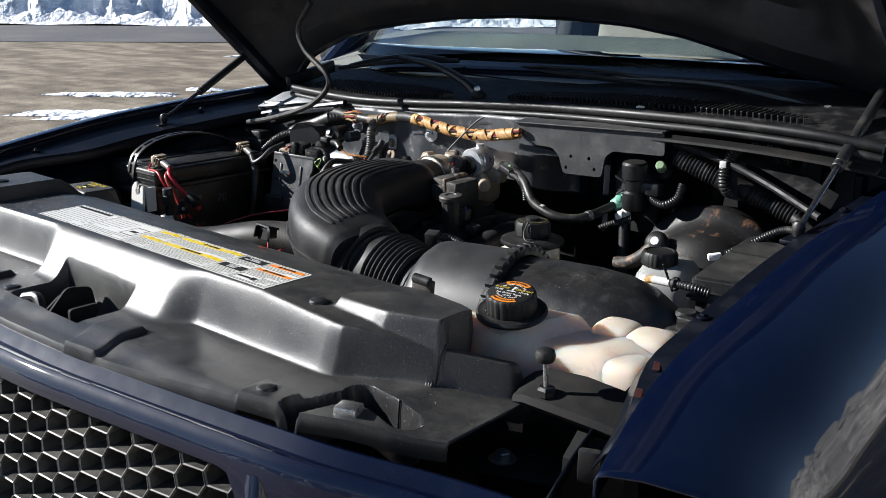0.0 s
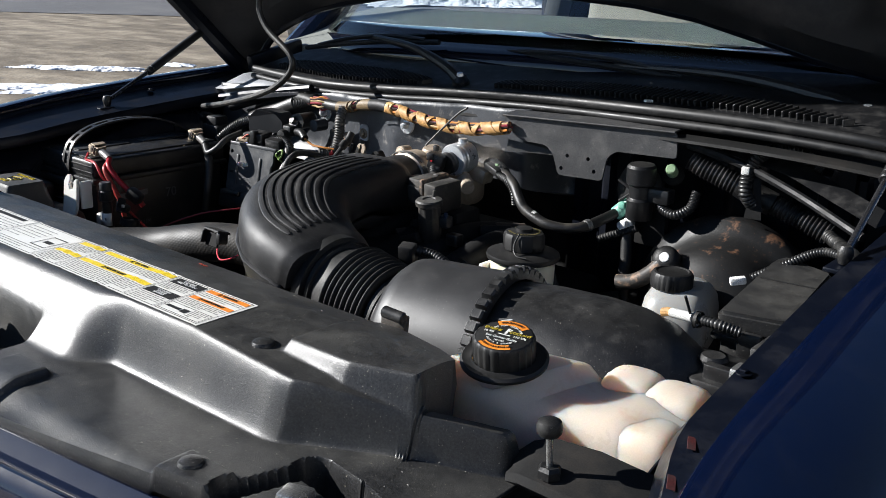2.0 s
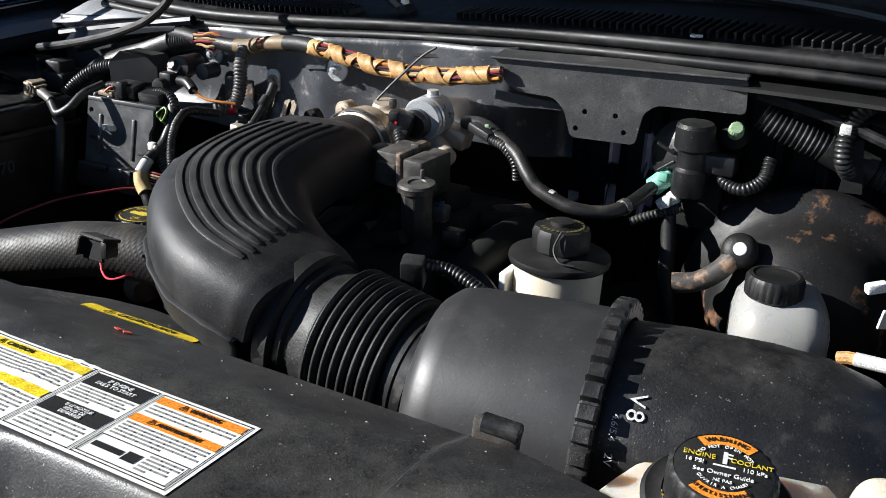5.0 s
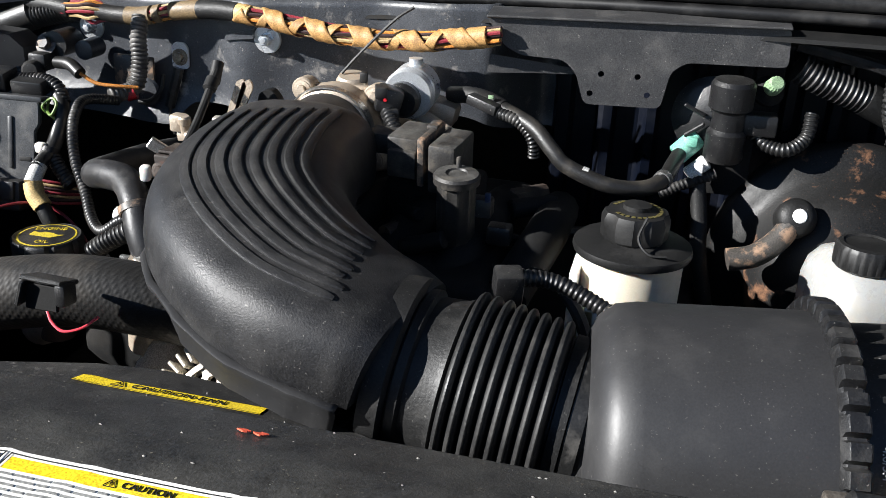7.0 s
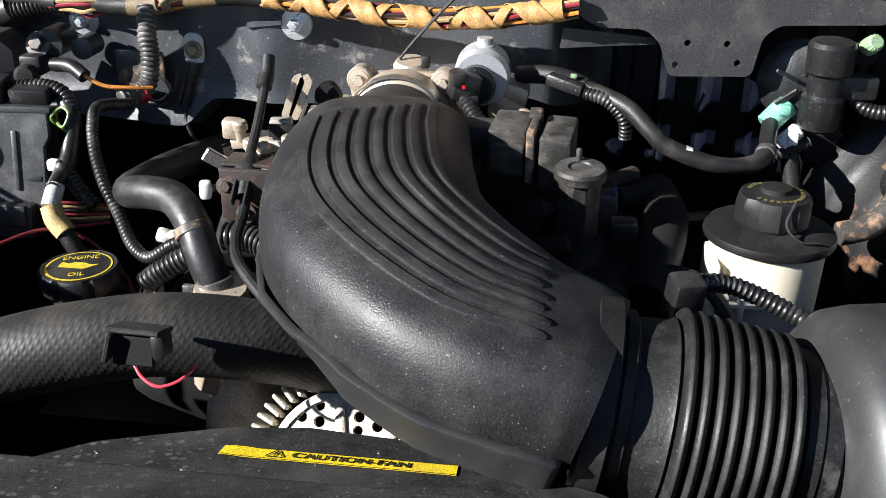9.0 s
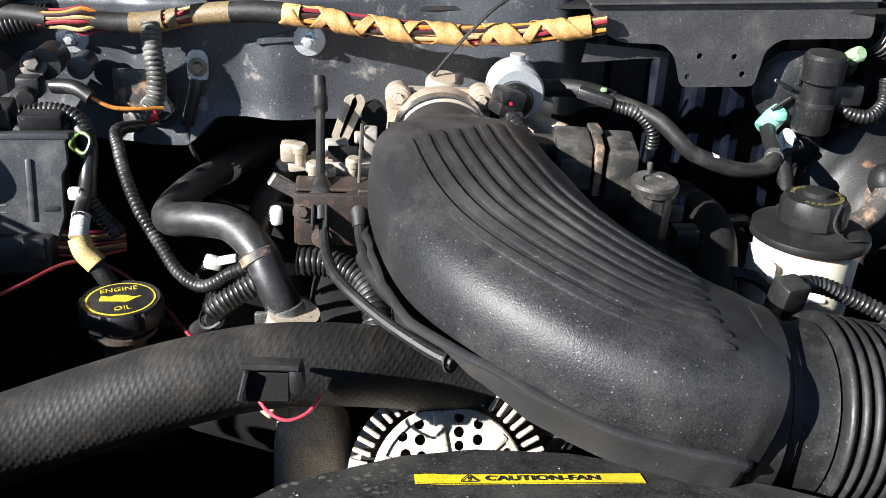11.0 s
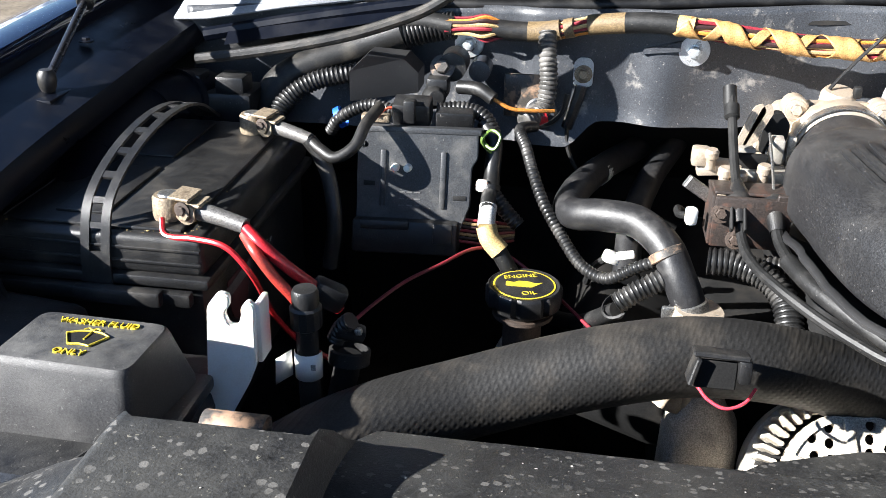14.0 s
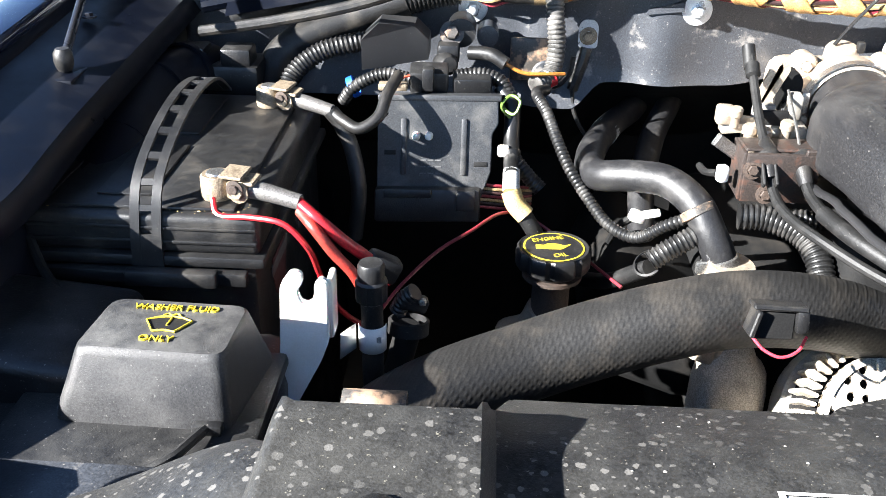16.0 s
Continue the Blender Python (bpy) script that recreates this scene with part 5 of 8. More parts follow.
# wiring in front of the fuse box: sensor with tape, connectors
w = thing("taped_wire", (0.64, 1.14, 1.04), "wire end wrapped in white and orange tape", "wire")
part("tip", tube([(0.604, 1.150, 1.053), (0.611, 1.148, 1.056), (0.619, 1.146, 1.057)], 0.0052, 10, smooth_line=False), "orange_tape", w)
part("sleeve", tube([(0.616, 1.146, 1.057), (0.645, 1.140, 1.060)], 0.0056, 12, smooth_line=False), "tape", w, "silver tape")
part("loom", corrugated([(0.648, 1.140, 1.060), (0.675, 1.135, 1.062), (0.70, 1.14, 1.058)], 0.006), "loom", w)
part("cable_tie", join(cyl((0.643, 1.150, 1.045), (0.640, 1.125, 1.088), 0.0016, 8), lathe([(0.0085, -0.002), (0.0095, -0.002), (0.0095, 0.002), (0.0085, 0.002)], (0.652, 1.139, 1.060), (1, -0.15, 0.05), 16)), "rubber", w)
w = thing("sensor_lead", (0.62, 1.33, 1.05), "corrugated wire with a white connector", "wire")
part("connector", box((0.612, 1.335, 1.048), (0.020, 0.010, 0.010), 0.002, 2, (0, -10, 35)), "white_print", w)
part("loom", corrugated([(0.625, 1.345, 1.052), (0.66, 1.36, 1.075), (0.70, 1.37, 1.098), (0.745, 1.35, 1.10)], 0.006), "loom", w)
part("tag", box((0.628, 1.320, 1.025), (0.016, 0.003, 0.022), 0.001, 1, (15, 0, 30)), "paper", w, "small paper tag")
c = thing("relay_block", (0.70, 1.10, 0.98), "black relay block with steel brackets", "relay")
part("body", box((0.70, 1.10, 1.0), (0.09, 0.09, 0.06), 0.006), "plastic", c)
part("cap", lathe([(0, 0.012), (0.012, 0.012), (0.016, 0.008), (0.016, 0), (0, 0)], (0.69, 1.10, 1.03), (0, 0, 1), 20), "plastic", c)
part("bracket", join(box((0.735, 1.12, 1.04), (0.012, 0.05, 0.045), 0.002), box((0.72, 1.07, 1.035), (0.05, 0.012, 0.02), 0.002)), "plastic", c)
for a, b in ((0.745, 1.05), (0.748, 1.09)):
    part("connector", box((a, b, 1.045), (0.025, 0.025, 0.03), 0.003), "steel", c)

# harness on the driver's side of the firewall
h = thing("main_harness", (0.56, 1.51, 1.10), "thick corrugated black wiring harness with taped joints", "harness")
part("loom", corrugated([(0.455, 1.50, 1.158), (0.478, 1.503, 1.147), (0.53, 1.513, 1.127)], 0.0165, 0.006, 18), "loom", h)
part("taped_joint", tube([(0.525, 1.512, 1.130), (0.548, 1.517, 1.119), (0.575, 1.522, 1.108)], 0.0175, 16), "rubber", h)
part("loom", corrugated([(0.572, 1.521, 1.110), (0.61, 1.527, 1.095), (0.655, 1.532, 1.078)], 0.0155, 0.006, 18), "loom", h)
part("loom_end", corrugated([(0.65, 1.53, 1.08), (0.68, 1.50, 1.075), (0.70, 1.45, 1.085), (0.735, 1.37, 1.10)], 0.010, 0.005), "loom", h)
part("loop", corrugated([(0.56, 1.505, 1.10), (0.548, 1.485, 1.125), (0.548, 1.49, 1.160), (0.565, 1.50, 1.185), (0.60, 1.52, 1.188), (0.625, 1.545, 1.165)], 0.010, 0.005, 14), "loom", h)
part("hanger", plate([(-0.012, 0), (0.012, 0), (0.006, -0.055), (-0.004, -0.06)], 0.002, frame_to((0.56, 1.49, 1.09), (0.2, -1, 0.1)) @ Matrix.Rotation(radians(180), 4, "Z")), "dark", h)
part("branch", corrugated([(0.42, 1.475, 1.092), (0.435, 1.468, 1.082), (0.455, 1.465, 1.080), (0.472, 1.475, 1.092), (0.475, 1.485, 1.115)], 0.0075, 0.0045, 12), "loom", h)

g = thing("service_cap", (0.433, 1.49, 1.13), "pale green ribbed service cap", "cap")
turned([(0, 0.013), (0.006, 0.013), (0.0078, 0.011), (0.0085, 0.0), (0.0085, -0.004), (0, -0.004)], (0.433, 1.485, 1.138), (0.2, -0.8, 0.5), "green_cap", g, "cap", seg=48, wave=lambda a, k: 1 + (0.05 if (a * 16 / (2 * math.pi)) % 1 < 0.5 else -0.03) * (0 < k < 4))
turned([(0, -0.02), (0.015, -0.02), (0.016, -0.012), (0.009, -0.004)], (0.433, 1.485, 1.138), (0.2, -0.8, 0.5), "dark", g, "base")

v = thing("vacuum_regulator", (0.39, 1.47, 1.04), "black plastic vacuum regulator with a round diaphragm", "valve")
turned([(0, 0), (0.018, 0), (0.020, 0.003), (0.020, 0.030), (0.018, 0.032), (0.0165, 0.034), (0.0165, 0.052), (0.018, 0.053), (0.022, 0.056), (0.022, 0.080), (0.019, 0.084), (0, 0.084)], (0.394, 1.468, 1.062), (0, -0.05, 1), "plastic", v, "cylinder", seg=16)
turned([(0, 0.010), (0.030, 0.010), (0.036, 0.006), (0.041, 0.004), (0.041, -0.006), (0.03, -0.012), (0, -0.014)], (0.378, 1.492, 1.10), (-0.25, -1, 0.1), "plastic", v, "diaphragm", seg=36)
part("ridge", join(*[box((0.378 + 0.020 * math.cos(a) * 0.97, 1.481 - 0.002 + 0.003 * math.cos(a), 1.10 + 0.020 * math.sin(a)), (0.024, 0.004, 0.004), 0.001, 1, (0, -math.degrees(a), 0)) for a in (0.5, 1.6, 2.7, 3.8, 4.9, 6.0)]), "plastic", v)
part("plug", box((0.425, 1.473, 1.102), (0.034, 0.024, 0.022), 0.003), "plastic", v)
part("bracket", box((0.40, 1.50, 1.05), (0.05, 0.012, 0.07), 0.002), "dark", v)
f = thing("vacuum_fittings", (0.36, 1.47, 1.03), "green and white quick-connect vacuum fittings", "fitting")
part("green_fitting", join(cyl((0.348, 1.478, 1.058), (0.368, 1.487, 1.078), 0.0115, 16), box((0.362, 1.474, 1.076), (0.012, 0.012, 0.010), 0.002)), "green", f)
part("white_fitting", join(cyl((0.362, 1.470, 1.040), (0.380, 1.476, 1.056), 0.0085, 16), box((0.372, 1.464, 1.050), (0.010, 0.010, 0.012), 0.002)), "white_print", f)
part("nozzle", cyl((0.366, 1.486, 1.076), (0.376, 1.49, 1.086), 0.005), "steel", f)
part("hose_stub", corrugated([(0.335, 1.455, 1.020), (0.355, 1.462, 1.030), (0.375, 1.468, 1.038), (0.39, 1.472, 1.045)], 0.006, 0.0045), "rubber", f)
part("lower_hose", tube([(0.372, 1.475, 1.04), (0.380, 1.465, 1.0), (0.385, 1.455, 0.96), (0.40, 1.45, 0.90)], 0.009, 12), "rubber", f)

fh = thing("vapor_hose", (0.25, 1.39, 1.04), "black rubber vapour hose draped across the engine", "hose")
part("end_sleeve", tube([(0.105, 1.47, 1.100), (0.128, 1.455, 1.105), (0.150, 1.442, 1.105), (0.170, 1.428, 1.101)], 0.0092, 14), "rubber", fh)
part("hose_clip", lathe([(0.0080, -0.004), (0.0095, -0.004), (0.0095, 0.004), (0.0080, 0.004)], (0.338, 1.415, 1.050), (0.35, 1, 0.15), 18), "steel", fh, "thin steel hose clip")
part("print_mark", lathe([(0.0079, -0.003), (0.0082, -0.003), (0.0082, 0.003), (0.0079, 0.003)], (0.262, 1.382, 1.056), (1, -0.1, -0.33), 16), "tape", fh, "pale printed mark")
part("hose", tube([(0.140, 1.445, 1.106), (0.165, 1.430, 1.102), (0.205, 1.405, 1.092), (0.228, 1.390, 1.075), (0.245, 1.384, 1.062), (0.286, 1.380, 1.049), (0.320, 1.392, 1.046), (0.338, 1.415, 1.050), (0.346, 1.450, 1.056), (0.352, 1.478, 1.062)], 0.0080, 14), "hose", fh)
sl = thing("sensor_pigtail", (0.19, 1.42, 1.07), "corrugated pigtail with a slim connector", "wire")
part("loom", corrugated([(0.168, 1.416, 1.099), (0.186, 1.410, 1.096), (0.200, 1.407, 1.086), (0.207, 1.406, 1.074), (0.208, 1.408, 1.060)], 0.0065, 0.004), "loom", sl)
part("connector", box((0.150, 1.424, 1.105), (0.036, 0.014, 0.011), 0.002, 2, (0, 12, -20)), "plastic", sl)
part("lock", box((0.157, 1.424, 1.113), (0.006, 0.004, 0.004), 0.001), "green_cap", sl)

# bracket with four holes under the cowl
br = thing("mounting_bracket", (0.30, 1.47, 1.10), "black stamped steel bracket with four holes", "bracket")
bo = rounded([(0.140, 1.188), (0.440, 1.199), (0.443, 1.160), (0.345, 1.157), (0.331, 1.146), (0.325, 1.108), (0.247, 1.106), (0.236, 1.138), (0.222, 1.150), (0.178, 1.151), (0.160, 1.160)], 0.007)
bm4 = Matrix(((1, 0, 0, 0), (0.05, 0, 1, 1.452), (0, 1, 0, 0), (0, 0, 0, 1)))
part("plate", plate([(a, b) for a, b in bo], 0.003, bm4, 0.0, [(0.262, 1.1385, 0.0032), (0.299, 1.1385, 0.0032), (0.2525, 1.1175, 0.0032), (0.3105, 1.1205, 0.0032)]), "bracket", br)
part("top_flange", box((0.29, 1.482, 1.1955), (0.30, 0.045, 0.003), 0.001, 1, (4, -2.0, 2.5)), "bracket", br)
part("left_tab", sheet([[(0.145, 1.468, 1.148), (0.195, 1.475, 1.143), (0.235, 1.482, 1.138)], [(0.142, 1.468, 1.128), (0.195, 1.475, 1.131), (0.235, 1.482, 1.132)]]), "bracket", br)

# throttle body, solenoid, coil and sensors
tb = thing("throttle_unit", (0, 1.42, 1.0), "stained cast aluminium throttle body with bolts", "throttle body")
part("flange", xf(plate(rounded([(-0.050, -0.042), (0.040, -0.044), (0.050, -0.02), (0.046, 0.038), (0.030, 0.046), (-0.036, 0.044), (-0.054, 0.034), (-0.046, 0.0)], 0.010), 0.014, Matrix.Identity(4), 0.003), frame_to((-0.003, 1.432, 1.064), (0, -1, 0.06))), "alu", tb)
turned([(0.040, 0), (0.046, 0.0), (0.046, 0.014), (0.0475, 0.016), (0.0475, 0.022), (0.046, 0.024), (0.046, 0.034), (0.043, 0.036)], (-0.003, 1.415, 1.070), (0, -1, -0.05), "alu", tb, "neck", seg=40)
turned([(0.0475, 0.026), (0.0488, 0.026), (0.0488, 0.036), (0.0475, 0.036)], (-0.003, 1.415, 1.070), (0, -1, -0.05), "steel", tb, "band_clamp", "thin steel band clamp", 40)
for a, b in ((-0.044, 1.103), (0.036, 1.103), (-0.046, 1.036), (0.036, 1.034)):
    turned([(0, -0.014), (0.0125, -0.014), (0.0125, 0.004), (0.011, 0.006), (0, 0.006)], (a, 1.418, b), (0, -1, 0.06), "alu", tb, "boss", seg=18)
    bolt((a, 1.412, b), (0, -1, 0.06), 0.0056, "alu", tb)
part("plenum", join(box((0.0, 1.492, 1.045), (0.10, 0.11, 0.075), 0.02, 3), box((0.01, 1.45, 1.082), (0.078, 0.03, 0.018), 0.006, 3)), "alu", tb)
turned([(0, 0), (0.017, 0), (0.017, 0.016), (0.014, 0.021), (0, 0.022)], (0.0, 1.447, 1.096), (0.03, -0.2, 1), "alu", tb, "plug")
part("bore_shaft", cyl((-0.075, 1.418, 1.072), (-0.045, 1.418, 1.072), 0.012), "alu", tb)
part("side_web", box((-0.062, 1.43, 1.055), (0.022, 0.03, 0.05), 0.005, 2, (0, 12, 0)), "alu", tb)
so = thing("idle_air_valve", (0.065, 1.44, 1.06), "bright zinc idle air valve with a black plug", "valve")
turned([(0, 0), (0.024, 0), (0.0265, 0.003), (0.0265, 0.028), (0.0250, 0.030), (0.0250, 0.035), (0.0268, 0.037), (0.0245, 0.041), (0, 0.041)], (0.070, 1.455, 1.110), (0.03, -1, -0.04), "zinc", so, "can", seg=30)
part("nose", lathe([(0, 0.053), (0.015, 0.053), (0.0185, 0.049), (0.0185, 0.036), (0, 0.036)], (0.066, 1.455, 1.106), (0.03, -1, -0.04), 24), "plastic", so, "black plastic valve nose")
part("plug", join(box((0.058, 1.392, 1.108), (0.026, 0.026, 0.026), 0.004, 2, (0, 15, 20)), box((0.052, 1.384, 1.117), (0.012, 0.020, 0.012), 0.002, 2, (0, 0, 20)), box((0.062, 1.384, 1.096), (0.018, 0.018, 0.012), 0.003, 2, (0, 0, 20))), "plastic", so)
turned([(0, 0), (0.010, 0), (0.010, 0.004), (0.0075, 0.005), (0.0075, 0.011), (0, 0.011)], (0.072, 1.440, 1.131), (0, 0, 1), "zinc", so, "cap", seg=16)
part("flange", box((0.090, 1.462, 1.085), (0.050, 0.03, 0.026), 0.006, 2, (0, 15, 0)), "alu", so)
part("outlet", cyl((0.085, 1.43, 1.078), (0.118, 1.40, 1.072), 0.012), "alu", so)
part("pigtail", corrugated([(0.060, 1.382, 1.098), (0.070, 1.371, 1.086), (0.080, 1.362, 1.074), (0.088, 1.356, 1.062)], 0.0080, 0.0045), "loom", so)
turned([(0, 0), (0.0018, 0), (0.0018, 0.004), (0, 0.004)], (0.059, 1.379, 1.111), (0, -1, 0), "red", so, "seal", seg=10)
M["coil_plastic"] = mat("dusty_coil_plastic", (0.016, 0.015, 0.014), 0.55, dirt=(0.20, 0.17, 0.13), dirt_amount=0.35, dirt_scale=45, bump=0.3, lit_dust=0.35)
cp = thing("ignition_coil", (0.14, 1.34, 1.0), "black plastic ignition coil housing with a metal strap", "coil")
part("housing", join(box((0.1065, 1.313, 1.083), (0.032, 0.052, 0.040), 0.003, 2, (3, 0, -6)), box((0.105, 1.286, 1.078), (0.028, 0.010, 0.026), 0.002, 2, (3, 0, -6))), "coil_plastic", cp)
part("housing", box((0.1465, 1.302, 1.080), (0.026, 0.056, 0.046), 0.003, 2, (3, 0, -6)), "coil_plastic", cp)
part("strap", join(box((0.1265, 1.306, 1.084), (0.007, 0.058, 0.046), 0.002, 2, (3, 0, -6)), box((0.1262, 1.318, 1.108), (0.010, 0.022, 0.004), 0.001)), "pipe", cp)
part("foot", box((0.125, 1.34, 1.03), (0.09, 0.06, 0.05), 0.006), "dark", cp)
part("rear_plug", box((0.078, 1.325, 1.086), (0.034, 0.030, 0.020), 0.003), "coil_plastic", cp)
M["dark_blue"] = mat("dark_blue_plastic", (0.008, 0.02, 0.06), 0.5)
se = thing("egr_sensor", (0.168, 1.27, 1.0), "black plastic pressure sensor with a plug", "sensor")
turned([(0, 0), (0.012, 0), (0.0165, 0.012), (0.0165, 0.058), (0.0205, 0.060), (0.0208, 0.066), (0.0190, 0.0685), (0.010, 0.0690), (0.009, 0.0675), (0, 0.0675)], (0.1645, 1.255, 1.019), (0, -0.08, 1), "coil_plastic", se, "body", seg=48, wave=lambda a, k: 1 + (0.05 if (a * 9 / (2 * math.pi)) % 1 < 0.4 else -0.02) * (1 < k < 4))
part("nipple", cyl((0.163, 1.262, 1.086), (0.163, 1.263, 1.098), 0.0025), "coil_plastic", se)
part("plug", join(box((0.186, 1.262, 1.055), (0.02, 0.016, 0.018), 0.003), box((0.203, 1.265, 1.030), (0.022, 0.018, 0.018), 0.003)), "plastic", se)
part("lead", tube([(0.21, 1.28, 1.02), (0.235, 1.30, 1.01), (0.245, 1.33, 1.02), (0.24, 1.36, 1.03)], 0.006, 10), "rubber", se)
part("blue_clip", box((0.192, 1.256, 1.066), (0.005, 0.004, 0.009), 0.001), "dark_blue", se, "dark blue lock clip")
nub = thing("canister_clip", (0.467, 0.86, 1.07), "black plastic clip between canister and cover", "clip")
part("roll", cyl((0.438, 0.864, 1.087), (0.463, 0.868, 1.084), 0.0062, 16), "loom", nub)
part("arm", box((0.443, 0.876, 1.066), (0.030, 0.008, 0.034), 0.002, 2, (0, 4, 12)), "clip_brown", nub, "brown dusty arm")
ms = thing("airflow_sensor_plug", (0.245, 1.13, 1.03), "black airflow sensor plug with loom", "sensor")
part("plug", box((0.236, 1.125, 1.045), (0.022, 0.02, 0.03), 0.003, 2, (10, 0, 20)), "plastic", ms)
part("loom", corrugated([(0.24, 1.135, 1.05), (0.27, 1.145, 1.045), (0.31, 1.14, 1.03), (0.34, 1.12, 1.02)], 0.007, 0.0045), "loom", ms)

M["battery"] = mat("battery_plastic", (0.011, 0.011, 0.0115), 0.42, dirt=(0.12, 0.105, 0.085), dirt_amount=0.3, dirt_scale=24, dirt_cut=(0.52, 0.72), bump=0.3, bump_scale=900, specks=0.5, lit_dust=0.08)
# battery print dimmed: the shade on that side is put into the colour
M["mark_red"] = mat("shaded_red_print", (0.06, 0.012, 0.014), 0.6)
M["mark_grey"] = mat("dim_grey_print", (0.10, 0.10, 0.10), 0.6)
M["lug"] = mat("lead_lug", (0.13, 0.125, 0.12), 0.45, metal=0.4, dirt=(0.15, 0.14, 0.12), dirt_amount=0.6, dirt_scale=60, bump=0.4)
M["washer"] = mat("washer_cover_plastic", (0.024, 0.024, 0.025), 0.5, spec=0.45, dirt=(0.25, 0.24, 0.225), dirt_amount=0.10, dirt_scale=30, dirt_cut=(0.45, 0.7), bump=0.25, bump_scale=1300, specks=0.3, lit_dust=0.28)
M["module"] = mat("module_steel", (0.036, 0.038, 0.041), 0.45, dirt=(0.22, 0.21, 0.19), dirt_amount=0.25, dirt_scale=30, specks=0.4, bump=0.1)
M["hose_smooth"] = mat("smooth_hose_rubber", (0.014, 0.014, 0.015), 0.46, dirt=DUST, dirt_amount=0.15, dirt_scale=30, bump=0.25, bump_scale=220)
M["alu_white"] = mat("pale_aluminium", (0.56, 0.51, 0.43), 0.5, metal=0.2, dirt=(0.22, 0.18, 0.13), dirt_amount=0.5, dirt_scale=50)
M["wire_red_bright"] = mat("bright_red_wire", (0.7, 0.05, 0.08), 0.4)
M["linkage_rust"] = mat("rust_stained_steel", (0.028, 0.021, 0.018), 0.6, dirt=(0.09, 0.036, 0.02), dirt_amount=0.55, dirt_scale=70, dirt_cut=(0.5, 0.62), bump=0.4)
M["casting"] = mat("grey_casting", (0.42, 0.36, 0.29), 0.6, dirt=(0.12, 0.1, 0.08), dirt_amount=0.5, dirt_scale=40, bump=0.6)


def weave_material():
    m = mat("woven_hose_rubber", (0.017, 0.0165, 0.016), 0.54, spec=0.36, dirt=(0.20, 0.165, 0.125), dirt_amount=0.22, dirt_scale=12, dirt_cut=(0.5, 0.75), bump=0.3)
    N, L = m.node_tree.nodes, m.node_tree.links
    b = [n for n in N if n.type == "BUMP"][0]
    geo = [n for n in N if n.type == "NEW_GEOMETRY"][0]
    outs = []
    for rot in (38, -38):
        mp = N.new("ShaderNodeMapping")
        mp.inputs["Rotation"].default_value = (0, radians(rot), radians(12))
        w = N.new("ShaderNodeTexWave")
        w.inputs["Scale"].default_value = 66
        w.inputs["Distortion"].default_value = 0.6
        L.new(geo.outputs["Position"], mp.inputs[0])
        L.new(mp.outputs[0], w.inputs["Vector"])
        outs.append(w.outputs["Fac"])
    mx = N.new("ShaderNodeMath")
    mx.operation = "MULTIPLY"
    L.new(outs[0], mx.inputs[0]), L.new(outs[1], mx.inputs[1])
    L.new(mx.outputs[0], b.inputs["Height"])
    b.inputs["Strength"].default_value, b.inputs["Distance"].default_value = 0.16, 0.0015
    return m


M["weave"] = weave_material()

# ---- battery and the passenger's side ----
def battery():
    t = thing("battery", (-0.635, 1.265, 0.86), "black car battery with a moulded lid and printed side label", "battery")
    part("case", box((-0.635, 1.267, 0.94), (0.180, 0.285, 0.16), 0.006), "battery", t)
    part("lid", box((-0.635, 1.267, 1.034), (0.190, 0.298, 0.034), 0.006, 3), "battery", t)
    part("lid_ledge", box((-0.635, 1.267, 1.012), (0.198, 0.306, 0.010), 0.003), "battery", t)
    part("lid_band", box((-0.635, 1.267, 1.0525), (0.150, 0.280, 0.004), 0.002), "battery", t)
    for y in (1.20, 1.34):
        part("vent_strip", box((-0.655, y, 1.0555), (0.045, 0.11, 0.003), 0.001), "battery", t)
    for x in (-0.716, -0.697, -0.600, -0.575):
        part("lid_line", box((x, 1.267, 1.0535), (0.0018, 0.270, 0.0016), 0.0004), "battery", t)
    for z in (1.028, 1.040):
        part("lid_bead", box((-0.635, 1.1175, z), (0.186, 0.002, 0.003), 0.0008), "battery", t)
    part("rim", box((-0.635, 1.112, 1.000), (0.17, 0.010, 0.012), 0.002), "battery", t)
    m = Matrix(((0, 0, 1, -0.5445), (1, 0, 0, 1.20), (0, 1, 0, 0.965), (0, 0, 0, 1)))
    sh = [(-0.026, 0.02), (0.026, 0.02), (0.026, 0.002), (0.018, -0.018), (0, -0.03), (-0.018, -0.018), (-0.026, 0.002)]
    part("mark", plate(sh, 0.0006, m), "mark_red", t, "plain red and white shield mark", 0)
    part("mark_band", plate([(-0.032, 0.004), (0.032, 0.006), (0.032, 0.017), (-0.032, 0.015)], 0.0009, m), "mark_grey", t, "", 0)
    text("lettering", "70", m @ Matrix.Translation((0.085, 0.002, 0.0008)), 0.026, "mark_grey", t)
    text("lettering", "PREMIUM", m @ Matrix.Translation((0.012, -0.048, 0.0008)), 0.012, "mark_grey", t)
    for k, (y, zt) in enumerate(((1.150, 1.0), (1.376, 1.0))):
        x = -0.585 + 0.006 * (1 - k)
        turned([(0, 0), (0.010, 0), (0.0088, 0.02), (0, 0.02)], (x, y, 1.052), (0, 0, 1), "steel", t, "post", "lead post")


battery()


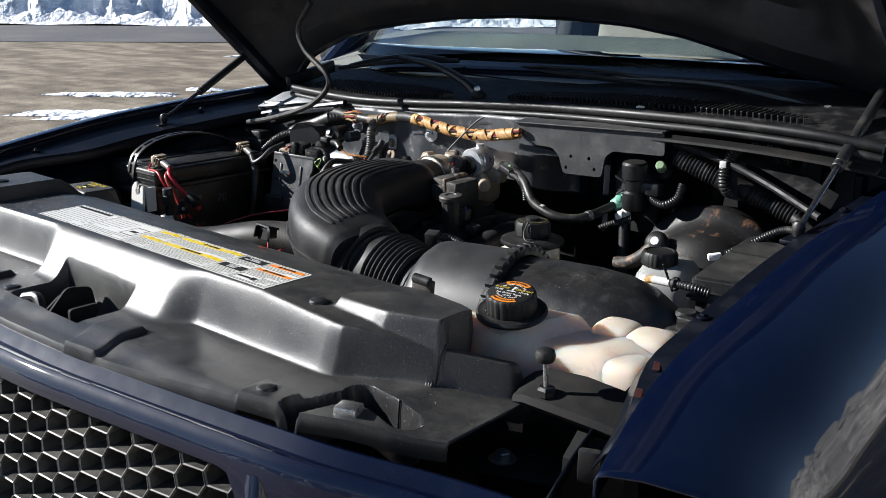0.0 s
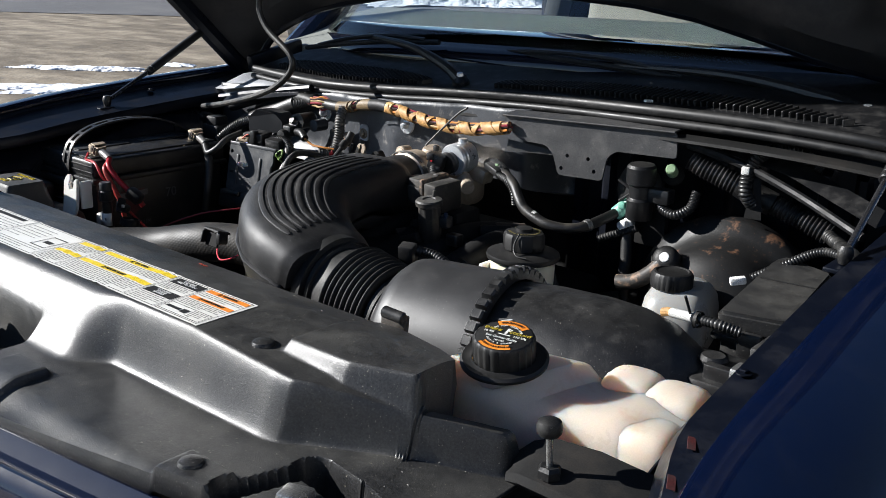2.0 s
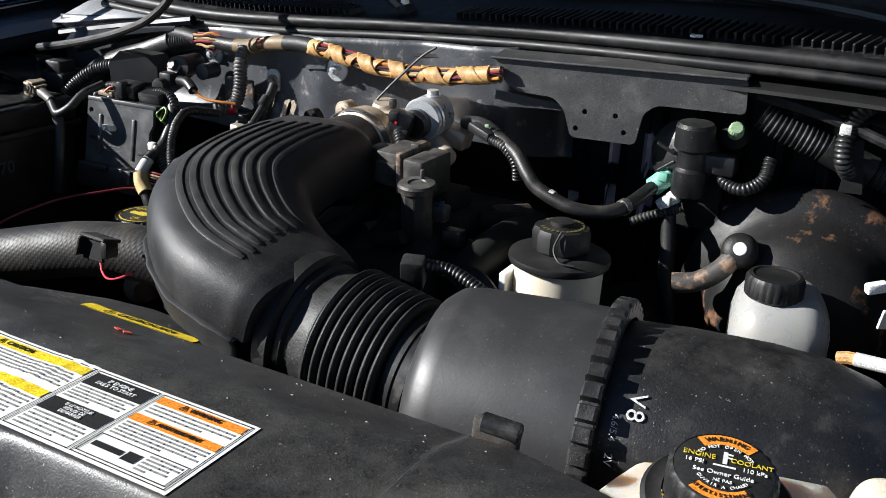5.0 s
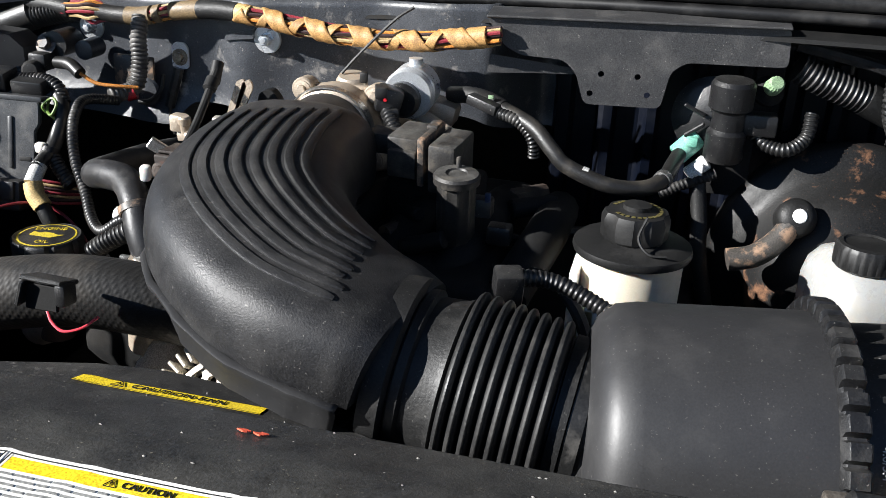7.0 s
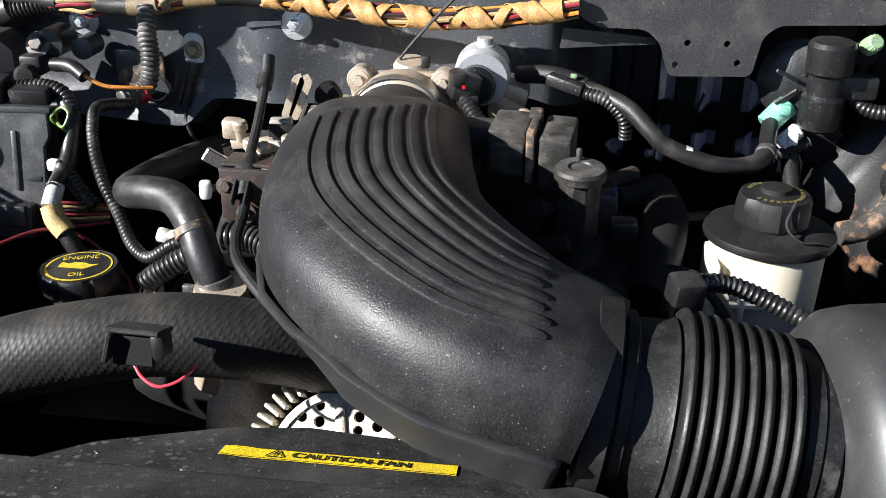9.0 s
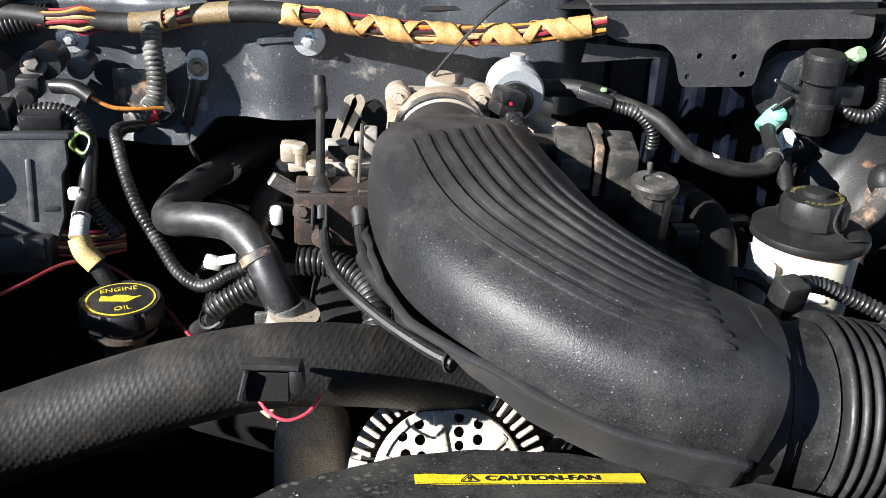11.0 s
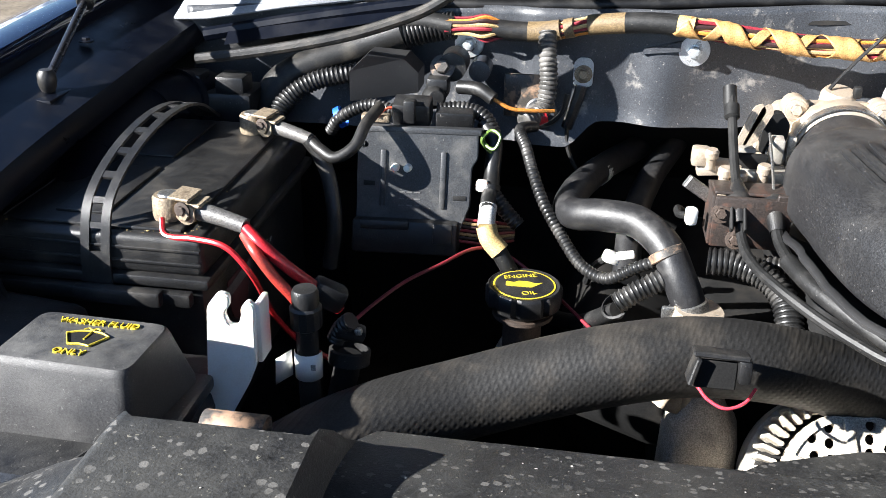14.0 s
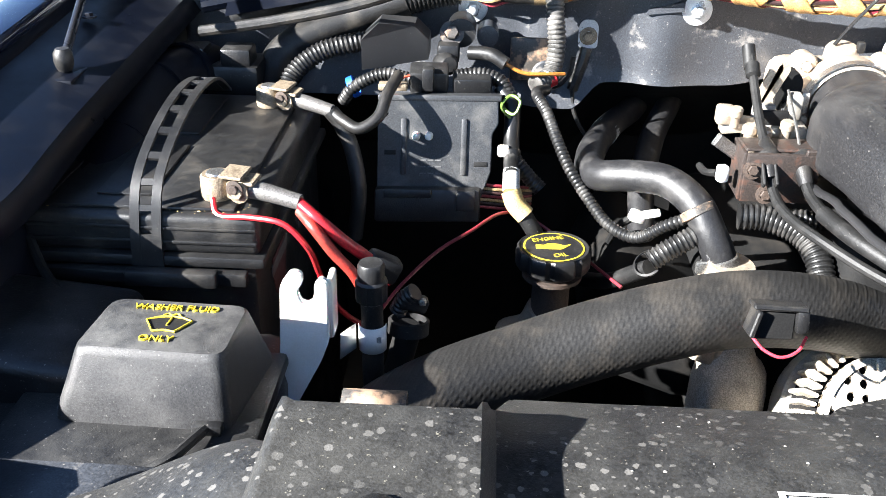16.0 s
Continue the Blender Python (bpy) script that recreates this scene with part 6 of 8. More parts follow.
def clamp(x, y, name_label, cable_dir):
    t = thing("battery_clamp", (x, y, 1.052), name_label, "clamp", "battery clamps")
    turned([(0.0085, 0), (0.0128, 0), (0.0135, 0.003), (0.0130, 0.018), (0.0115, 0.020), (0.0085, 0.020)], (x, y, 1.055), (0, 0, 1), "brass", t, "ring", seg=22)
    turned([(0, 0.0215), (0.0075, 0.021), (0.0088, 0.019)], (x, y, 1.0555), (0, 0, 1), "steel", t, "post_top", seg=18)
    d = Vector(cable_dir).normalized()
    p = Vector((x, y, 1.065))
    part("jaw", join(box(p + d * 0.021, (0.018, 0.020, 0.015), 0.003, 2, (0, 0, math.degrees(math.atan2(d.y, d.x)))), box(p + d * 0.026 + Vector((0, 0, 0.008)), (0.020, 0.018, 0.003), 0.001, 1, (8, 0, math.degrees(math.atan2(d.y, d.x))))), "brass", t)
    bolt(p + d * 0.024 + Vector((d.y, -d.x, 0)) * 0.010, (d.y, -d.x, 0.1), 0.005, "brass", t)
    part("lug", tube([p + d * 0.030, p + d * 0.048 - Vector((0, 0, 0.002)), p + d * 0.072 - Vector((0, 0, 0.006))], lambda f: 0.0078 - 0.0012 * f, 14), "lug", t, "grey lead lug")
    part("pinch_plate", box(p + d * 0.017 + Vector((0, 0, 0.0125)), (0.020, 0.022, 0.0028), 0.0008, 1, (6, 0, math.degrees(math.atan2(d.y, d.x)))), "brass", t)
    bolt(p + d * 0.022 - Vector((d.y, -d.x, 0)) * -0.012 + Vector((0, 0, 0.004)), (d.y, -d.x, 0), 0.0042, "rust", t)
    return p + d * 0.070 - Vector((0, 0, 0.006))


e1 = clamp(-0.579, 1.150, "corroded brass battery clamp with red cables", (1, -0.22, 0))
e2 = clamp(-0.585, 1.376, "corroded brass battery clamp with black cables", (1, -0.35, 0))
rc = thing("battery_cable", (-0.47, 1.13, 0.98), "thick red battery cables hanging from the clamp", "cable")
part("strand", tube([e1, (-0.492, 1.122, 1.050), (-0.472, 1.125, 1.030), (-0.456, 1.134, 1.012), (-0.446, 1.145, 0.996), (-0.44, 1.155, 0.98)], 0.0050, 12), "red", rc)
part("strand", tube([e1 + Vector((0.002, -0.004, -0.006)), (-0.494, 1.115, 1.045), (-0.480, 1.116, 1.024), (-0.466, 1.118, 1.006), (-0.458, 1.122, 0.985), (-0.455, 1.125, 0.96)], 0.0046, 12), "red_faded", rc, "faded red strand")
part("split_boot", box((-0.445, 1.142, 1.000), (0.030, 0.020, 0.022), 0.005, 2, (0, 30, 20)), "battery", rc, "black split boot")
rw = thing("thin_red_wire", (-0.52, 1.12, 0.98), "thin red wire from the battery clamp", "wire")
part("wire", tube([(-0.579, 1.134, 1.060), (-0.572, 1.124, 1.050), (-0.545, 1.118, 1.052), (-0.518, 1.112, 1.050), (-0.500, 1.112, 1.030), (-0.496, 1.13, 1.0), (-0.494, 1.15, 0.97), (-0.484, 1.18, 0.93), (-0.46, 1.2, 0.90)], 0.0025, 8), "red", rw)
bc = thing("ground_cable", (-0.52, 1.35, 0.98), "black battery ground cables", "cable")
part("strand", tube([e2, (-0.505, 1.345, 1.052), (-0.488, 1.338, 1.047), (-0.470, 1.345, 1.058), (-0.463, 1.365, 1.075), (-0.455, 1.395, 1.085)], 0.006, 12), "hose", bc)
part("strand", tube([e2, (-0.508, 1.350, 1.045), (-0.497, 1.345, 1.02), (-0.490, 1.335, 0.98), (-0.495, 1.33, 0.93)], 0.008, 12), "hose", bc)

st = thing("battery_strap", (-0.63, 1.26, 1.0), "arched black plastic battery hold-down strap", "strap")
sp = spline([(-0.630, 1.112, 1.005), (-0.629, 1.114, 1.04), (-0.628, 1.130, 1.077), (-0.626, 1.180, 1.102), (-0.630, 1.26, 1.108), (-0.637, 1.34, 1.094), (-0.645, 1.41, 1.06)], 8)


def strap_piece(name, a, b, k0, k1, drop=0.0):
    """A flat length of the strap, from a to b across it."""
    rows = []
    for k in range(k0, k1 + 1):
        p = sp[k]
        d = (sp[min(k + 1, len(sp) - 1)] - sp[max(0, k - 1)]).normalized()
        nrm = Vector((1, 0, 0)).cross(d).normalized()
        rows.append([p + Vector((a, 0, 0)) - nrm * drop, p + Vector((b, 0, 0)) - nrm * drop, p + Vector((b, 0, 0)) - nrm * (0.0028 + drop), p + Vector((a, 0, 0)) - nrm * (0.0028 + drop)])
    part(name, loft(rows), "battery", st)


SPN = len(sp) - 1
strap_piece("rail", -0.0125, -0.0050, 0, SPN), strap_piece("rail", 0.0050, 0.0125, 0, SPN)
strap_piece("web", -0.0050, 0.0050, 0, 7, 0.0004), strap_piece("web", -0.0050, 0.0050, 40, SPN, 0.0004)
for k in range(11, 40, 4):
    strap_piece("web", -0.0050, 0.0050, k, k + 1, 0.0004)
part("buckle", box((-0.610, 1.106, 1.002), (0.075, 0.012, 0.014), 0.003), "battery", st)
part("bar", box((-0.635, 1.098, 0.965), (0.10, 0.010, 0.012), 0.002, 2, (0, -6, 0)), "plastic", st)

bg = [(grnd.uniform(-0.728, -0.545), 1.12 + 0.29 * grnd.random() ** 1.4, 1.0515) for _ in range(90)] + [(-0.575 + grnd.gauss(0, 0.022), 1.142 + grnd.gauss(0, 0.018), 1.0515) for _ in range(70)] + [(-0.60 + grnd.gauss(0, 0.03), 1.128 + grnd.gauss(0, 0.008), 1.0515) for _ in range(50)]
grit("battery_grit", [p for p in bg if 1.122 < p[1] < 1.41 and -0.726 < p[0] < -0.545], 2, 0.0016, "tan_tape", "dry tan crumbs lying on the battery lid")

# washer reservoir with its moulded filler cover
wz = thing("washer_reservoir", (-0.62, 0.97, 0.80), "black plastic washer fluid reservoir", "reservoir")
part("tank", box((-0.64, 0.985, 0.90), (0.27, 0.20, 0.15), 0.02, 3), "plastic", wz)
part("ledge", box((-0.588, 0.966, 0.979), (0.172, 0.135, 0.012), 0.004), "plastic", wz, "gritty plastic ledge")
part("shoulder", box((-0.69, 1.03, 0.985), (0.13, 0.12, 0.05), 0.012, 3, (0, 6, 0)), "plastic", wz)
wl = thing("washer_cover", (-0.575, 0.97, 0.985), "grey-black washer filler cover with yellow print", "cover")
lo = [(-0.641, 0.941), (-0.522, 0.937), (-0.510, 1.027), (-0.633, 1.027)]
hi = [(-0.626, 0.955), (-0.526, 0.950), (-0.522, 1.016), (-0.621, 1.019)]
r0 = [Vector((x, y, 0)) for x, y in rounded(lo, 0.010, 4)]
r1 = [Vector((x, y, 0)) for x, y in rounded(hi, 0.010, 4)]
rows = [[p + Vector((0, 0, 0.983)) for p in r0]]
for f, z in ((0.05, 0.990), (0.5, 1.009), (0.93, 1.0285), (1.03, 1.0322), (1.18, 1.0340)):
    rows.append([a.lerp(b, f) + Vector((0, 0, z)) for a, b in zip(r0, r1)])
part("shell", loft(rows), "washer", wl)
M_w = Matrix.Translation((-0.572, 0.987, 1.0342)) @ Matrix.Rotation(radians(-1), 4, "Z")
text("lettering", "WASHER FLUID", M_w @ Matrix.Translation((0, 0.0195, 0)), 0.0086, "yellow", wl, depth=0.0012)
text("lettering", "ONLY", M_w @ Matrix.Translation((-0.002, -0.0195, 0)), 0.0086, "yellow", wl, depth=0.0012)
wp = [(-0.0075, -0.0105), (0, -0.0090), (0.0075, -0.0105), (0.0155, 0.003), (0.008, 0.0070), (0, 0.0082), (-0.008, 0.0070), (-0.0155, 0.003)]
part("symbol_field", plate(wp, 0.0004, M_w), "ink", wl, "dark symbol field", 0)
part("symbol", tube([M_w @ Vector((x, y, 0.0008)) for x, y in wp + wp[:2]], 0.0008, 6, smooth_line=False), "yellow", wl)
part("symbol", join(tube([M_w @ Vector((x, y, 0.0008)) for x, y in ((0, -0.003), (0.001, 0.0095))], 0.0007, 6, smooth_line=False), tube([M_w @ Vector((x, y, 0.0008)) for x, y in ((-0.006, 0.0095), (-0.003, 0.0115), (0, 0.0095), (0.003, 0.0115), (0.006, 0.0095))], 0.0006, 6)), "yellow", wl)
part("hinge_tab", box((-0.535, 0.934, 0.990), (0.020, 0.008, 0.008), 0.002), "plastic", wl)
part("tether", tube([(-0.536, 0.931, 0.991), (-0.541, 0.915, 0.993), (-0.548, 0.902, 0.992), (-0.562, 0.893, 0.988), (-0.580, 0.889, 0.982)], 0.0035, 8), "rubber", wl)

wb = thing("white_bracket", (-0.49, 1.05, 0.88), "white plastic bracket with a hook-shaped notch", "bracket")
wo = rounded([(-0.508, 1.035), (-0.500, 1.046), (-0.492, 1.044), (-0.4915, 1.036), (-0.496, 1.030), (-0.493, 1.021), (-0.486, 1.020), (-0.4835, 1.028), (-0.484, 1.034), (-0.479, 1.040), (-0.474, 1.036), (-0.474, 0.988), (-0.480, 0.972), (-0.515, 0.905), (-0.535, 0.88), (-0.535, 0.935), (-0.510, 0.975)], 0.004)
part("plate", plate(wo, 0.006, Matrix(((1, 0, 0, 0), (0.15, 0.10, -1, 1.05 + 0.49 * 0.15 - 0.102), (0, 1, 0, 0), (0, 0, 0, 1))), 0.001), "white_plastic", wb)
part("flank", box((-0.474, 1.064, 1.010), (0.005, 0.022, 0.050), 0.002), "white_plastic", wb)

fr = thing("fuse_holder", (-0.447, 1.087, 0.88), "black inline fuse holder with a white paper tag", "fuse holder")
turned([(0, 0), (0.0088, 0), (0.0088, 0.118), (0, 0.118)], (-0.447, 1.09, 0.885), (0, -0.03, 1), "battery", fr, "tube", seg=20)
turned([(0.0098, 0.115), (0.0122, 0.117), (0.0122, 0.133), (0.0105, 0.135), (0.0105, 0.146), (0.009, 0.149), (0, 0.149)], (-0.447, 1.09, 0.885), (0, -0.03, 1), "battery", fr, "cap", seg=40, wave=lambda a, k: 1 + (0.03 if (a * 14 / (2 * math.pi)) % 1 < 0.5 else -0.02) * (0 < k < 3))
rows = [[(-0.447 + 0.0112 * math.cos(a), 1.0880 + 0.0112 * math.sin(a), z) for a in [radians(190 + 17 * k) for k in range(11)]] for z in (0.956, 0.979)]
solidify(part("tag", join(sheet(rows), sheet([[(-0.460, 1.086, 0.956), (-0.472, 1.078, 0.950)], [(-0.460, 1.086, 0.979), (-0.471, 1.079, 0.973)]])), "paper", fr, "white paper tag"), 0.0005)
part("tag_line", box((-0.441, 1.0782, 0.969), (0.004, 0.001, 0.005), 0), "grey_ink", fr)
vh = thing("vacuum_clamp", (-0.425, 1.10, 0.90), "black hose joint with a wire clamp", "clamp")
part("hose", tube([(-0.44, 1.13, 0.87), (-0.432, 1.118, 0.91), (-0.424, 1.113, 0.945), (-0.420, 1.112, 0.962)], 0.011, 14), "dark", vh)
turned([(0.0145, 0), (0.017, 0.001), (0.017, 0.012), (0.0145, 0.013)], (-0.421, 1.112, 0.955), (0.05, 0.2, 1), "rubber", vh, "band")
part("connector", join(box((-0.416, 1.100, 0.992), (0.024, 0.014, 0.012), 0.003, 2, (0, 20, 15)), corrugated([(-0.428, 1.100, 0.984), (-0.422, 1.098, 0.996), (-0.414, 1.096, 1.004)], 0.0075, 0.004)), "loom", vh)
part("nut", box((-0.408, 1.094, 0.996), (0.006, 0.006, 0.006), 0.002), "steel", vh)
cu = thing("bracket_clamp", (-0.405, 0.845, 1.04), "curled steel bracket with rust behind the cover", "bracket")
rows = [[(x, 0.858 + 0.010 * math.cos(a), 1.070 + 0.009 * math.sin(a)) for a in [radians(-40 + 22 * k) for k in range(11)]] for x in (-0.434, -0.400)]
solidify(part("curl", sheet(rows), "pipe", cu, "worn black steel curl"), 0.0015)
part("foot", box((-0.417, 0.862, 1.056), (0.036, 0.006, 0.020), 0.001, 1, (20, 0, 0)), "pipe", cu)

# ---- control module and its wiring ----
ec = thing("control_module", (-0.41, 1.39, 0.93), "grey steel control module with pressed ribs and slots", "control module")
em_ = Matrix(((1, 0, 0, -0.412), (0.07, 0.18, -0.98, 1.384), (0, 0.98, 0.18, 1.018), (0, 0, 0, 1)))
eo = rounded([(-0.063, 0.044), (0.060, 0.044), (0.061, 0.020), (0.055, 0.010), (0.055, -0.030), (0.045, -0.060), (-0.063, -0.060)], 0.003)
part("case", plate(eo, 0.006, em_, 0.001, [(-0.055, 0.030, 0.003)]), "module", ec)
part("body", xf(box((-0.005, -0.01, -0.02), (0.11, 0.09, 0.036), 0.004), em_), "dark", ec)
for x in (-0.036, 0.026):
    part("rib", xf(box((x, -0.004, 0.0065), (0.006, 0.060, 0.004), 0.0018), em_), "module", ec)
part("slot", xf(box((0.044, -0.022, 0.0062), (0.014, 0.005, 0.0012), 0.001), em_), "ink", ec)
part("slot", xf(box((-0.050, -0.010, 0.0062), (0.012, 0.005, 0.0012), 0.001), em_), "ink", ec)
for x in (-0.023, -0.010):
    part("stud", xf(lathe([(0, 0.012), (0.003, 0.0115), (0.0042, 0.009), (0.0042, 0)], (x, 0.008, 0.004), (0, 0, 1), 12), em_), "white_plastic", ec)
part("stamp", xf(join(*[box((-0.008 + 0.008 * (k % 3) - 0.008, -0.018 - 0.007 * (k // 3), 0.0063), (0.006, 0.0012, 0.0006), 0) for k in range(9)]), em_), "mark_grey", ec)
part("plug", xf(join(box((-0.010, -0.064, 0.004), (0.11, 0.036, 0.03), 0.004), box((-0.03, -0.05, 0.021), (0.05, 0.010, 0.006), 0.002), box((0.03, -0.058, 0.020), (0.02, 0.022, 0.006), 0.002)), em_), "battery", ec)
for k in range(7):
    part("wire", tube([em_ @ Vector((0.045, -0.045 - 0.004 * k, 0.0)), em_ @ Vector((0.075, -0.048 - 0.004 * k, -0.004)), em_ @ Vector((0.10, -0.055 - 0.003 * k, -0.03))], 0.0017, 6), ("wire_red", "wire_pale", "wire_dark")[k % 3], ec)
part("top_edge", xf(box((0.0, 0.0465, -0.004), (0.126, 0.006, 0.02), 0.001), em_), "module", ec, "dirty grey board edge")
tc_ = thing("module_plugs", (-0.41, 1.42, 1.06), "row of black wiring plugs over the module", "plug")
part("plug", box((-0.425, 1.418, 1.076), (0.040, 0.03, 0.024), 0.003, 2, (8, 0, 3)), "plastic", tc_)
part("plug", box((-0.380, 1.420, 1.072), (0.040, 0.026, 0.018), 0.003, 2, (8, 0, 3)), "plastic", tc_)
part("key", box((-0.425, 1.402, 1.080), (0.012, 0.014, 0.024), 0.002), "plastic", tc_)
part("fuse", box((-0.462, 1.408, 1.069), (0.030, 0.012, 0.008), 0.002), "brass", tc_)
part("lead", corrugated([(-0.40, 1.425, 1.076), (-0.372, 1.428, 1.078), (-0.350, 1.425, 1.072), (-0.338, 1.418, 1.055)], 0.008, 0.0045), "loom", tc_)
part("lead", corrugated([(-0.445, 1.425, 1.072), (-0.475, 1.43, 1.075), (-0.505, 1.43, 1.060), (-0.52, 1.44, 1.04)], 0.007, 0.0045), "loom", tc_)
part("blue_clip", lathe([(0.010, 0), (0.012, 0.001), (0.012, 0.008), (0.010, 0.009)], (-0.512, 1.438, 1.055), (1, 0.1, 0.5), 16), "blue", tc_)
part("yellow_wire", tube([(-0.352, 1.41, 1.062), (-0.345, 1.395, 1.052), (-0.335, 1.388, 1.050), (-0.33, 1.392, 1.062), (-0.34, 1.398, 1.066), (-0.349, 1.392, 1.056), (-0.338, 1.40, 1.04)], 0.0017, 6), "wire_green", tc_)
part("red_wire", tube([(-0.46, 1.40, 1.072), (-0.45, 1.405, 1.080), (-0.438, 1.41, 1.080)], 0.0016, 6), "orange_red", tc_)

rl = thing("relay_plate", (-0.44, 1.47, 1.07), "black relay housing with a rusty stud on the firewall", "relay")
part("housing", loft([[(-0.50, 1.45, 1.072), (-0.50, 1.45, 1.105), (-0.482, 1.455, 1.122), (-0.445, 1.472, 1.116), (-0.430, 1.478, 1.100), (-0.430, 1.478, 1.078)],
                      [(-0.50, 1.49, 1.072), (-0.50, 1.49, 1.105), (-0.482, 1.495, 1.122), (-0.445, 1.512, 1.116), (-0.430, 1.518, 1.100), (-0.430, 1.518, 1.078)]]), "canister", rl)
part("solenoid", lathe([(0, 0), (0.014, 0), (0.016, 0.004), (0.016, 0.04), (0, 0.042)], (-0.395, 1.53, 1.105), (0, -1, 0), 20), "plastic", rl)
part("solenoid", lathe([(0, 0), (0.012, 0), (0.012, 0.03), (0, 0.032)], (-0.366, 1.535, 1.098), (0, -1, 0), 20), "firewall", rl)
bolt((-0.405, 1.489, 1.105), (0, -0.9, 0.4), 0.008, "pipe", rl, "stud", "rusty stud")
part("nut_block", box((-0.408, 1.482, 1.086), (0.024, 0.026, 0.022), 0.004), "plastic", rl)
part("boot", lathe([(0, 0.02), (0.008, 0.019), (0.012, 0.012), (0.013, 0.0), (0.011, -0.01)], (-0.412, 1.470, 1.076), (0.3, -0.8, 0.2), 16), "rubber", rl)
part("lead", tube([(-0.385, 1.478, 1.087), (-0.362, 1.470, 1.088), (-0.345, 1.463, 1.080)], 0.0075, 12), "loom", rl)
part("orange_wire", tube([(-0.345, 1.463, 1.080), (-0.325, 1.465, 1.070), (-0.30, 1.47, 1.068), (-0.28, 1.48, 1.066)], 0.0022, 8), "wire_orange", rl)
part("red_band", tube([(-0.300, 1.486, 1.054), (-0.290, 1.490, 1.058)], 0.0088, 12, smooth_line=False), "red", rl)
part("plate", box((-0.312, 1.527, 1.068), (0.055, 0.006, 0.05), 0.006), "pipe", rl, "stained steel plate")
part("grommet", lathe([(0, 0.004), (0.016, 0.003), (0.019, 0)], (-0.297, 1.525, 1.050), (0, -1, 0), 22), "firewall", rl)

dr = thing("engine_loom", (-0.27, 1.35, 0.97), "corrugated loom dropping from the firewall harness", "harness")
part("upper", corrugated([(-0.294, 1.520, 1.142), (-0.292, 1.508, 1.120), (-0.289, 1.502, 1.090), (-0.294, 1.494, 1.062), (-0.312, 1.470, 1.055)], 0.0105, 0.005, 14), "loom_dusty", dr, "grey dusty upper length")
part("lower", corrugated([(-0.300, 1.465, 1.052), (-0.312, 1.420, 1.062), (-0.303, 1.385, 1.055), (-0.293, 1.362, 1.036), (-0.280, 1.345, 1.012), (-0.262, 1.330, 0.988), (-0.240, 1.305, 0.968), (-0.215, 1.285, 0.965), (-0.190, 1.278, 0.982), (-0.165, 1.275, 0.995)], 0.0062, 0.0045, 12), "loom", dr)
part("arch", tube([(-0.268, 1.518, 1.075), (-0.272, 1.515, 1.055), (-0.285, 1.512, 1.042), (-0.30, 1.512, 1.040)], 0.003, 8), "rubber", dr)
tp = thing("taped_loom", (-0.335, 1.36, 0.96), "taped wiring loom with grey and tan wraps", "harness")
part("upper", tube([(-0.350, 1.425, 1.066), (-0.338, 1.412, 1.050), (-0.337, 1.395, 1.022), (-0.3365, 1.380, 1.008)], 0.0085, 12), "loom", tp)
part("middle", tube([(-0.3365, 1.380, 1.010), (-0.337, 1.365, 1.003), (-0.336, 1.352, 0.998)], 0.0078, 12), "loom", tp)
part("grey_wrap", tube([(-0.336, 1.358, 1.0), (-0.336, 1.347, 0.990), (-0.336, 1.341, 0.984)], 0.0088, 12), "tape", tp, "silver-grey tape wrap")
part("tan_wrap", tube([(-0.336, 1.343, 0.984), (-0.331, 1.338, 0.972), (-0.320, 1.334, 0.961)], 0.0105, 12), "tan_tape", tp, "frayed tan tape wrap")
part("tail", tube([(-0.322, 1.335, 0.962), (-0.308, 1.332, 0.940), (-0.290, 1.345, 0.905), (-0.265, 1.340, 0.890), (-0.235, 1.305, 0.905), (-0.203, 1.262, 0.945)], 0.0085, 12), "rubber", tp)
part("side_branch", corrugated([(-0.340, 1.385, 1.012), (-0.330, 1.378, 1.0), (-0.318, 1.372, 0.988), (-0.305, 1.368, 0.976)], 0.0085, 0.0045), "loom", tp)
part("tie", box((-0.345, 1.376, 1.014), (0.012, 0.010, 0.012), 0.003), "white_plastic", tp)
part("tie_band", lathe([(0.0088, -0.003), (0.0105, -0.003), (0.0105, 0.003), (0.0088, 0.003)], (-0.337, 1.380, 1.010), (0, 0.5, 0.8), 16), "rubber", tp)

# hoses at the left rear of the bay
lh = thing("corner_harness", (-0.58, 1.5, 1.04), "thick taped harness and corrugated conduit in the corner", "harness")
part("thick", tube([(-0.46, 1.548, 1.128), (-0.512, 1.545, 1.108), (-0.560, 1.535, 1.090), (-0.598, 1.520, 1.070), (-0.610, 1.50, 1.045), (-0.605, 1.47, 1.02)], 0.019, 16), "hose", lh)
part("conduit", corrugated([(-0.475, 1.485, 1.098), (-0.515, 1.475, 1.094), (-0.550, 1.468, 1.084), (-0.575, 1.455, 1.065), (-0.585, 1.435, 1.045)], 0.011, 0.005, 14), "loom", lh)
part("straight", corrugated([(-0.47, 1.545, 1.123), (-0.43, 1.547, 1.133), (-0.40, 1.547, 1.139)], 0.016, 0.005, 14), "loom", lh)
fb2 = thing("corner_fuse_block", (-0.66, 1.47, 1.02), "black fuse block in the dark corner", "fuse block")
part("block", box((-0.665, 1.485, 1.045), (0.10, 0.06, 0.05), 0.006), "plastic", fb2)
for x in (-0.69, -0.64):
    part("relay", box((x, 1.475, 1.075), (0.034, 0.034, 0.026), 0.004), "plastic", fb2)
dc = thing("air_duct", (-0.72, 1.40, 1.0), "black plastic duct beside the fender", "duct")
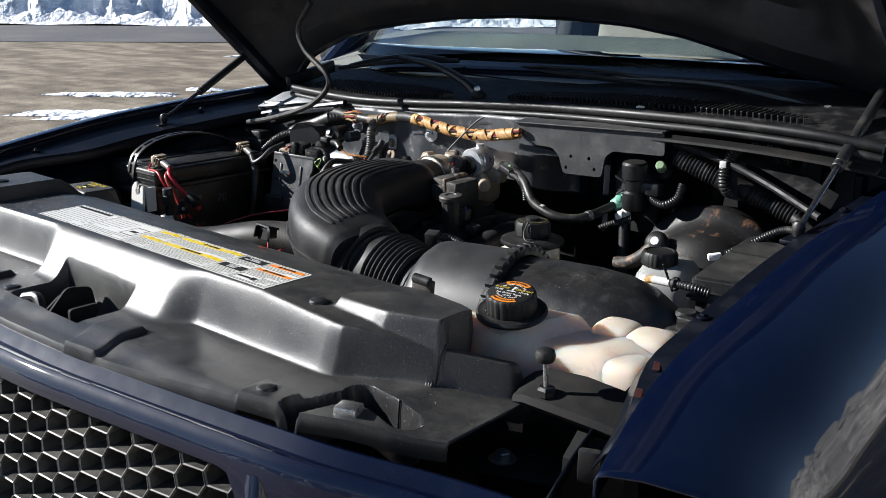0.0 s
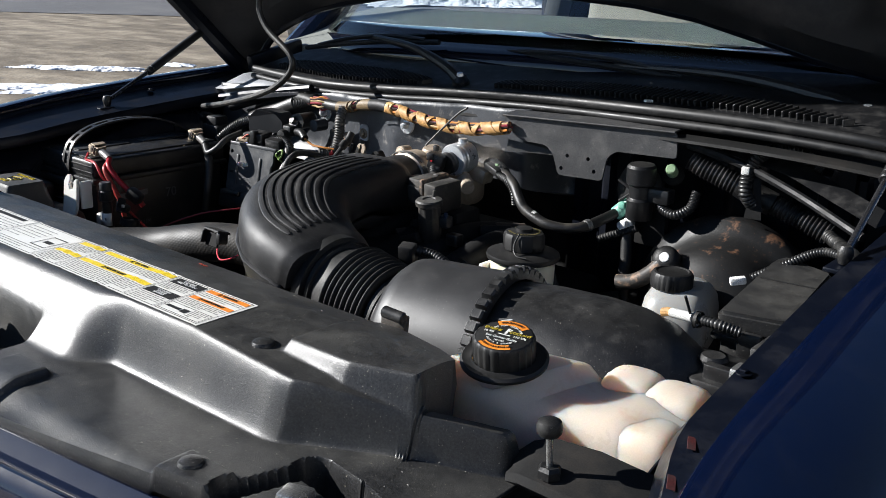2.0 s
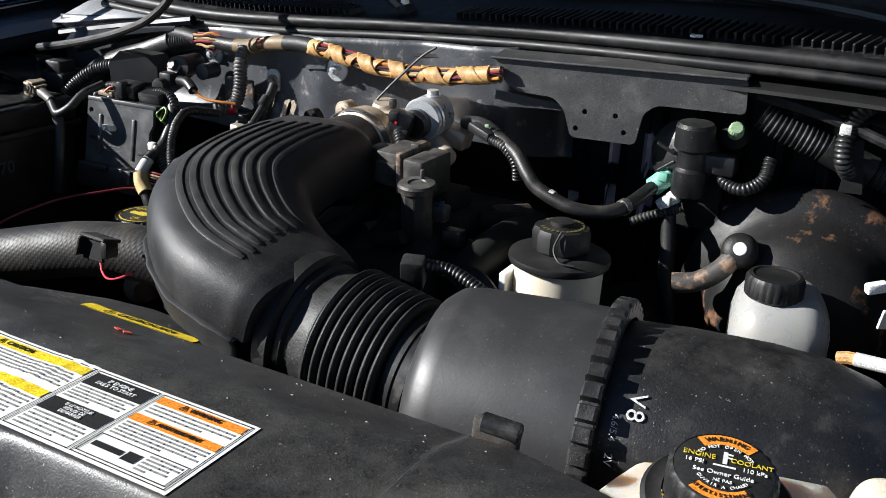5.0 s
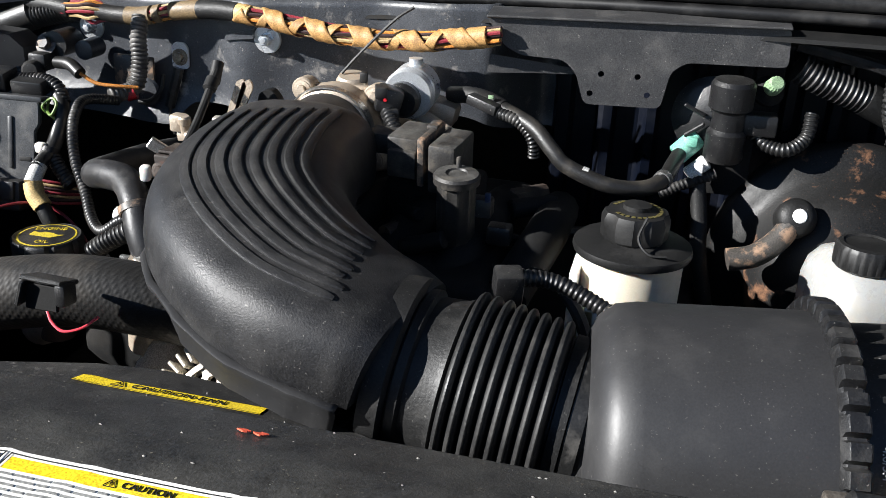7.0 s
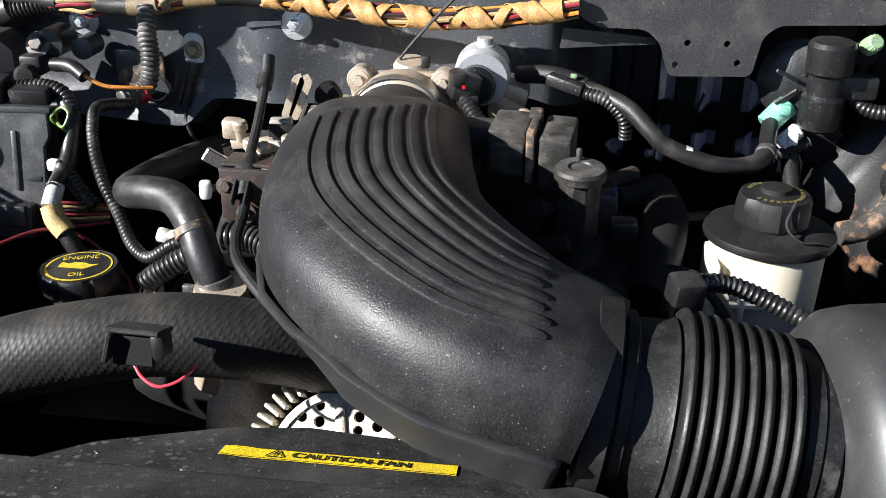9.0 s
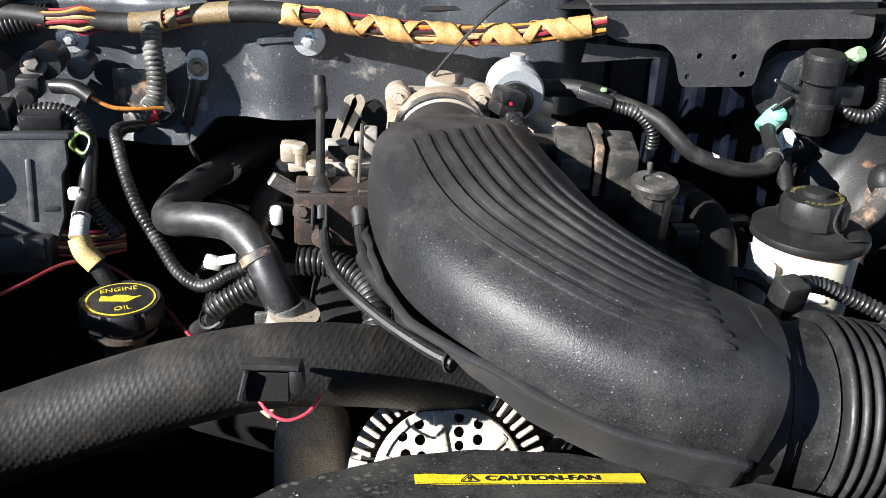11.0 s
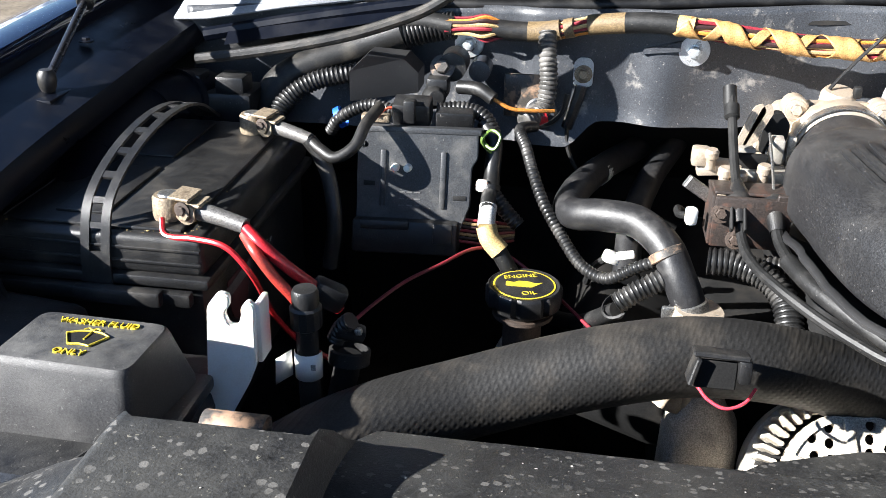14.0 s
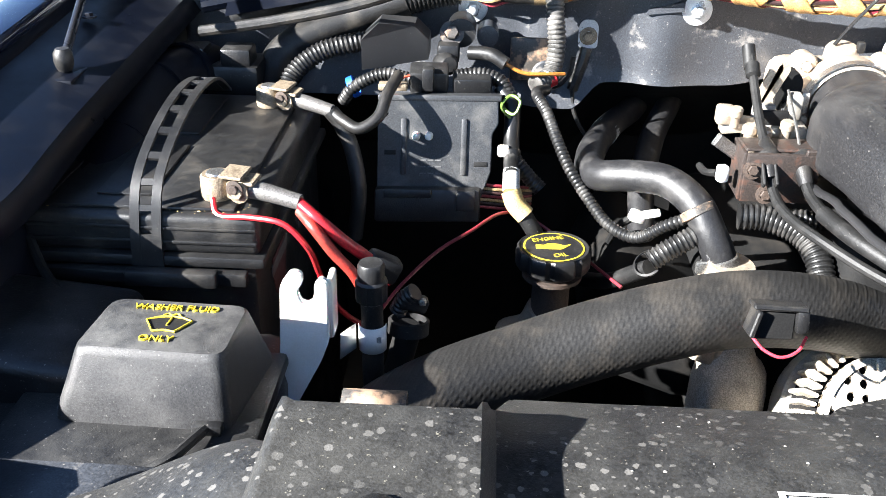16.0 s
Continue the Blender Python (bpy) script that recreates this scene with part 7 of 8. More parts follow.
part("duct", tube([(-0.70, 1.20, 1.02), (-0.715, 1.32, 1.05), (-0.71, 1.42, 1.06), (-0.68, 1.50, 1.05)], 0.032, 16), "inner", dc)
for p, d in (((-0.7125, 1.28, 1.0385), (-0.1, 1, 0.2)), ((-0.7125, 1.40, 1.0585), (0.05, 1, 0.1)), ((-0.697, 1.462, 1.0575), (0.35, 1, -0.1))):
    part("ring", lathe([(0.031, -0.004), (0.035, -0.004), (0.035, 0.004), (0.031, 0.004)], p, d, 24), "inner", dc)
wu = thing("thin_cable", (-0.68, 1.08, 1.0), "thin black cable beside the battery", "cable")
part("cable", tube([(-0.765, 1.17, 1.04), (-0.735, 1.13, 1.03), (-0.70, 1.085, 1.01), (-0.66, 1.055, 1.0), (-0.62, 1.045, 0.985)], 0.004, 8), "rubber", wu)

# washer hose in a bow up to the hood
wh = thing("washer_hose", (-0.68, 1.46, 1.1), "grey washer hose bowing up to the hood", "hose")
part("hose", tube([(-0.678, 1.468, 1.104), (-0.60, 1.459, 1.119), (-0.52, 1.450, 1.138), (-0.464, 1.45, 1.155), (-0.41, 1.45, 1.178), (-0.367, 1.45, 1.213), (-0.372, 1.45, 1.243), (-0.438, 1.45, 1.288), (-0.458, 1.45, 1.336), (-0.415, 1.45, 1.392)], 0.0062, 10), "hose", wh)

# ---- firewall fittings ----
def fw_nut(x, z, r, label):
    t = thing("firewall_nut", (x, firewall_point(x, z), z), label, "nut", "firewall nuts")
    y = firewall_point(x, z)
    turned([(0, 0.004), (r * 2.2, 0.003), (r * 2.3, 0.0), (r * 2.2, -0.001)], (x, y, z), (0, -1, 0), "zinc", t, "washer", seg=26)
    turned([(r, 0.003), (r, 0.011), (r * 0.85, 0.012), (r * 0.5, 0.012), (r * 0.5, 0.016), (0, 0.0165)], (x, y, z), (0, -1, 0), "zinc", t, "nut", seg=6)


fw_nut(-0.135, 1.128, 0.0075, "zinc nut and wide washer on the firewall")
fw_nut(-0.384, 1.118, 0.0075, "zinc nut and wide washer on the firewall")
gs = thing("ground_strap", (-0.252, 1.53, 1.05), "braided ground strap bolted to the firewall", "strap")
part("lug", plate(rounded([(-0.011, -0.014), (0.011, -0.014), (0.011, 0.012), (0.006, 0.018), (-0.006, 0.018), (-0.011, 0.012)], 0.005), 0.003, frame_to((-0.252, firewall_point(-0.252, 1.095) - 0.002, 1.095), (0, -1, 0))), "zinc", gs)
bolt((-0.252, firewall_point(-0.252, 1.095) - 0.005, 1.095), (0, -1, 0), 0.006, "brass", gs)
part("strap", tube([(-0.253, 1.530, 1.082), (-0.256, 1.528, 1.068), (-0.262, 1.526, 1.048), (-0.266, 1.525, 1.034)], 0.0065, 8), "loom", gs)
part("tail", tube([(-0.266, 1.525, 1.034), (-0.263, 1.523, 1.01), (-0.25, 1.52, 0.985), (-0.23, 1.51, 0.97)], 0.0025, 6), "rubber", gs)
ds = thing("dash_strip", (-0.17, 1.53, 1.13), "grey rubber strip on the firewall", "strip")
part("strip", loft([[(-0.188, 1.528, 1.128), (-0.150, 1.522, 1.139), (-0.150, 1.530, 1.139), (-0.188, 1.536, 1.128)], [(-0.190, 1.528, 1.122), (-0.150, 1.522, 1.128), (-0.150, 1.530, 1.128), (-0.190, 1.536, 1.122)]]), "firewall", ds)

# harness along the firewall: strands with orange cloth tape
lm = thing("firewall_harness", (-0.1, 1.49, 1.13), "wiring harness of red and pale strands wrapped in orange cloth tape", "harness")
lp = spline([(-0.41, 1.538, 1.140), (-0.367, 1.530, 1.142), (-0.330, 1.529, 1.140), (-0.294, 1.527, 1.142), (-0.245, 1.520, 1.153), (-0.19, 1.510, 1.160), (-0.15, 1.502, 1.160), (-0.101, 1.493, 1.156), (-0.04, 1.480, 1.152), (0.03, 1.470, 1.152), (0.09, 1.462, 1.158), (0.158, 1.452, 1.171)], 10)
LN = len(lp)
for k in range(16):
    pts = []
    for i, p in enumerate(lp):
        a = 2 * math.pi * k / 11 + i * 0.045 + 0.3 * math.sin(i * 0.13 + k)
        r = (0.0080 if k < 11 else 0.0045) * (1 + 0.10 * math.sin(i * 0.21 + k * 2.1))
        f = i / (LN - 1)
        r *= 1 + 0.8 * math.exp(-((f - 0.10) / 0.03) ** 2)
        pts.append(p + Vector((0, math.sin(a) * r * 0.8, math.cos(a) * r)))
    part("strand", tube(pts, 0.0021, 6, 1), ("wire_red", "wire_pale", "wire_dark", "wire_orange", "wire_dark", "wire_red", "wire_pale")[k % 7], lm)


def wrap(f0, f1, r, material, label=""):
    a, b = int(f0 * (LN - 1)), max(int(f0 * (LN - 1)) + 2, int(f1 * (LN - 1)))
    return part("tape_wrap", tube(lp[a:b + 1], r, 14, 2), material, lm, label)


wrap(0.125, 0.225, 0.0108, "hose", "grey tape wrap")
wrap(0.225, 0.300, 0.0112, "dull_tape", "dull brown tape"), wrap(0.315, 0.335, 0.0108, "dull_tape"), wrap(0.36, 0.42, 0.0112, "dull_tape"), wrap(0.42, 0.535, 0.0112, "rubber")


def spiral(f0, f1, turns, width, r, material):
    """Cloth tape wound round the strands in a slanting spiral."""
    a, b = int(f0 * (LN - 1)), int(f1 * (LN - 1))
    line = even(lp[a:b + 1], 0.002)
    n = len(line)
    rows = []
    for i, p in enumerate(line):
        q = line[min(i + 1, n - 1)] - line[max(0, i - 1)]
        d = q.normalized()
        u = d.cross(Vector((0, 0, 1))).normalized()
        v = u.cross(d)
        an = 2 * math.pi * turns * i / n
        row = []
        for m in range(9):
            g = an + width * (m / 8 - 0.5)
            row.append(p + d * (0.014 * (m / 8 - 0.5)) + (u * math.cos(g) + v * math.sin(g)) * r * (1 + 0.04 * math.sin(i * 0.7 + m)))
        rows.append(row)
    return solidify(part("tape_wrap", sheet(rows), material, lm), 0.0006)


spiral(0.53, 0.985, 7.5, 4.0, 0.0105, "orange_tape")
spiral(0.54, 0.985, -5.5, 1.5, 0.0110, "orange_tape")
wrap(0.955, 0.985, 0.0110, "orange_tape"), wrap(0.535, 0.565, 0.0108, "tan_tape")
ends = lp[0]
part("grey_tail", tube([ends + Vector((0.01, 0, 0)), (-0.44, 1.545, 1.142), (-0.52, 1.55, 1.140), (-0.60, 1.55, 1.12), (-0.66, 1.53, 1.10)], 0.011, 12), "rubber", lm)
ct = thing("cable_tie", (0.02, 1.46, 1.12), "black cable tie tail across the harness", "cable tie")
part("tail", tube([(-0.010, 1.440, 1.118), (0.004, 1.446, 1.135), (0.022, 1.452, 1.155), (0.045, 1.458, 1.178), (0.062, 1.462, 1.190)], 0.0018, 6), "rubber", ct)
part("head", box((0.016, 1.437, 1.117), (0.008, 0.008, 0.012), 0.002), "rubber", ct)

# ---- heater hose, oil filler, radiator hose, alternator ----
hh = thing("heater_hose", (-0.2, 1.35, 0.93), "black heater hose with a moulded bend", "hose")
part("hose", tube([(-0.165, 1.66, 0.985), (-0.185, 1.60, 0.987), (-0.218, 1.53, 0.990), (-0.245, 1.44, 0.998), (-0.256, 1.375, 1.002), (-0.250, 1.335, 1.008), (-0.222, 1.312, 1.018), (-0.190, 1.296, 1.020), (-0.166, 1.273, 1.008), (-0.152, 1.256, 0.985), (-0.141, 1.248, 0.962), (-0.133, 1.244, 0.935)], 0.0155, 18, 10), "hose_smooth", hh)
turned([(0.0158, 0), (0.0172, 0.001), (0.0172, 0.008), (0.0158, 0.009)], (-0.1655, 1.271, 1.006), (0.45, -0.5, -0.75), "pipe", hh, "clamp", "dull clamp band")
turned([(0.0158, 0), (0.0178, 0.001), (0.0178, 0.012), (0.0158, 0.013)], (-0.143, 1.249, 0.966), (0.3, -0.15, -0.9), "steel", hh, "spring_clamp", "bright spring clamp")
part("clamp_ear", box((-0.160, 1.238, 0.960), (0.012, 0.006, 0.012), 0.002), "steel", hh)
part("clamp_ear", box((-0.122, 1.236, 0.957), (0.012, 0.006, 0.012), 0.002), "steel", hh)
part("white_band", lathe([(0.0156, 0), (0.0162, 0), (0.0162, 0.018), (0.0156, 0.018)], (-0.224, 1.515, 0.990), (-0.3, -1, 0.1), 20), "tape", hh, "pale printed band")
h2 = thing("heater_hose", (-0.16, 1.55, 0.92), "second black heater hose behind the engine", "hose")
part("hose", tube([(-0.12, 1.68, 1.0), (-0.135, 1.62, 0.992), (-0.165, 1.54, 0.975), (-0.185, 1.46, 0.95), (-0.19, 1.40, 0.91)], 0.015, 16), "hose_smooth", h2)
br2 = thing("branch_hose", (-0.18, 1.25, 0.95), "short corrugated branch hose", "hose")
part("hose", corrugated([(-0.152, 1.262, 0.990), (-0.172, 1.256, 0.980), (-0.192, 1.252, 0.968), (-0.205, 1.250, 0.958)], 0.0105, 0.0045, 14), "loom", br2)
part("ring", lathe([(0.013, -0.001), (0.015, 0), (0.013, 0.001)], (-0.205, 1.262, 0.950), (-0.5, -0.4, 0.8), 20), "rubber", br2)

oc = thing("oil_filler", (-0.292, 1.30, 0.80), "black oil filler cap with yellow print on a rusty neck", "oil cap")
OC = Vector((-0.292, 1.298, 0.915))
turned([(0.019, -0.09), (0.019, -0.004), (0.030, -0.002), (0.030, 0.002), (0.02, 0.003)], OC, (0, 0, 1), "rust", oc, "neck", "rusty filler neck")
turned([(0.026, 0.003), (0.0285, 0.006), (0.0285, 0.009), (0.0365, 0.011), (0.0375, 0.013), (0.0375, 0.027), (0.0355, 0.030), (0.0345, 0.0305), (0.033, 0.0295), (0, 0.0295)], OC, (0, 0, 1), "battery", oc, "cap", seg=48, wave=lambda a, k: 1 + (0.0 if (a * 8 / (2 * math.pi)) % 1 < 0.7 else -0.09) * (2 < k < 7))
om = Matrix.Translation(OC + Vector((0, 0, 0.0298)))
part("ring_print", join(*[plate([(r * math.cos(a), r * math.sin(a)) for a in [2 * math.pi * k / 40 for k in range(40)]], 0.0003, om) for r in (0.0305,)]), "yellow", oc, "yellow printed ring", 0)
part("face", plate([(0.0285 * math.cos(2 * math.pi * k / 40), 0.0285 * math.sin(2 * math.pi * k / 40)) for k in range(40)], 0.0005, om), "battery", oc, "", 0)
text("lettering", "ENGINE", om @ Matrix.Rotation(radians(18), 4, "Z") @ Matrix.Translation((0, 0.017, 0.0008)), 0.0095, "yellow", oc)
text("lettering", "OIL", om @ Matrix.Rotation(radians(18), 4, "Z") @ Matrix.Translation((0, -0.019, 0.0008)), 0.0095, "yellow", oc)
part("symbol", plate(rounded([(-0.018, -0.006), (0.008, -0.006), (0.018, 0.006), (0.010, 0.003), (0.004, 0.006), (-0.006, 0.006), (-0.010, 0.002), (-0.018, 0.004)], 0.002), 0.0003, om @ Matrix.Translation((0, 0, 0.0006))), "yellow", oc, smooth=0)
oe = thing("oil_filler_neck", (-0.30, 1.31, 0.75), "pale cast elbow under the oil cap", "pipe")
part("elbow", tube([(-0.292, 1.298, 0.87), (-0.305, 1.305, 0.84), (-0.33, 1.32, 0.82)], 0.024, 16), "alu", oe)
rw2 = thing("stray_red_wire", (-0.36, 1.28, 0.93), "thin red wire looping over the engine", "wire")
part("wire", tube([(-0.455, 1.19, 0.925), (-0.435, 1.222, 0.940), (-0.405, 1.262, 0.954), (-0.375, 1.295, 0.960), (-0.345, 1.335, 0.962), (-0.315, 1.352, 0.950), (-0.27, 1.335, 0.925), (-0.225, 1.275, 0.915)], 0.0018, 8), "wire_red", rw2)

rh = thing("radiator_hose", (-0.15, 1.10, 0.85), "thick black upper radiator hose with a woven texture", "hose")
HP = [(0.10, 1.20, 0.875), (0.03, 1.20, 0.912), (-0.03, 1.187, 0.940), (-0.09, 1.163, 0.962), (-0.15, 1.147, 0.970), (-0.21, 1.130, 0.966), (-0.265, 1.118, 0.954), (-0.325, 1.100, 0.940), (-0.385, 1.066, 0.934), (-0.43, 1.026, 0.929), (-0.463, 0.975, 0.921), (-0.482, 0.905, 0.908)]
part("hose", tube(HP, 0.0325, 40, 14, 0.0035), "weave", rh)
part("end_clamp", lathe([(0.033, -0.006), (0.0348, -0.006), (0.0348, 0.006), (0.033, 0.006)], (-0.4805, 0.911, 0.9095), (-0.26, -1, -0.19), 32), "steel", rh, "steel worm clamp")
part("engine_clamp", lathe([(0.033, -0.006), (0.0348, -0.006), (0.0348, 0.006), (0.033, 0.006)], (0.088, 1.20, 0.882), (0.9, 0, -0.48), 32), "steel", rh, "steel worm clamp")
cl = thing("hose_clip", (-0.138, 1.09, 0.95), "black spring clip on the radiator hose", "clip")
part("jaw", join(box((-0.136, 1.090, 1.0085), (0.040, 0.024, 0.004), 0.001, 1, (-18, 0, -3)), box((-0.155, 1.084, 0.998), (0.004, 0.020, 0.022), 0.001, 1, (-8, 14, 0)), box((-0.119, 1.086, 1.000), (0.010, 0.018, 0.020), 0.003, 2, (-8, -4, 0))), "battery", cl)
# dark plate added for the shade inside the clip's opening
part("inner", box((-0.139, 1.083, 0.995), (0.030, 0.004, 0.022), 0.001, 1, (-10, 0, 0)), "dark", cl)
part("wire", tube([(-0.148, 1.098, 0.974), (-0.140, 1.092, 0.967), (-0.127, 1.088, 0.963), (-0.113, 1.093, 0.966), (-0.104, 1.105, 0.972)], 0.0013, 8), "wire_red_bright", cl)


def alternator():
    t = thing("alternator", (-0.01, 1.16, 0.78), "bright slotted aluminium alternator housing", "alternator")
    c, ax = Vector((-0.012, 1.19, 0.862)), Vector((0.0, -0.80, 0.60)).normalized()
    turned([(0.050, 0.060), (0.0545, 0.059), (0.056, 0.056), (0.056, 0.050), (0.050, 0.048)], c, ax, "alu_white", t, "rear_rim", seg=48)
    m = frame_to(c + ax * 0.052, ax)
    holes = []
    for r, n, q in ((0.0475, 20, 0.0038), (0.0375, 16, 0.0040), (0.0280, 12, 0.0036)):
        for k in range(n):
            a = 2 * math.pi * (k + 0.5) / n
            if min(abs((math.degrees(a) - 100 - 60 * j + 180) % 360 - 180) for j in range(6)) * r > 0.36:
                holes.append((r * math.cos(a), r * math.sin(a), q))
    part("perforated_face", plate([(0.054 * math.cos(2 * math.pi * k / 48), 0.054 * math.sin(2 * math.pi * k / 48)) for k in range(48)], 0.006, m, 0.0, holes), "alu_white", t)
    part("dark_core", lathe([(0, 0.0), (0.050, 0.0), (0.066, 0.010), (0.066, 0.040), (0, 0.046)], c, ax, 36), "dark", t)
    for k in range(54):
        a = 2 * math.pi * k / 54
        part("fin", xf(box((0.0665, 0, -0.010), (0.014, 0.0034, 0.034), 0.001, 1), m @ Matrix.Rotation(a, 4, "Z")), "alu_white", t)
    for k in range(6):
        part("spoke", xf(box((0.036, 0, 0.006), (0.034, 0.0075, 0.006), 0.002), m @ Matrix.Rotation(radians(100 + 60 * k), 4, "Z")), "alu_white", t)
    turned([(0.05, -0.02), (0.072, -0.02), (0.074, -0.016), (0.074, 0.012), (0.05, 0.014)], c, ax, "alu_bright", t, "stator_case", seg=48)
    turned([(0, 0.062), (0.020, 0.061), (0.022, 0.056), (0.022, 0.05)], c, ax, "dark", t, "hub")
    t.scale = (1.12, 1.12, 1.12)
    t.location = Vector(t.location) + Vector((0.008, -0.012, -0.040))


alternator()
tn = thing("tensioner", (-0.115, 1.24, 0.78), "grey cast bracket beside the alternator", "bracket")
part("casting", loft([ring_pts((-0.118, 1.235, z), (1, 0, 0), (0, 1, 0), a, b, 24, 3) for z, a, b in ((0.78, 0.036, 0.032), (0.835, 0.035, 0.031), (0.856, 0.032, 0.028), (0.864, 0.024, 0.022), (0.878, 0.018, 0.018), (0.884, 0.014, 0.014))]), "casting", tn)
part("stud", cyl((-0.135, 1.228, 0.87), (-0.135, 1.226, 0.90), 0.006), "alu", tn)

# throttle linkage and cables
lk = thing("throttle_linkage", (-0.10, 1.28, 1.0), "rusty throttle cable bracket with aluminium fittings", "linkage")
part("bracket", join(box((-0.098, 1.259, 1.043), (0.066, 0.005, 0.050), 0.002, 2, (8, 0, 0)), box((-0.098, 1.280, 1.0665), (0.066, 0.036, 0.003), 0.001, 1, (-4, 0, 0)), box((-0.131, 1.280, 1.043), (0.004, 0.040, 0.046), 0.001), box((-0.073, 1.2560, 1.066), (0.014, 0.004, 0.012), 0.001, 1, (8, 0, 0))), "linkage_rust", lk)
part("casting", join(box((-0.092, 1.330, 1.066), (0.062, 0.030, 0.010), 0.002, 2, (0, 3, 0)), box((-0.085, 1.350, 1.054), (0.036, 0.024, 0.030), 0.003), box((-0.100, 1.338, 1.078), (0.020, 0.012, 0.016), 0.002, 2, (0, 0, 10)), box((-0.070, 1.345, 1.082), (0.012, 0.016, 0.026), 0.002, 2, (6, 0, 0))), "alu_bright", lk)
part("rear_casting", join(box((-0.140, 1.322, 1.080), (0.016, 0.014, 0.018), 0.003), box((-0.122, 1.326, 1.068), (0.040, 0.016, 0.010), 0.002, 2, (0, -6, 0)), box((-0.112, 1.330, 1.052), (0.012, 0.020, 0.034), 0.002)), "alu", lk, "pale cast arm")
part("web_plate", box((-0.094, 1.322, 1.078), (0.026, 0.006, 0.014), 0.001), "dark", lk, "dark steel web")
part("clip_arm", box((-0.142, 1.290, 1.060), (0.030, 0.006, 0.012), 0.001, 1, (0, 35, 20)), "steel", lk, "worn steel clip arm")
for a, b, c in ((-0.131, 1.318, 1.088), (-0.119, 1.306, 1.076), (-0.085, 1.308, 1.080), (-0.106, 1.302, 1.074)):
    part("post", lathe([(0, 0), (0.0048, 0), (0.0048, 0.010), (0.0065, 0.011), (0.0065, 0.017), (0.005, 0.019), (0, 0.019)], (a, b, c - 0.018), (0, -0.1, 1), 12), "alu", lk)
for a, b in ((-0.101, -0.087), (-0.094, -0.080)):
    part("lever_arm", plate(rounded([(-0.004, -0.022), (0.005, -0.022), (0.006, 0.018), (0.0, 0.024), (-0.006, 0.018)], 0.003), 0.003, Matrix.Translation(((a + b) / 2, 1.36, 1.100)) @ Matrix.Rotation(math.pi / 2, 4, "X") @ Matrix.Rotation(-0.38, 4, "Z")), "alu", lk, "pale stamped lever arm")
part("cam", plate(rounded([(-0.012, -0.020), (0.010, -0.022), (0.014, 0.010), (0.004, 0.022), (-0.010, 0.016)], 0.006), 0.012, Matrix.Translation((-0.068, 1.388, 1.088)) @ Matrix.Rotation(math.pi / 2, 4, "X")), "dark", lk, "black cam block")
part("spring", corrugated([(-0.074, 1.372, 1.067), (-0.054, 1.368, 1.067)], 0.010, 0.0032, 16, 0.25), "steel", lk)
part("shaft", cyl((-0.085, 1.385, 1.072), (-0.045, 1.39, 1.072), 0.006), "alu", lk)
part("return_arm", join(box((-0.050, 1.382, 1.076), (0.008, 0.016, 0.022), 0.002), box((-0.056, 1.372, 1.060), (0.018, 0.010, 0.008), 0.002)), "alu_white", lk)
for p in ((-0.110, 1.2555, 1.028), (-0.125, 1.2545, 1.052)):
    bolt(p, (0, -1, 0.2), 0.005, "rust", lk)
pc = thing("pale_connector", (-0.208, 1.31, 0.97), "small pale connector with a flattened tab", "connector")
part("shell", join(box((-0.211, 1.315, 0.974), (0.016, 0.012, 0.012), 0.003, 2, (0, 20, 15)), box((-0.198, 1.313, 0.978), (0.018, 0.010, 0.006), 0.002, 2, (0, -12, 0))), "white_plastic", pc)
part("lead", tube([(-0.216, 1.319, 0.970), (-0.226, 1.33, 0.955), (-0.232, 1.345, 0.93)], 0.004, 8), "rubber", pc)
wc = thing("linkage_connector", (-0.146, 1.27, 1.03), "small dirty white wiring connector", "connector")
part("shell", box((-0.148, 1.266, 1.043), (0.010, 0.011, 0.016), 0.003, 2, (0, 0, 15)), "white_plastic", wc)
part("lead", tube([(-0.149, 1.278, 1.038), (-0.155, 1.30, 1.03), (-0.152, 1.34, 1.02), (-0.14, 1.38, 1.0)], 0.0035, 8), "rubber", wc)
c1 = thing("throttle_cable", (-0.09, 1.22, 1.0), "black throttle cable with a slotted guide", "cable")
part("rod_end", tube([(-0.1165, 1.366, 1.134), (-0.115, 1.352, 1.116)], 0.0062, 12, smooth_line=False), "cap_black", c1)
part("rod", tube([(-0.115, 1.362, 1.130), (-0.113, 1.31, 1.088), (-0.111, 1.262, 1.060)], 0.0042, 10), "cap_black", c1)
part("collar", lathe([(0.0040, -0.008), (0.0070, -0.006), (0.0070, 0.006), (0.0040, 0.008)], (-0.1145, 1.345, 1.1165), (0, 1, 0.82), 14), "cap_black", c1)
part("slotted_guide", join(box((-0.1165, 1.252, 1.052), (0.003, 0.030, 0.008), 0.001, 1, (38, 0, 0)), box((-0.1055, 1.252, 1.052), (0.003, 0.030, 0.008), 0.001, 1, (38, 0, 0))), "cap_black", c1)
part("boot", lathe([(0.004, -0.020), (0.009, -0.008), (0.0125, 0), (0.0125, 0.004), (0.007, 0.008), (0.006, 0.024)], (-0.110, 1.268, 1.060), (0.05, -1, -0.75), 16), "battery", c1)
part("cable", tube([(-0.110, 1.272, 1.062), (-0.107, 1.240, 1.036), (-0.102, 1.205, 1.030), (-0.088, 1.165, 1.029), (-0.06, 1.130, 1.021), (-0.03, 1.100, 1.015), (-0.012, 1.083, 1.014)], 0.0045, 10), "rubber", c1)
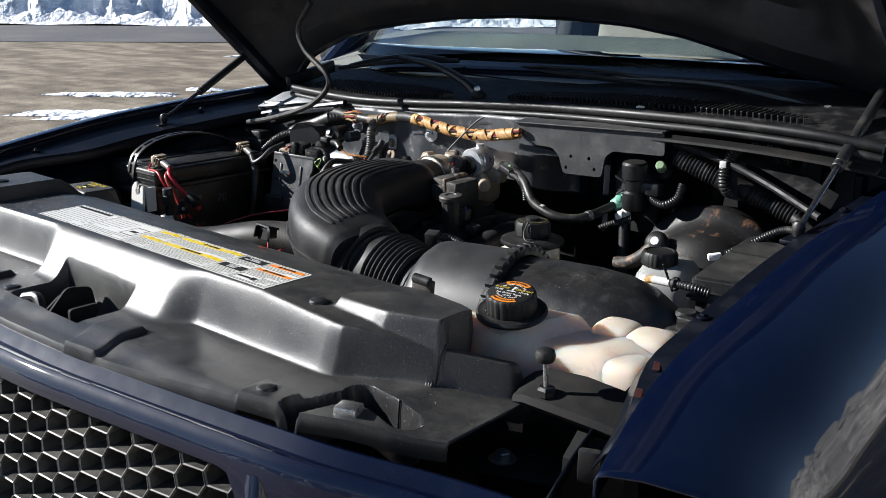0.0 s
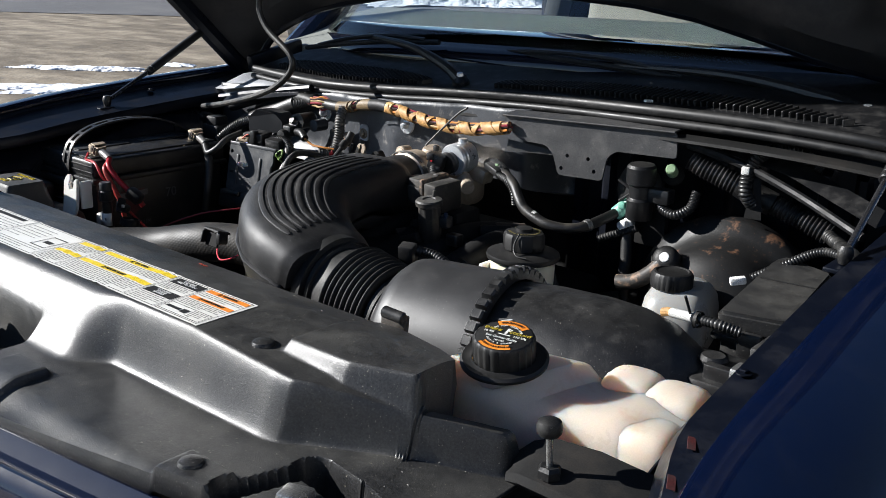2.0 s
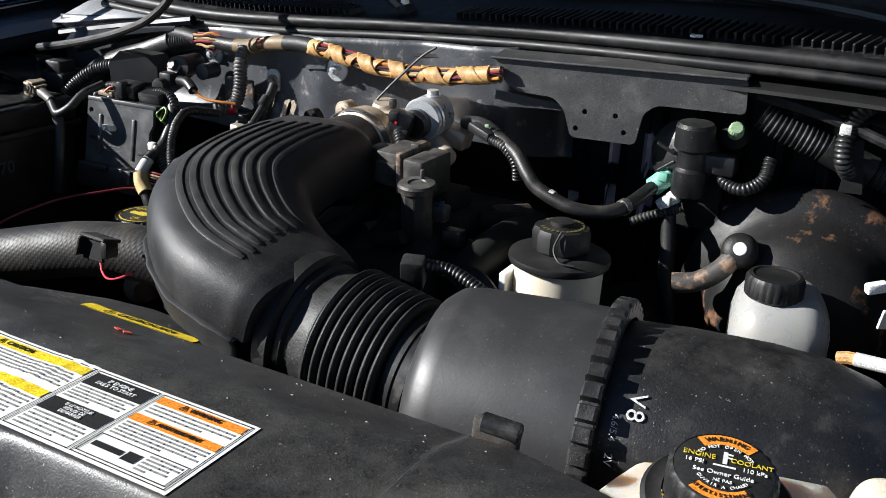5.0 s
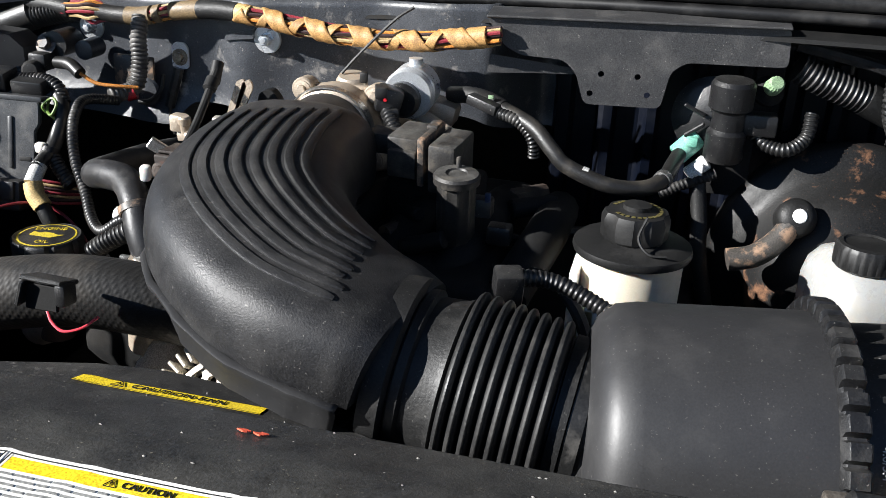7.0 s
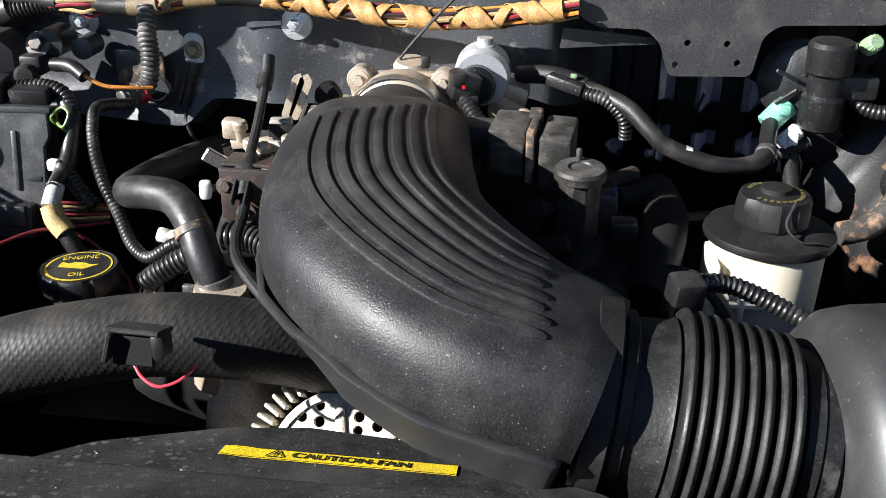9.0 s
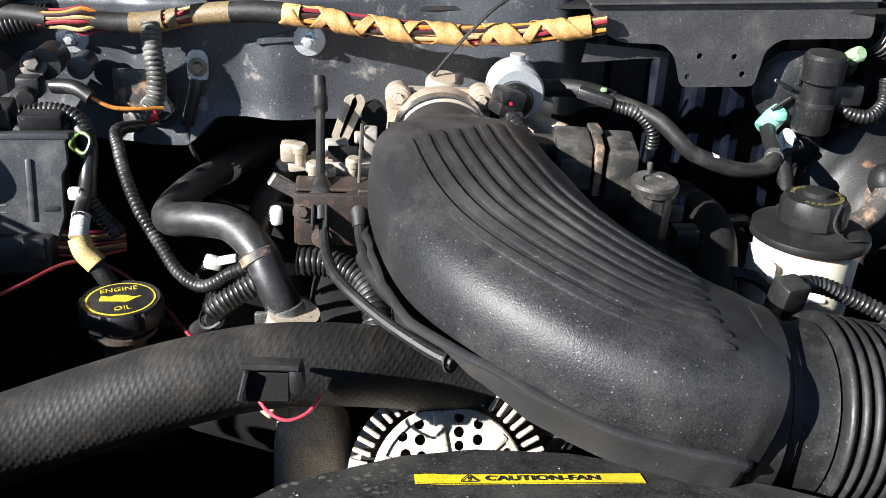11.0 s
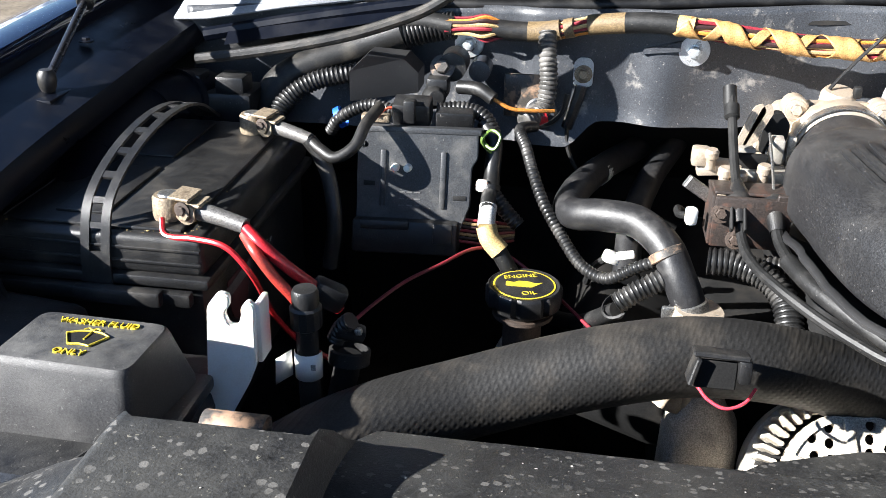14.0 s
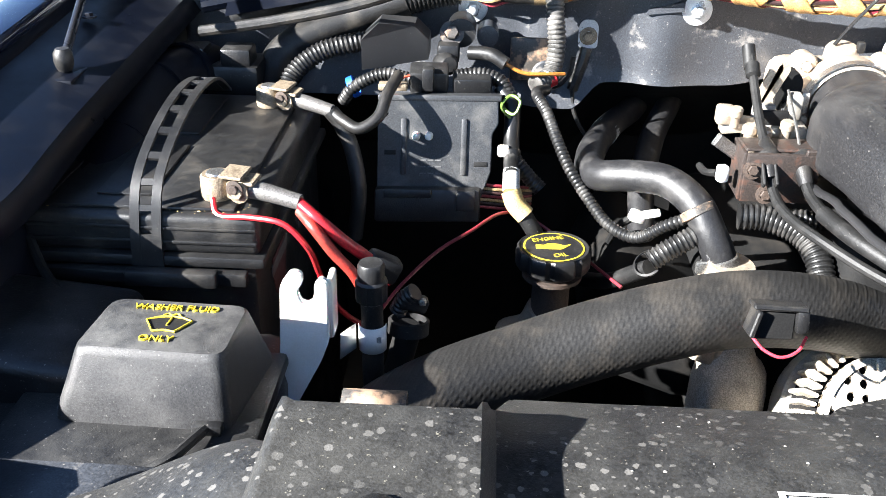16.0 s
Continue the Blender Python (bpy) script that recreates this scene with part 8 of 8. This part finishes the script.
part("clip_ring", lathe([(0.006, -0.001), (0.0078, -0.001), (0.0078, 0.001), (0.006, 0.001)], (-0.014, 1.085, 1.014), (0.5, -0.5, 0.2), 16), "hose", c1)
c2 = thing("cruise_cable", (-0.05, 1.2, 1.0), "black cruise control cable", "cable")
part("boot", lathe([(0.004, -0.012), (0.012, -0.006), (0.0145, 0), (0.0145, 0.003), (0.008, 0.006), (0.0065, 0.026)], (-0.080, 1.266, 1.057), (0.1, -1, -0.7), 18), "battery", c2)
part("wire", tube([(-0.078, 1.345, 1.098), (-0.079, 1.30, 1.078), (-0.080, 1.268, 1.060)], 0.0014, 6), "steel", c2)
part("cable", tube([(-0.080, 1.262, 1.054), (-0.077, 1.235, 1.038), (-0.072, 1.200, 1.033)], 0.0052, 10), "rubber", c2)
part("sleeve", tube([(-0.074, 1.205, 1.034), (-0.06, 1.165, 1.031), (-0.035, 1.13, 1.024), (-0.005, 1.098, 1.016), (0.03, 1.072, 1.008)], 0.0075, 12), "rubber", c2)
ch = thing("cross_harness", (-0.08, 1.25, 0.98), "corrugated harness running under the intake", "harness")
part("loom", corrugated([(-0.130, 1.255, 1.006), (-0.105, 1.252, 1.006), (-0.080, 1.240, 1.000), (-0.066, 1.222, 0.988), (-0.062, 1.20, 0.968)], 0.0125, 0.005, 14), "loom", ch)
part("loom", corrugated([(-0.08, 1.27, 1.0), (-0.04, 1.26, 1.0), (0.0, 1.24, 0.995)], 0.009, 0.005, 12), "loom", ch)
part("wire", tube([(-0.03, 1.24, 0.99), (-0.01, 1.235, 0.992), (0.02, 1.22, 0.99)], 0.003, 6), "wire_orange", ch)

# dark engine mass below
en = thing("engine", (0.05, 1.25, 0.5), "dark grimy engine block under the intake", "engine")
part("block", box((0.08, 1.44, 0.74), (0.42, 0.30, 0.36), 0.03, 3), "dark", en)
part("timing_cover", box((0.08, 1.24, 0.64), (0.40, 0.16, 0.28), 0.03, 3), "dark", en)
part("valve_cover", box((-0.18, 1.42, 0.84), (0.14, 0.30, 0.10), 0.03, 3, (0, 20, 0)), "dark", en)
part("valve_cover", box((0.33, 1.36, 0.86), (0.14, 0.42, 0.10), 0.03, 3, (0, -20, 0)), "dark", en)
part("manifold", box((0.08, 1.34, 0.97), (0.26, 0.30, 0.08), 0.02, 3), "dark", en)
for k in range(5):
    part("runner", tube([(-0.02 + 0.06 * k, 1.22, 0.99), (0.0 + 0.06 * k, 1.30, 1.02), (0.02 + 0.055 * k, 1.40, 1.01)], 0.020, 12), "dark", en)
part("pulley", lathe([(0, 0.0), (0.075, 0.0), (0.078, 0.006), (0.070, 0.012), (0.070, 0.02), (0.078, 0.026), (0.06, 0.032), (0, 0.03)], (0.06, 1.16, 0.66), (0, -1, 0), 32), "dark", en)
part("fuel_rail", tube([(0.10, 1.25, 1.02), (0.15, 1.33, 1.025), (0.22, 1.42, 1.02)], 0.009, 10), "rust", en)
part("water_neck", lathe([(0, 0.02), (0.022, 0.02), (0.026, 0.0), (0.026, -0.08)], (-0.135, 1.242, 0.945), (0.1, -0.1, 1), 20), "alu", en, "pale stained water neck")
for p, q, r in (((0.12, 1.24, 1.015), (0.16, 1.235, 1.03), 0.010), ((0.20, 1.33, 1.03), (0.24, 1.36, 1.03), 0.012), ((0.10, 1.29, 1.03), (0.13, 1.26, 1.04), 0.008)):
    part("fitting", cyl(p, q, r * 0.8), "dark", en)
part("plug_wire", tube([(0.22, 1.30, 1.02), (0.26, 1.33, 1.015), (0.30, 1.36, 1.0), (0.33, 1.36, 0.95)], 0.006, 8), "rubber", en)
part("plug_wire", tube([(0.20, 1.25, 1.0), (0.25, 1.23, 1.01), (0.28, 1.22, 0.99), (0.30, 1.21, 0.95)], 0.006, 8), "rubber", en)
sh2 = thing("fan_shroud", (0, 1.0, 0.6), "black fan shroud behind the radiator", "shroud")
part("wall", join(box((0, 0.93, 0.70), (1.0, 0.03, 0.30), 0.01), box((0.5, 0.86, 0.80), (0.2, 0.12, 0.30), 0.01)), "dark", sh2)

M["seal"] = mat("cowl_seal_rubber", (0.005, 0.005, 0.0055), 0.5, spec=0.35, dirt=DUST, dirt_amount=0.06, dirt_scale=25)
M["frit"] = mat("black_frit", (0.004, 0.006, 0.014), 0.08, rough_var=0.0)
M["dash_grey"] = mat("grey_dash_vinyl", (0.20, 0.21, 0.19), 0.65, bump=0.2)
M["module_pale"] = mat("sunlit_dusty_paint", (0.24, 0.25, 0.27), 0.5, dirt=(0.4, 0.38, 0.34), dirt_amount=0.4, dirt_scale=14)
M["hood_inner"] = mat("hood_inner_paint", (0.012, 0.012, 0.013), 0.6, dirt=(0.07, 0.06, 0.055), dirt_amount=0.6, dirt_scale=9, dirt_cut=(0.5, 0.68), specks=0.2)
M["steel_dark"] = mat("dark_strut_rod", (0.12, 0.12, 0.13), 0.25, metal=0.9)

# ---- cowl, wipers, windshield, cab ----
SEAL = [(-0.665, 1.602, 1.178), (-0.53, 1.578, 1.176), (-0.38, 1.566, 1.175), (-0.2, 1.566, 1.184), (-0.05, 1.566, 1.195), (0.15, 1.543, 1.209), (0.365, 1.500, 1.221), (0.55, 1.480, 1.226), (0.70, 1.468, 1.224), (0.79, 1.475, 1.215)]
cs = thing("cowl_seal", (0, 1.55, 1.17), "black rubber hood seal along the cowl", "seal")
part("bead", tube(SEAL, 0.0085, 14, 10), "seal", cs)
part("base_bead", tube([(x, y - 0.004, z - 0.015) for x, y, z in SEAL], 0.0065, 12, 10), "seal", cs)
SL = spline(SEAL, 10)
cowl = thing("cowl_vent", (0, 1.65, 1.15), "black plastic cowl panel with fine slatted vents", "cowl")
rows = []
for k, (dy, dz) in enumerate(((0.0, -0.002), (0.02, 0.006), (0.05, 0.012), (0.09, 0.020), (0.13, 0.028), (0.17, 0.036), (0.24, 0.05))):
    rows.append([p + Vector((0, dy, dz)) for p in SL])
solidify(part("panel", sheet(rows), "cowl", cowl), 0.003)
# flange in near-black, so the gap's shade under the seal is in its colour
flange = [p + Vector((0, -0.004, -0.028)) for p in SL]
solidify(part("flange", sheet([flange, [p + Vector((0, -0.020, -0.034)) for p in SL], [p + Vector((0, -0.021, -0.038)) for p in SL], [p + Vector((0, 0.03, -0.05)) for p in SL]]), "dark", cowl, "painted steel flange under the seal"), 0.002)


def cowl_at(x, dy):
    for a, b in zip(SL, SL[1:]):
        if a.x <= x <= b.x:
            p = a.lerp(b, (x - a.x) / (b.x - a.x))
            return p + Vector((0, dy, 0.0 + lerp_table([(0, -0.002), (0.02, 0.006), (0.05, 0.012), (0.09, 0.020), (0.13, 0.028), (0.17, 0.036), (0.24, 0.05)], dy)))
    return SL[-1] + Vector((0, dy, 0))


for x0, x1, n, w in ((-0.60, -0.16, 46, 0.075), (0.02, 0.66, 62, 0.05)):
    for k in range(n):
        x = x0 + (x1 - x0) * k / (n - 1)
        f = k / (n - 1)
        d0, d1 = 0.030, 0.030 + w * math.sin(math.pi * min(0.97, 0.12 + f * 0.85)) ** 0.6
        a, b = cowl_at(x, d0), cowl_at(x + 0.012, d1)
        m = frame_to((a + b) / 2, b - a)
        part("slat", xf(box((0, 0.004, 0), (0.0035, 0.010, (b - a).length), 0.001, 1), m), "plastic", cowl)
for x, dy, s in ((0.365, 0.018, 0.010), (-0.50, 0.06, 0.006), (-0.58, 0.05, 0.005)):
    p = cowl_at(x, dy)
    rnd = random.Random(int(x * 1000))
    ring = [(s * math.cos(a * 0.7) * rnd.uniform(0.5, 1.1), s * math.sin(a * 0.7) * rnd.uniform(0.4, 0.9)) for a in range(9)]
    solo("leaf_scrap", plate(ring, 0.003, Matrix.Translation(p + Vector((0, 0, 0.004)))), "white_print", "pale scrap of dry leaf on the cowl", "debris", "cowl scraps")
# pale dusty paint that also holds the sun falling on this corner
ce = thing("cowl_end", (-0.66, 1.55, 1.10), "grey painted cowl corner with a crack, sunlight in its colour", "panel")
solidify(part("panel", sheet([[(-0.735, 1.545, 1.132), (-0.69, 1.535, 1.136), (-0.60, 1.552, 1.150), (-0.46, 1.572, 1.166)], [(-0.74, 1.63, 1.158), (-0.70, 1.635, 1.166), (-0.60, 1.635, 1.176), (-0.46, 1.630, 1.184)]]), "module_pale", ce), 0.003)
part("rail", tube([(-0.69, 1.525, 1.118), (-0.60, 1.535, 1.135), (-0.50, 1.545, 1.152), (-0.42, 1.55, 1.165)], 0.008, 8), "inner", ce)
part("rail", loft([[(-0.66, 1.505, 1.112), (-0.66, 1.52, 1.124), (-0.655, 1.525, 1.112)], [(-0.45, 1.535, 1.148), (-0.45, 1.55, 1.160), (-0.445, 1.555, 1.148)]]), "inner", ce)

# right-hand rail under the cowl
cr = thing("cowl_brace", (0.58, 1.52, 1.15), "black stamped brace from cowl to fender", "brace")
part("brace", loft([[(0.455, 1.500, 1.185), (0.455, 1.52, 1.200), (0.47, 1.53, 1.19)], [(0.60, 1.490, 1.160), (0.60, 1.52, 1.176), (0.615, 1.53, 1.165)], [(0.74, 1.43, 1.125), (0.74, 1.46, 1.142), (0.755, 1.47, 1.13)]]), "cowl", cr)
part("edge", tube([(0.45, 1.493, 1.180), (0.53, 1.492, 1.165), (0.62, 1.475, 1.140), (0.73, 1.42, 1.112)], 0.006, 8), "cowl", cr)
part("pale_clip", box((0.545, 1.485, 1.158), (0.012, 0.012, 0.012), 0.002), "tape", cr)

# wiper pivots, arms and blades
def wiper(px, py, pz, ex, ey, ez, blade, label):
    t = thing("wiper", (px, py, pz), label, "wiper", "wipers")
    turned([(0, 0.012), (0.009, 0.012), (0.012, 0.008), (0.016, 0.004), (0.017, -0.004), (0.014, -0.02)], (px, py, pz), (0, -0.25, 1), "plastic", t, "pivot")
    turned([(0, 0.006), (0.006, 0.006), (0.0075, 0.0)], (px, py - 0.003, pz + 0.012), (0, -0.25, 1), "zinc", t, "nut", "bright pivot nut", 6)
    a, b = Vector((px, py, pz + 0.004)), Vector((ex, ey, ez))
    part("arm", tube([a, a.lerp(b, 0.15) + Vector((0, 0, 0.012)), a.lerp(b, 0.5) + Vector((0, 0, 0.018)), b], lambda f: 0.013 - 0.007 * f, 10), "plastic", t)
    c, d = Vector(blade[0]), Vector(blade[1])
    part("blade", tube([c, c.lerp(d, 0.5) + Vector((0, 0, 0.006)), d], 0.0055, 8), "rubber", t)
    part("bridge", tube([c.lerp(d, 0.1) + Vector((0, 0, 0.004)), c.lerp(d, 0.35) + Vector((0, 0, 0.016)), c.lerp(d, 0.65) + Vector((0, 0, 0.018)), c.lerp(d, 0.9) + Vector((0, 0, 0.006))], 0.005, 8), "plastic", t)


wiper(-0.070, 1.605, 1.208, -0.43, 1.73, 1.262, ((-0.60, 1.70, 1.225), (-0.24, 1.74, 1.262)), "black wiper with a bright pivot nut, parked on the glass")
wiper(0.66, 1.60, 1.235, 0.20, 1.70, 1.258, ((-0.16, 1.76, 1.250), (0.40, 1.66, 1.250)), "black wiper parked low on the glass")

GB = [(-0.74, 1.86, 1.215), (-0.5, 1.775, 1.225), (-0.2, 1.735, 1.235), (0.1, 1.715, 1.245), (0.4, 1.70, 1.25), (0.74, 1.70, 1.25)]
gl = spline(GB, 6)
up = Vector((0, 0.60, 0.52))
rows = [[Vector((p.x * (1 - 0.12 * f), p.y, p.z)) + up * f + Vector((0, 0, 0.03 * math.sin(math.pi * f))) for p in gl] for f in [k / 10 for k in range(11)]]
ws = tagged(new("window_windshield"), "tinted windshield glass", "window", kind="structure")
ORIG[ws.name] = Vector((0, 0, 0))
solidify(part("pane", sheet(rows), "glass", ws), 0.005)
fr_rows = [[p + Vector((0, -0.003, 0.004)) + up * f for p in gl] for f in (-0.02, 0.02, 0.045)]
solidify(part("frit", sheet(fr_rows), "frit", ws, "black ceramic border"), 0.001)

cab = thing("truck_cab", (0, 2.6, 0.4), "dark blue truck cab with beige interior", "truck cab")
for sx in (-1, 1):
    part("a_pillar", tube([(sx * 0.80, 1.84, 1.20), (sx * 0.74, 2.16, 1.50), (sx * 0.66, 2.46, 1.80)], 0.03, 10), "paint", cab)
    part("door_lower", box((sx * 0.94, 2.52, 0.80), (0.08, 1.08, 0.80), 0.02), "paint", cab)
    part("door_trim", box((sx * 0.885, 2.52, 1.0), (0.03, 1.06, 0.40), 0.015), "beige", cab)
    part("window_frame", join(box((sx * 0.80, 3.10, 1.52), (0.06, 0.08, 0.68), 0.01, 2, (0, -sx * 12, 0)), box((sx * 0.70, 2.80, 1.83), (0.06, 0.70, 0.06), 0.01)), "dash", cab)
    part("rear_side", box((sx * 0.92, 3.9, 1.1), (0.10, 1.5, 1.4), 0.03), "paint", cab)
part("roof", box((0, 3.35, 1.88), (1.35, 1.9, 0.05), 0.02, 3), "paint", cab)
part("rear_wall", box((0, 4.6, 1.15), (1.75, 0.08, 1.5), 0.03), "paint", cab)
part("floor_pan", box((0, 3.3, 0.48), (1.7, 2.7, 0.06), 0.01), "dash", cab)
part("dashboard", loft([[(-0.80, y, z), (-0.3, y - 0.04, z + 0.01), (0.3, y - 0.05, z + 0.02), (0.80, y - 0.02, z + 0.01), (0.80, y - 0.02, 0.7), (-0.80, y, 0.7)] for y, z in ((1.80, 1.215), (1.95, 1.265), (2.15, 1.295), (2.32, 1.285), (2.40, 1.12))]), "dash_grey", cab)
for x in (-0.40, 0.40):
    s = thing("bucket_chair", (x, 2.85, 0.6), "beige cloth bucket chair in the cab", "chair", "cab chairs")
    part("cushion", box((x, 2.70, 0.78), (0.52, 0.52, 0.16), 0.06, 4), "beige", s)
    part("backrest", box((x, 2.98, 1.13), (0.50, 0.16, 0.66), 0.07, 4, (-10, 0, 0)), "beige", s)
    part("headrest", box((x, 3.05, 1.54), (0.26, 0.10, 0.18), 0.045, 4), "beige", s)
sw = thing("steering_wheel", (0.38, 2.42, 1.1), "dark plastic steering wheel behind the dash", "steering wheel")
part("rim", tube([(0.38 + 0.19 * math.cos(a), 2.42 + 0.06 * math.sin(a), 1.12 + 0.17 * math.sin(a)) for a in [2 * math.pi * k / 20 for k in range(21)]], 0.014, 8, 2), "dash", sw)
part("hub", box((0.38, 2.42, 1.12), (0.14, 0.05, 0.12), 0.02), "dash", sw)
mi = thing("side_mirror", (-1.02, 2.12, 1.15), "black side mirror with raindrops of light", "mirror")
part("shell", box((-1.03, 2.13, 1.26), (0.20, 0.10, 0.17), 0.04, 4), "plastic", mi)
part("arm", box((-0.92, 2.12, 1.21), (0.10, 0.05, 0.05), 0.015), "plastic", mi)
an = thing("antenna", (-0.90, 1.72, 1.12), "black mast antenna on the fender", "antenna")
turned([(0, 0.05), (0.006, 0.048), (0.010, 0.035), (0.024, 0.018), (0.028, 0.0)], (-0.88, 1.76, 1.165), (0, 0, 1), "rubber", an, "base")
part("mast", cyl((-0.88, 1.76, 1.20), (-0.88, 1.80, 1.95), 0.002, 8), "rubber", an)
for x in (-0.87, 0.87):
    for y in (1.15, 4.1):
        w = thing("wheel", (x, y, 0.0), "black tyre on a steel rim", "wheel", "wheels")
        part("tyre", lathe([(0.20, -0.11), (0.34, -0.12), (0.375, -0.08), (0.375, 0.08), (0.34, 0.12), (0.20, 0.11)], (x, y, 0.375), (1, 0, 0), 40), "tyre", w)
        part("rim", lathe([(0, 0.02), (0.10, 0.03), (0.20, 0.10), (0.21, -0.10), (0.0, -0.10)], (x, y, 0.375), (1 if x > 0 else -1, 0, 0), 32), "steel", w)

# ---- hood and its struts ----
ARC = [(-0.80, 1.150), (-0.775, 1.175), (-0.745, 1.21), (-0.706, 1.249), (-0.64, 1.280), (-0.556, 1.312), (-0.46, 1.333), (-0.364, 1.348), (-0.2, 1.366), (-0.038, 1.374), (0.1, 1.373), (0.233, 1.366), (0.35, 1.349), (0.465, 1.322), (0.569, 1.296), (0.66, 1.280), (0.72, 1.262), (0.765, 1.235), (0.80, 1.195)]
hood = thing("hood", (0, 1.66, 1.3), "raised truck hood, its dusty black inner panel pressed with hollows", "hood")
hd = Vector((0, -0.743, 0.669))
hn = Vector((0, -0.669, -0.743))


def hood_point(x, v, off):
    p = Vector((x * (1 - 0.06 * v), 1.672 + 0.02 * abs(x), lerp_table(ARC, x)))
    return p + hd * v + hn * off


NXH, NVH = 90, 60


def inner_off(x, v):
    o = 0.0
    o -= 0.022 * smooth01(0.06, 0.09, v) * smooth01(1.08, 1.04, v) * smooth01(0.70, 0.66, abs(x))
    for cx, cv, rx, rv in ((-0.55, 0.16, 0.09, 0.05), (0.55, 0.16, 0.09, 0.05), (-0.25, 0.22, 0.14, 0.08), (0.25, 0.22, 0.14, 0.08), (0.0, 0.55, 0.2, 0.2), (0.42, 0.5, 0.12, 0.16), (-0.42, 0.5, 0.12, 0.16), (0.62, 0.30, 0.05, 0.09), (-0.62, 0.30, 0.05, 0.09)):
        d = ((x - cx) / rx) ** 4 + ((v - cv) / rv) ** 4
        o -= 0.02 * smooth01(1.15, 0.8, d)
    return o + 0.003 * noise.noise(Vector((x * 9, v * 9, 0)))


rows = [[hood_point(-0.79 + 1.58 * i / NXH, 1.15 * j / NVH, inner_off(-0.79 + 1.58 * i / NXH, 1.15 * j / NVH)) for i in range(NXH + 1)] for j in range(NVH + 1)]
part("inner_panel", sheet(rows), "hood_inner", hood)
rows = [[hood_point(-0.81 + 1.62 * i / NXH, -0.01 + 1.17 * j / NVH, -0.045 - 0.02 * (1 - ((-0.81 + 1.62 * i / NXH) / 0.81) ** 2)) for i in range(NXH + 1)] for j in range(NVH + 1)]
solidify(part("outer_skin", sheet(rows), "paint", hood), 0.002)
edge = [hood_point(-0.80 + 1.6 * i / 60, -0.008, 0.002 - 0.01) for i in range(61)]
part("rear_hem", tube(edge, 0.010, 8, 2), "inner", hood)
for sx in (-1, 1):
    part("side_hem", tube([hood_point(sx * 0.80, v, 0.0) for v in (0, 0.3, 0.6, 0.9, 1.15)], 0.022, 10, 3), "inner", hood)
    part("hinge", join(box((sx * 0.73, 1.72, 1.19), (0.02, 0.16, 0.05), 0.004, 2, (12, 0, 0))), "inner", hood)
turned([(0, 0.02), (0.012, 0.02), (0.016, 0.012), (0.020, 0.0)], hood_point(0.60, 0.28, 0.0), hn, "steel", hood, "ball_stud")


def strut(a, b, m, label):
    t = thing("hood_strut", a, label, "gas strut", "hood struts")
    a, b, m = Vector(a), Vector(b), Vector(m)
    turned([(0, 0.012), (0.006, 0.011), (0.0085, 0.007), (0.009, 0.0), (0.008, -0.005), (0.006, -0.010)], a, (0, 0, 1), "battery", t, "ball_socket", seg=18)
    part("bracket", box(a + Vector((0, 0, -0.014)), (0.03, 0.05, 0.006), 0.002), "inner", t)
    part("rod", cyl(a, m, 0.0042), "steel_dark", t)
    part("cylinder", cyl(m, b, 0.0088), "battery", t)
    part("end_cap", cyl(m - (b - m).normalized() * 0.012, m, 0.009), "battery", t)
    turned([(0, 0.012), (0.010, 0.010), (0.012, 0.0), (0.010, -0.01)], b, (1, 0, 0), "battery", t, "upper_socket", seg=16)


strut((-0.749, 1.281, 1.124), (-0.802, 1.640, 1.294), (-0.762, 1.400, 1.180), "black gas strut between passenger-side fender and hood")
strut((0.752, 1.282, 1.125), (0.733, 1.66, 1.302), (0.745, 1.43, 1.193), "black gas strut between driver-side fender and hood")
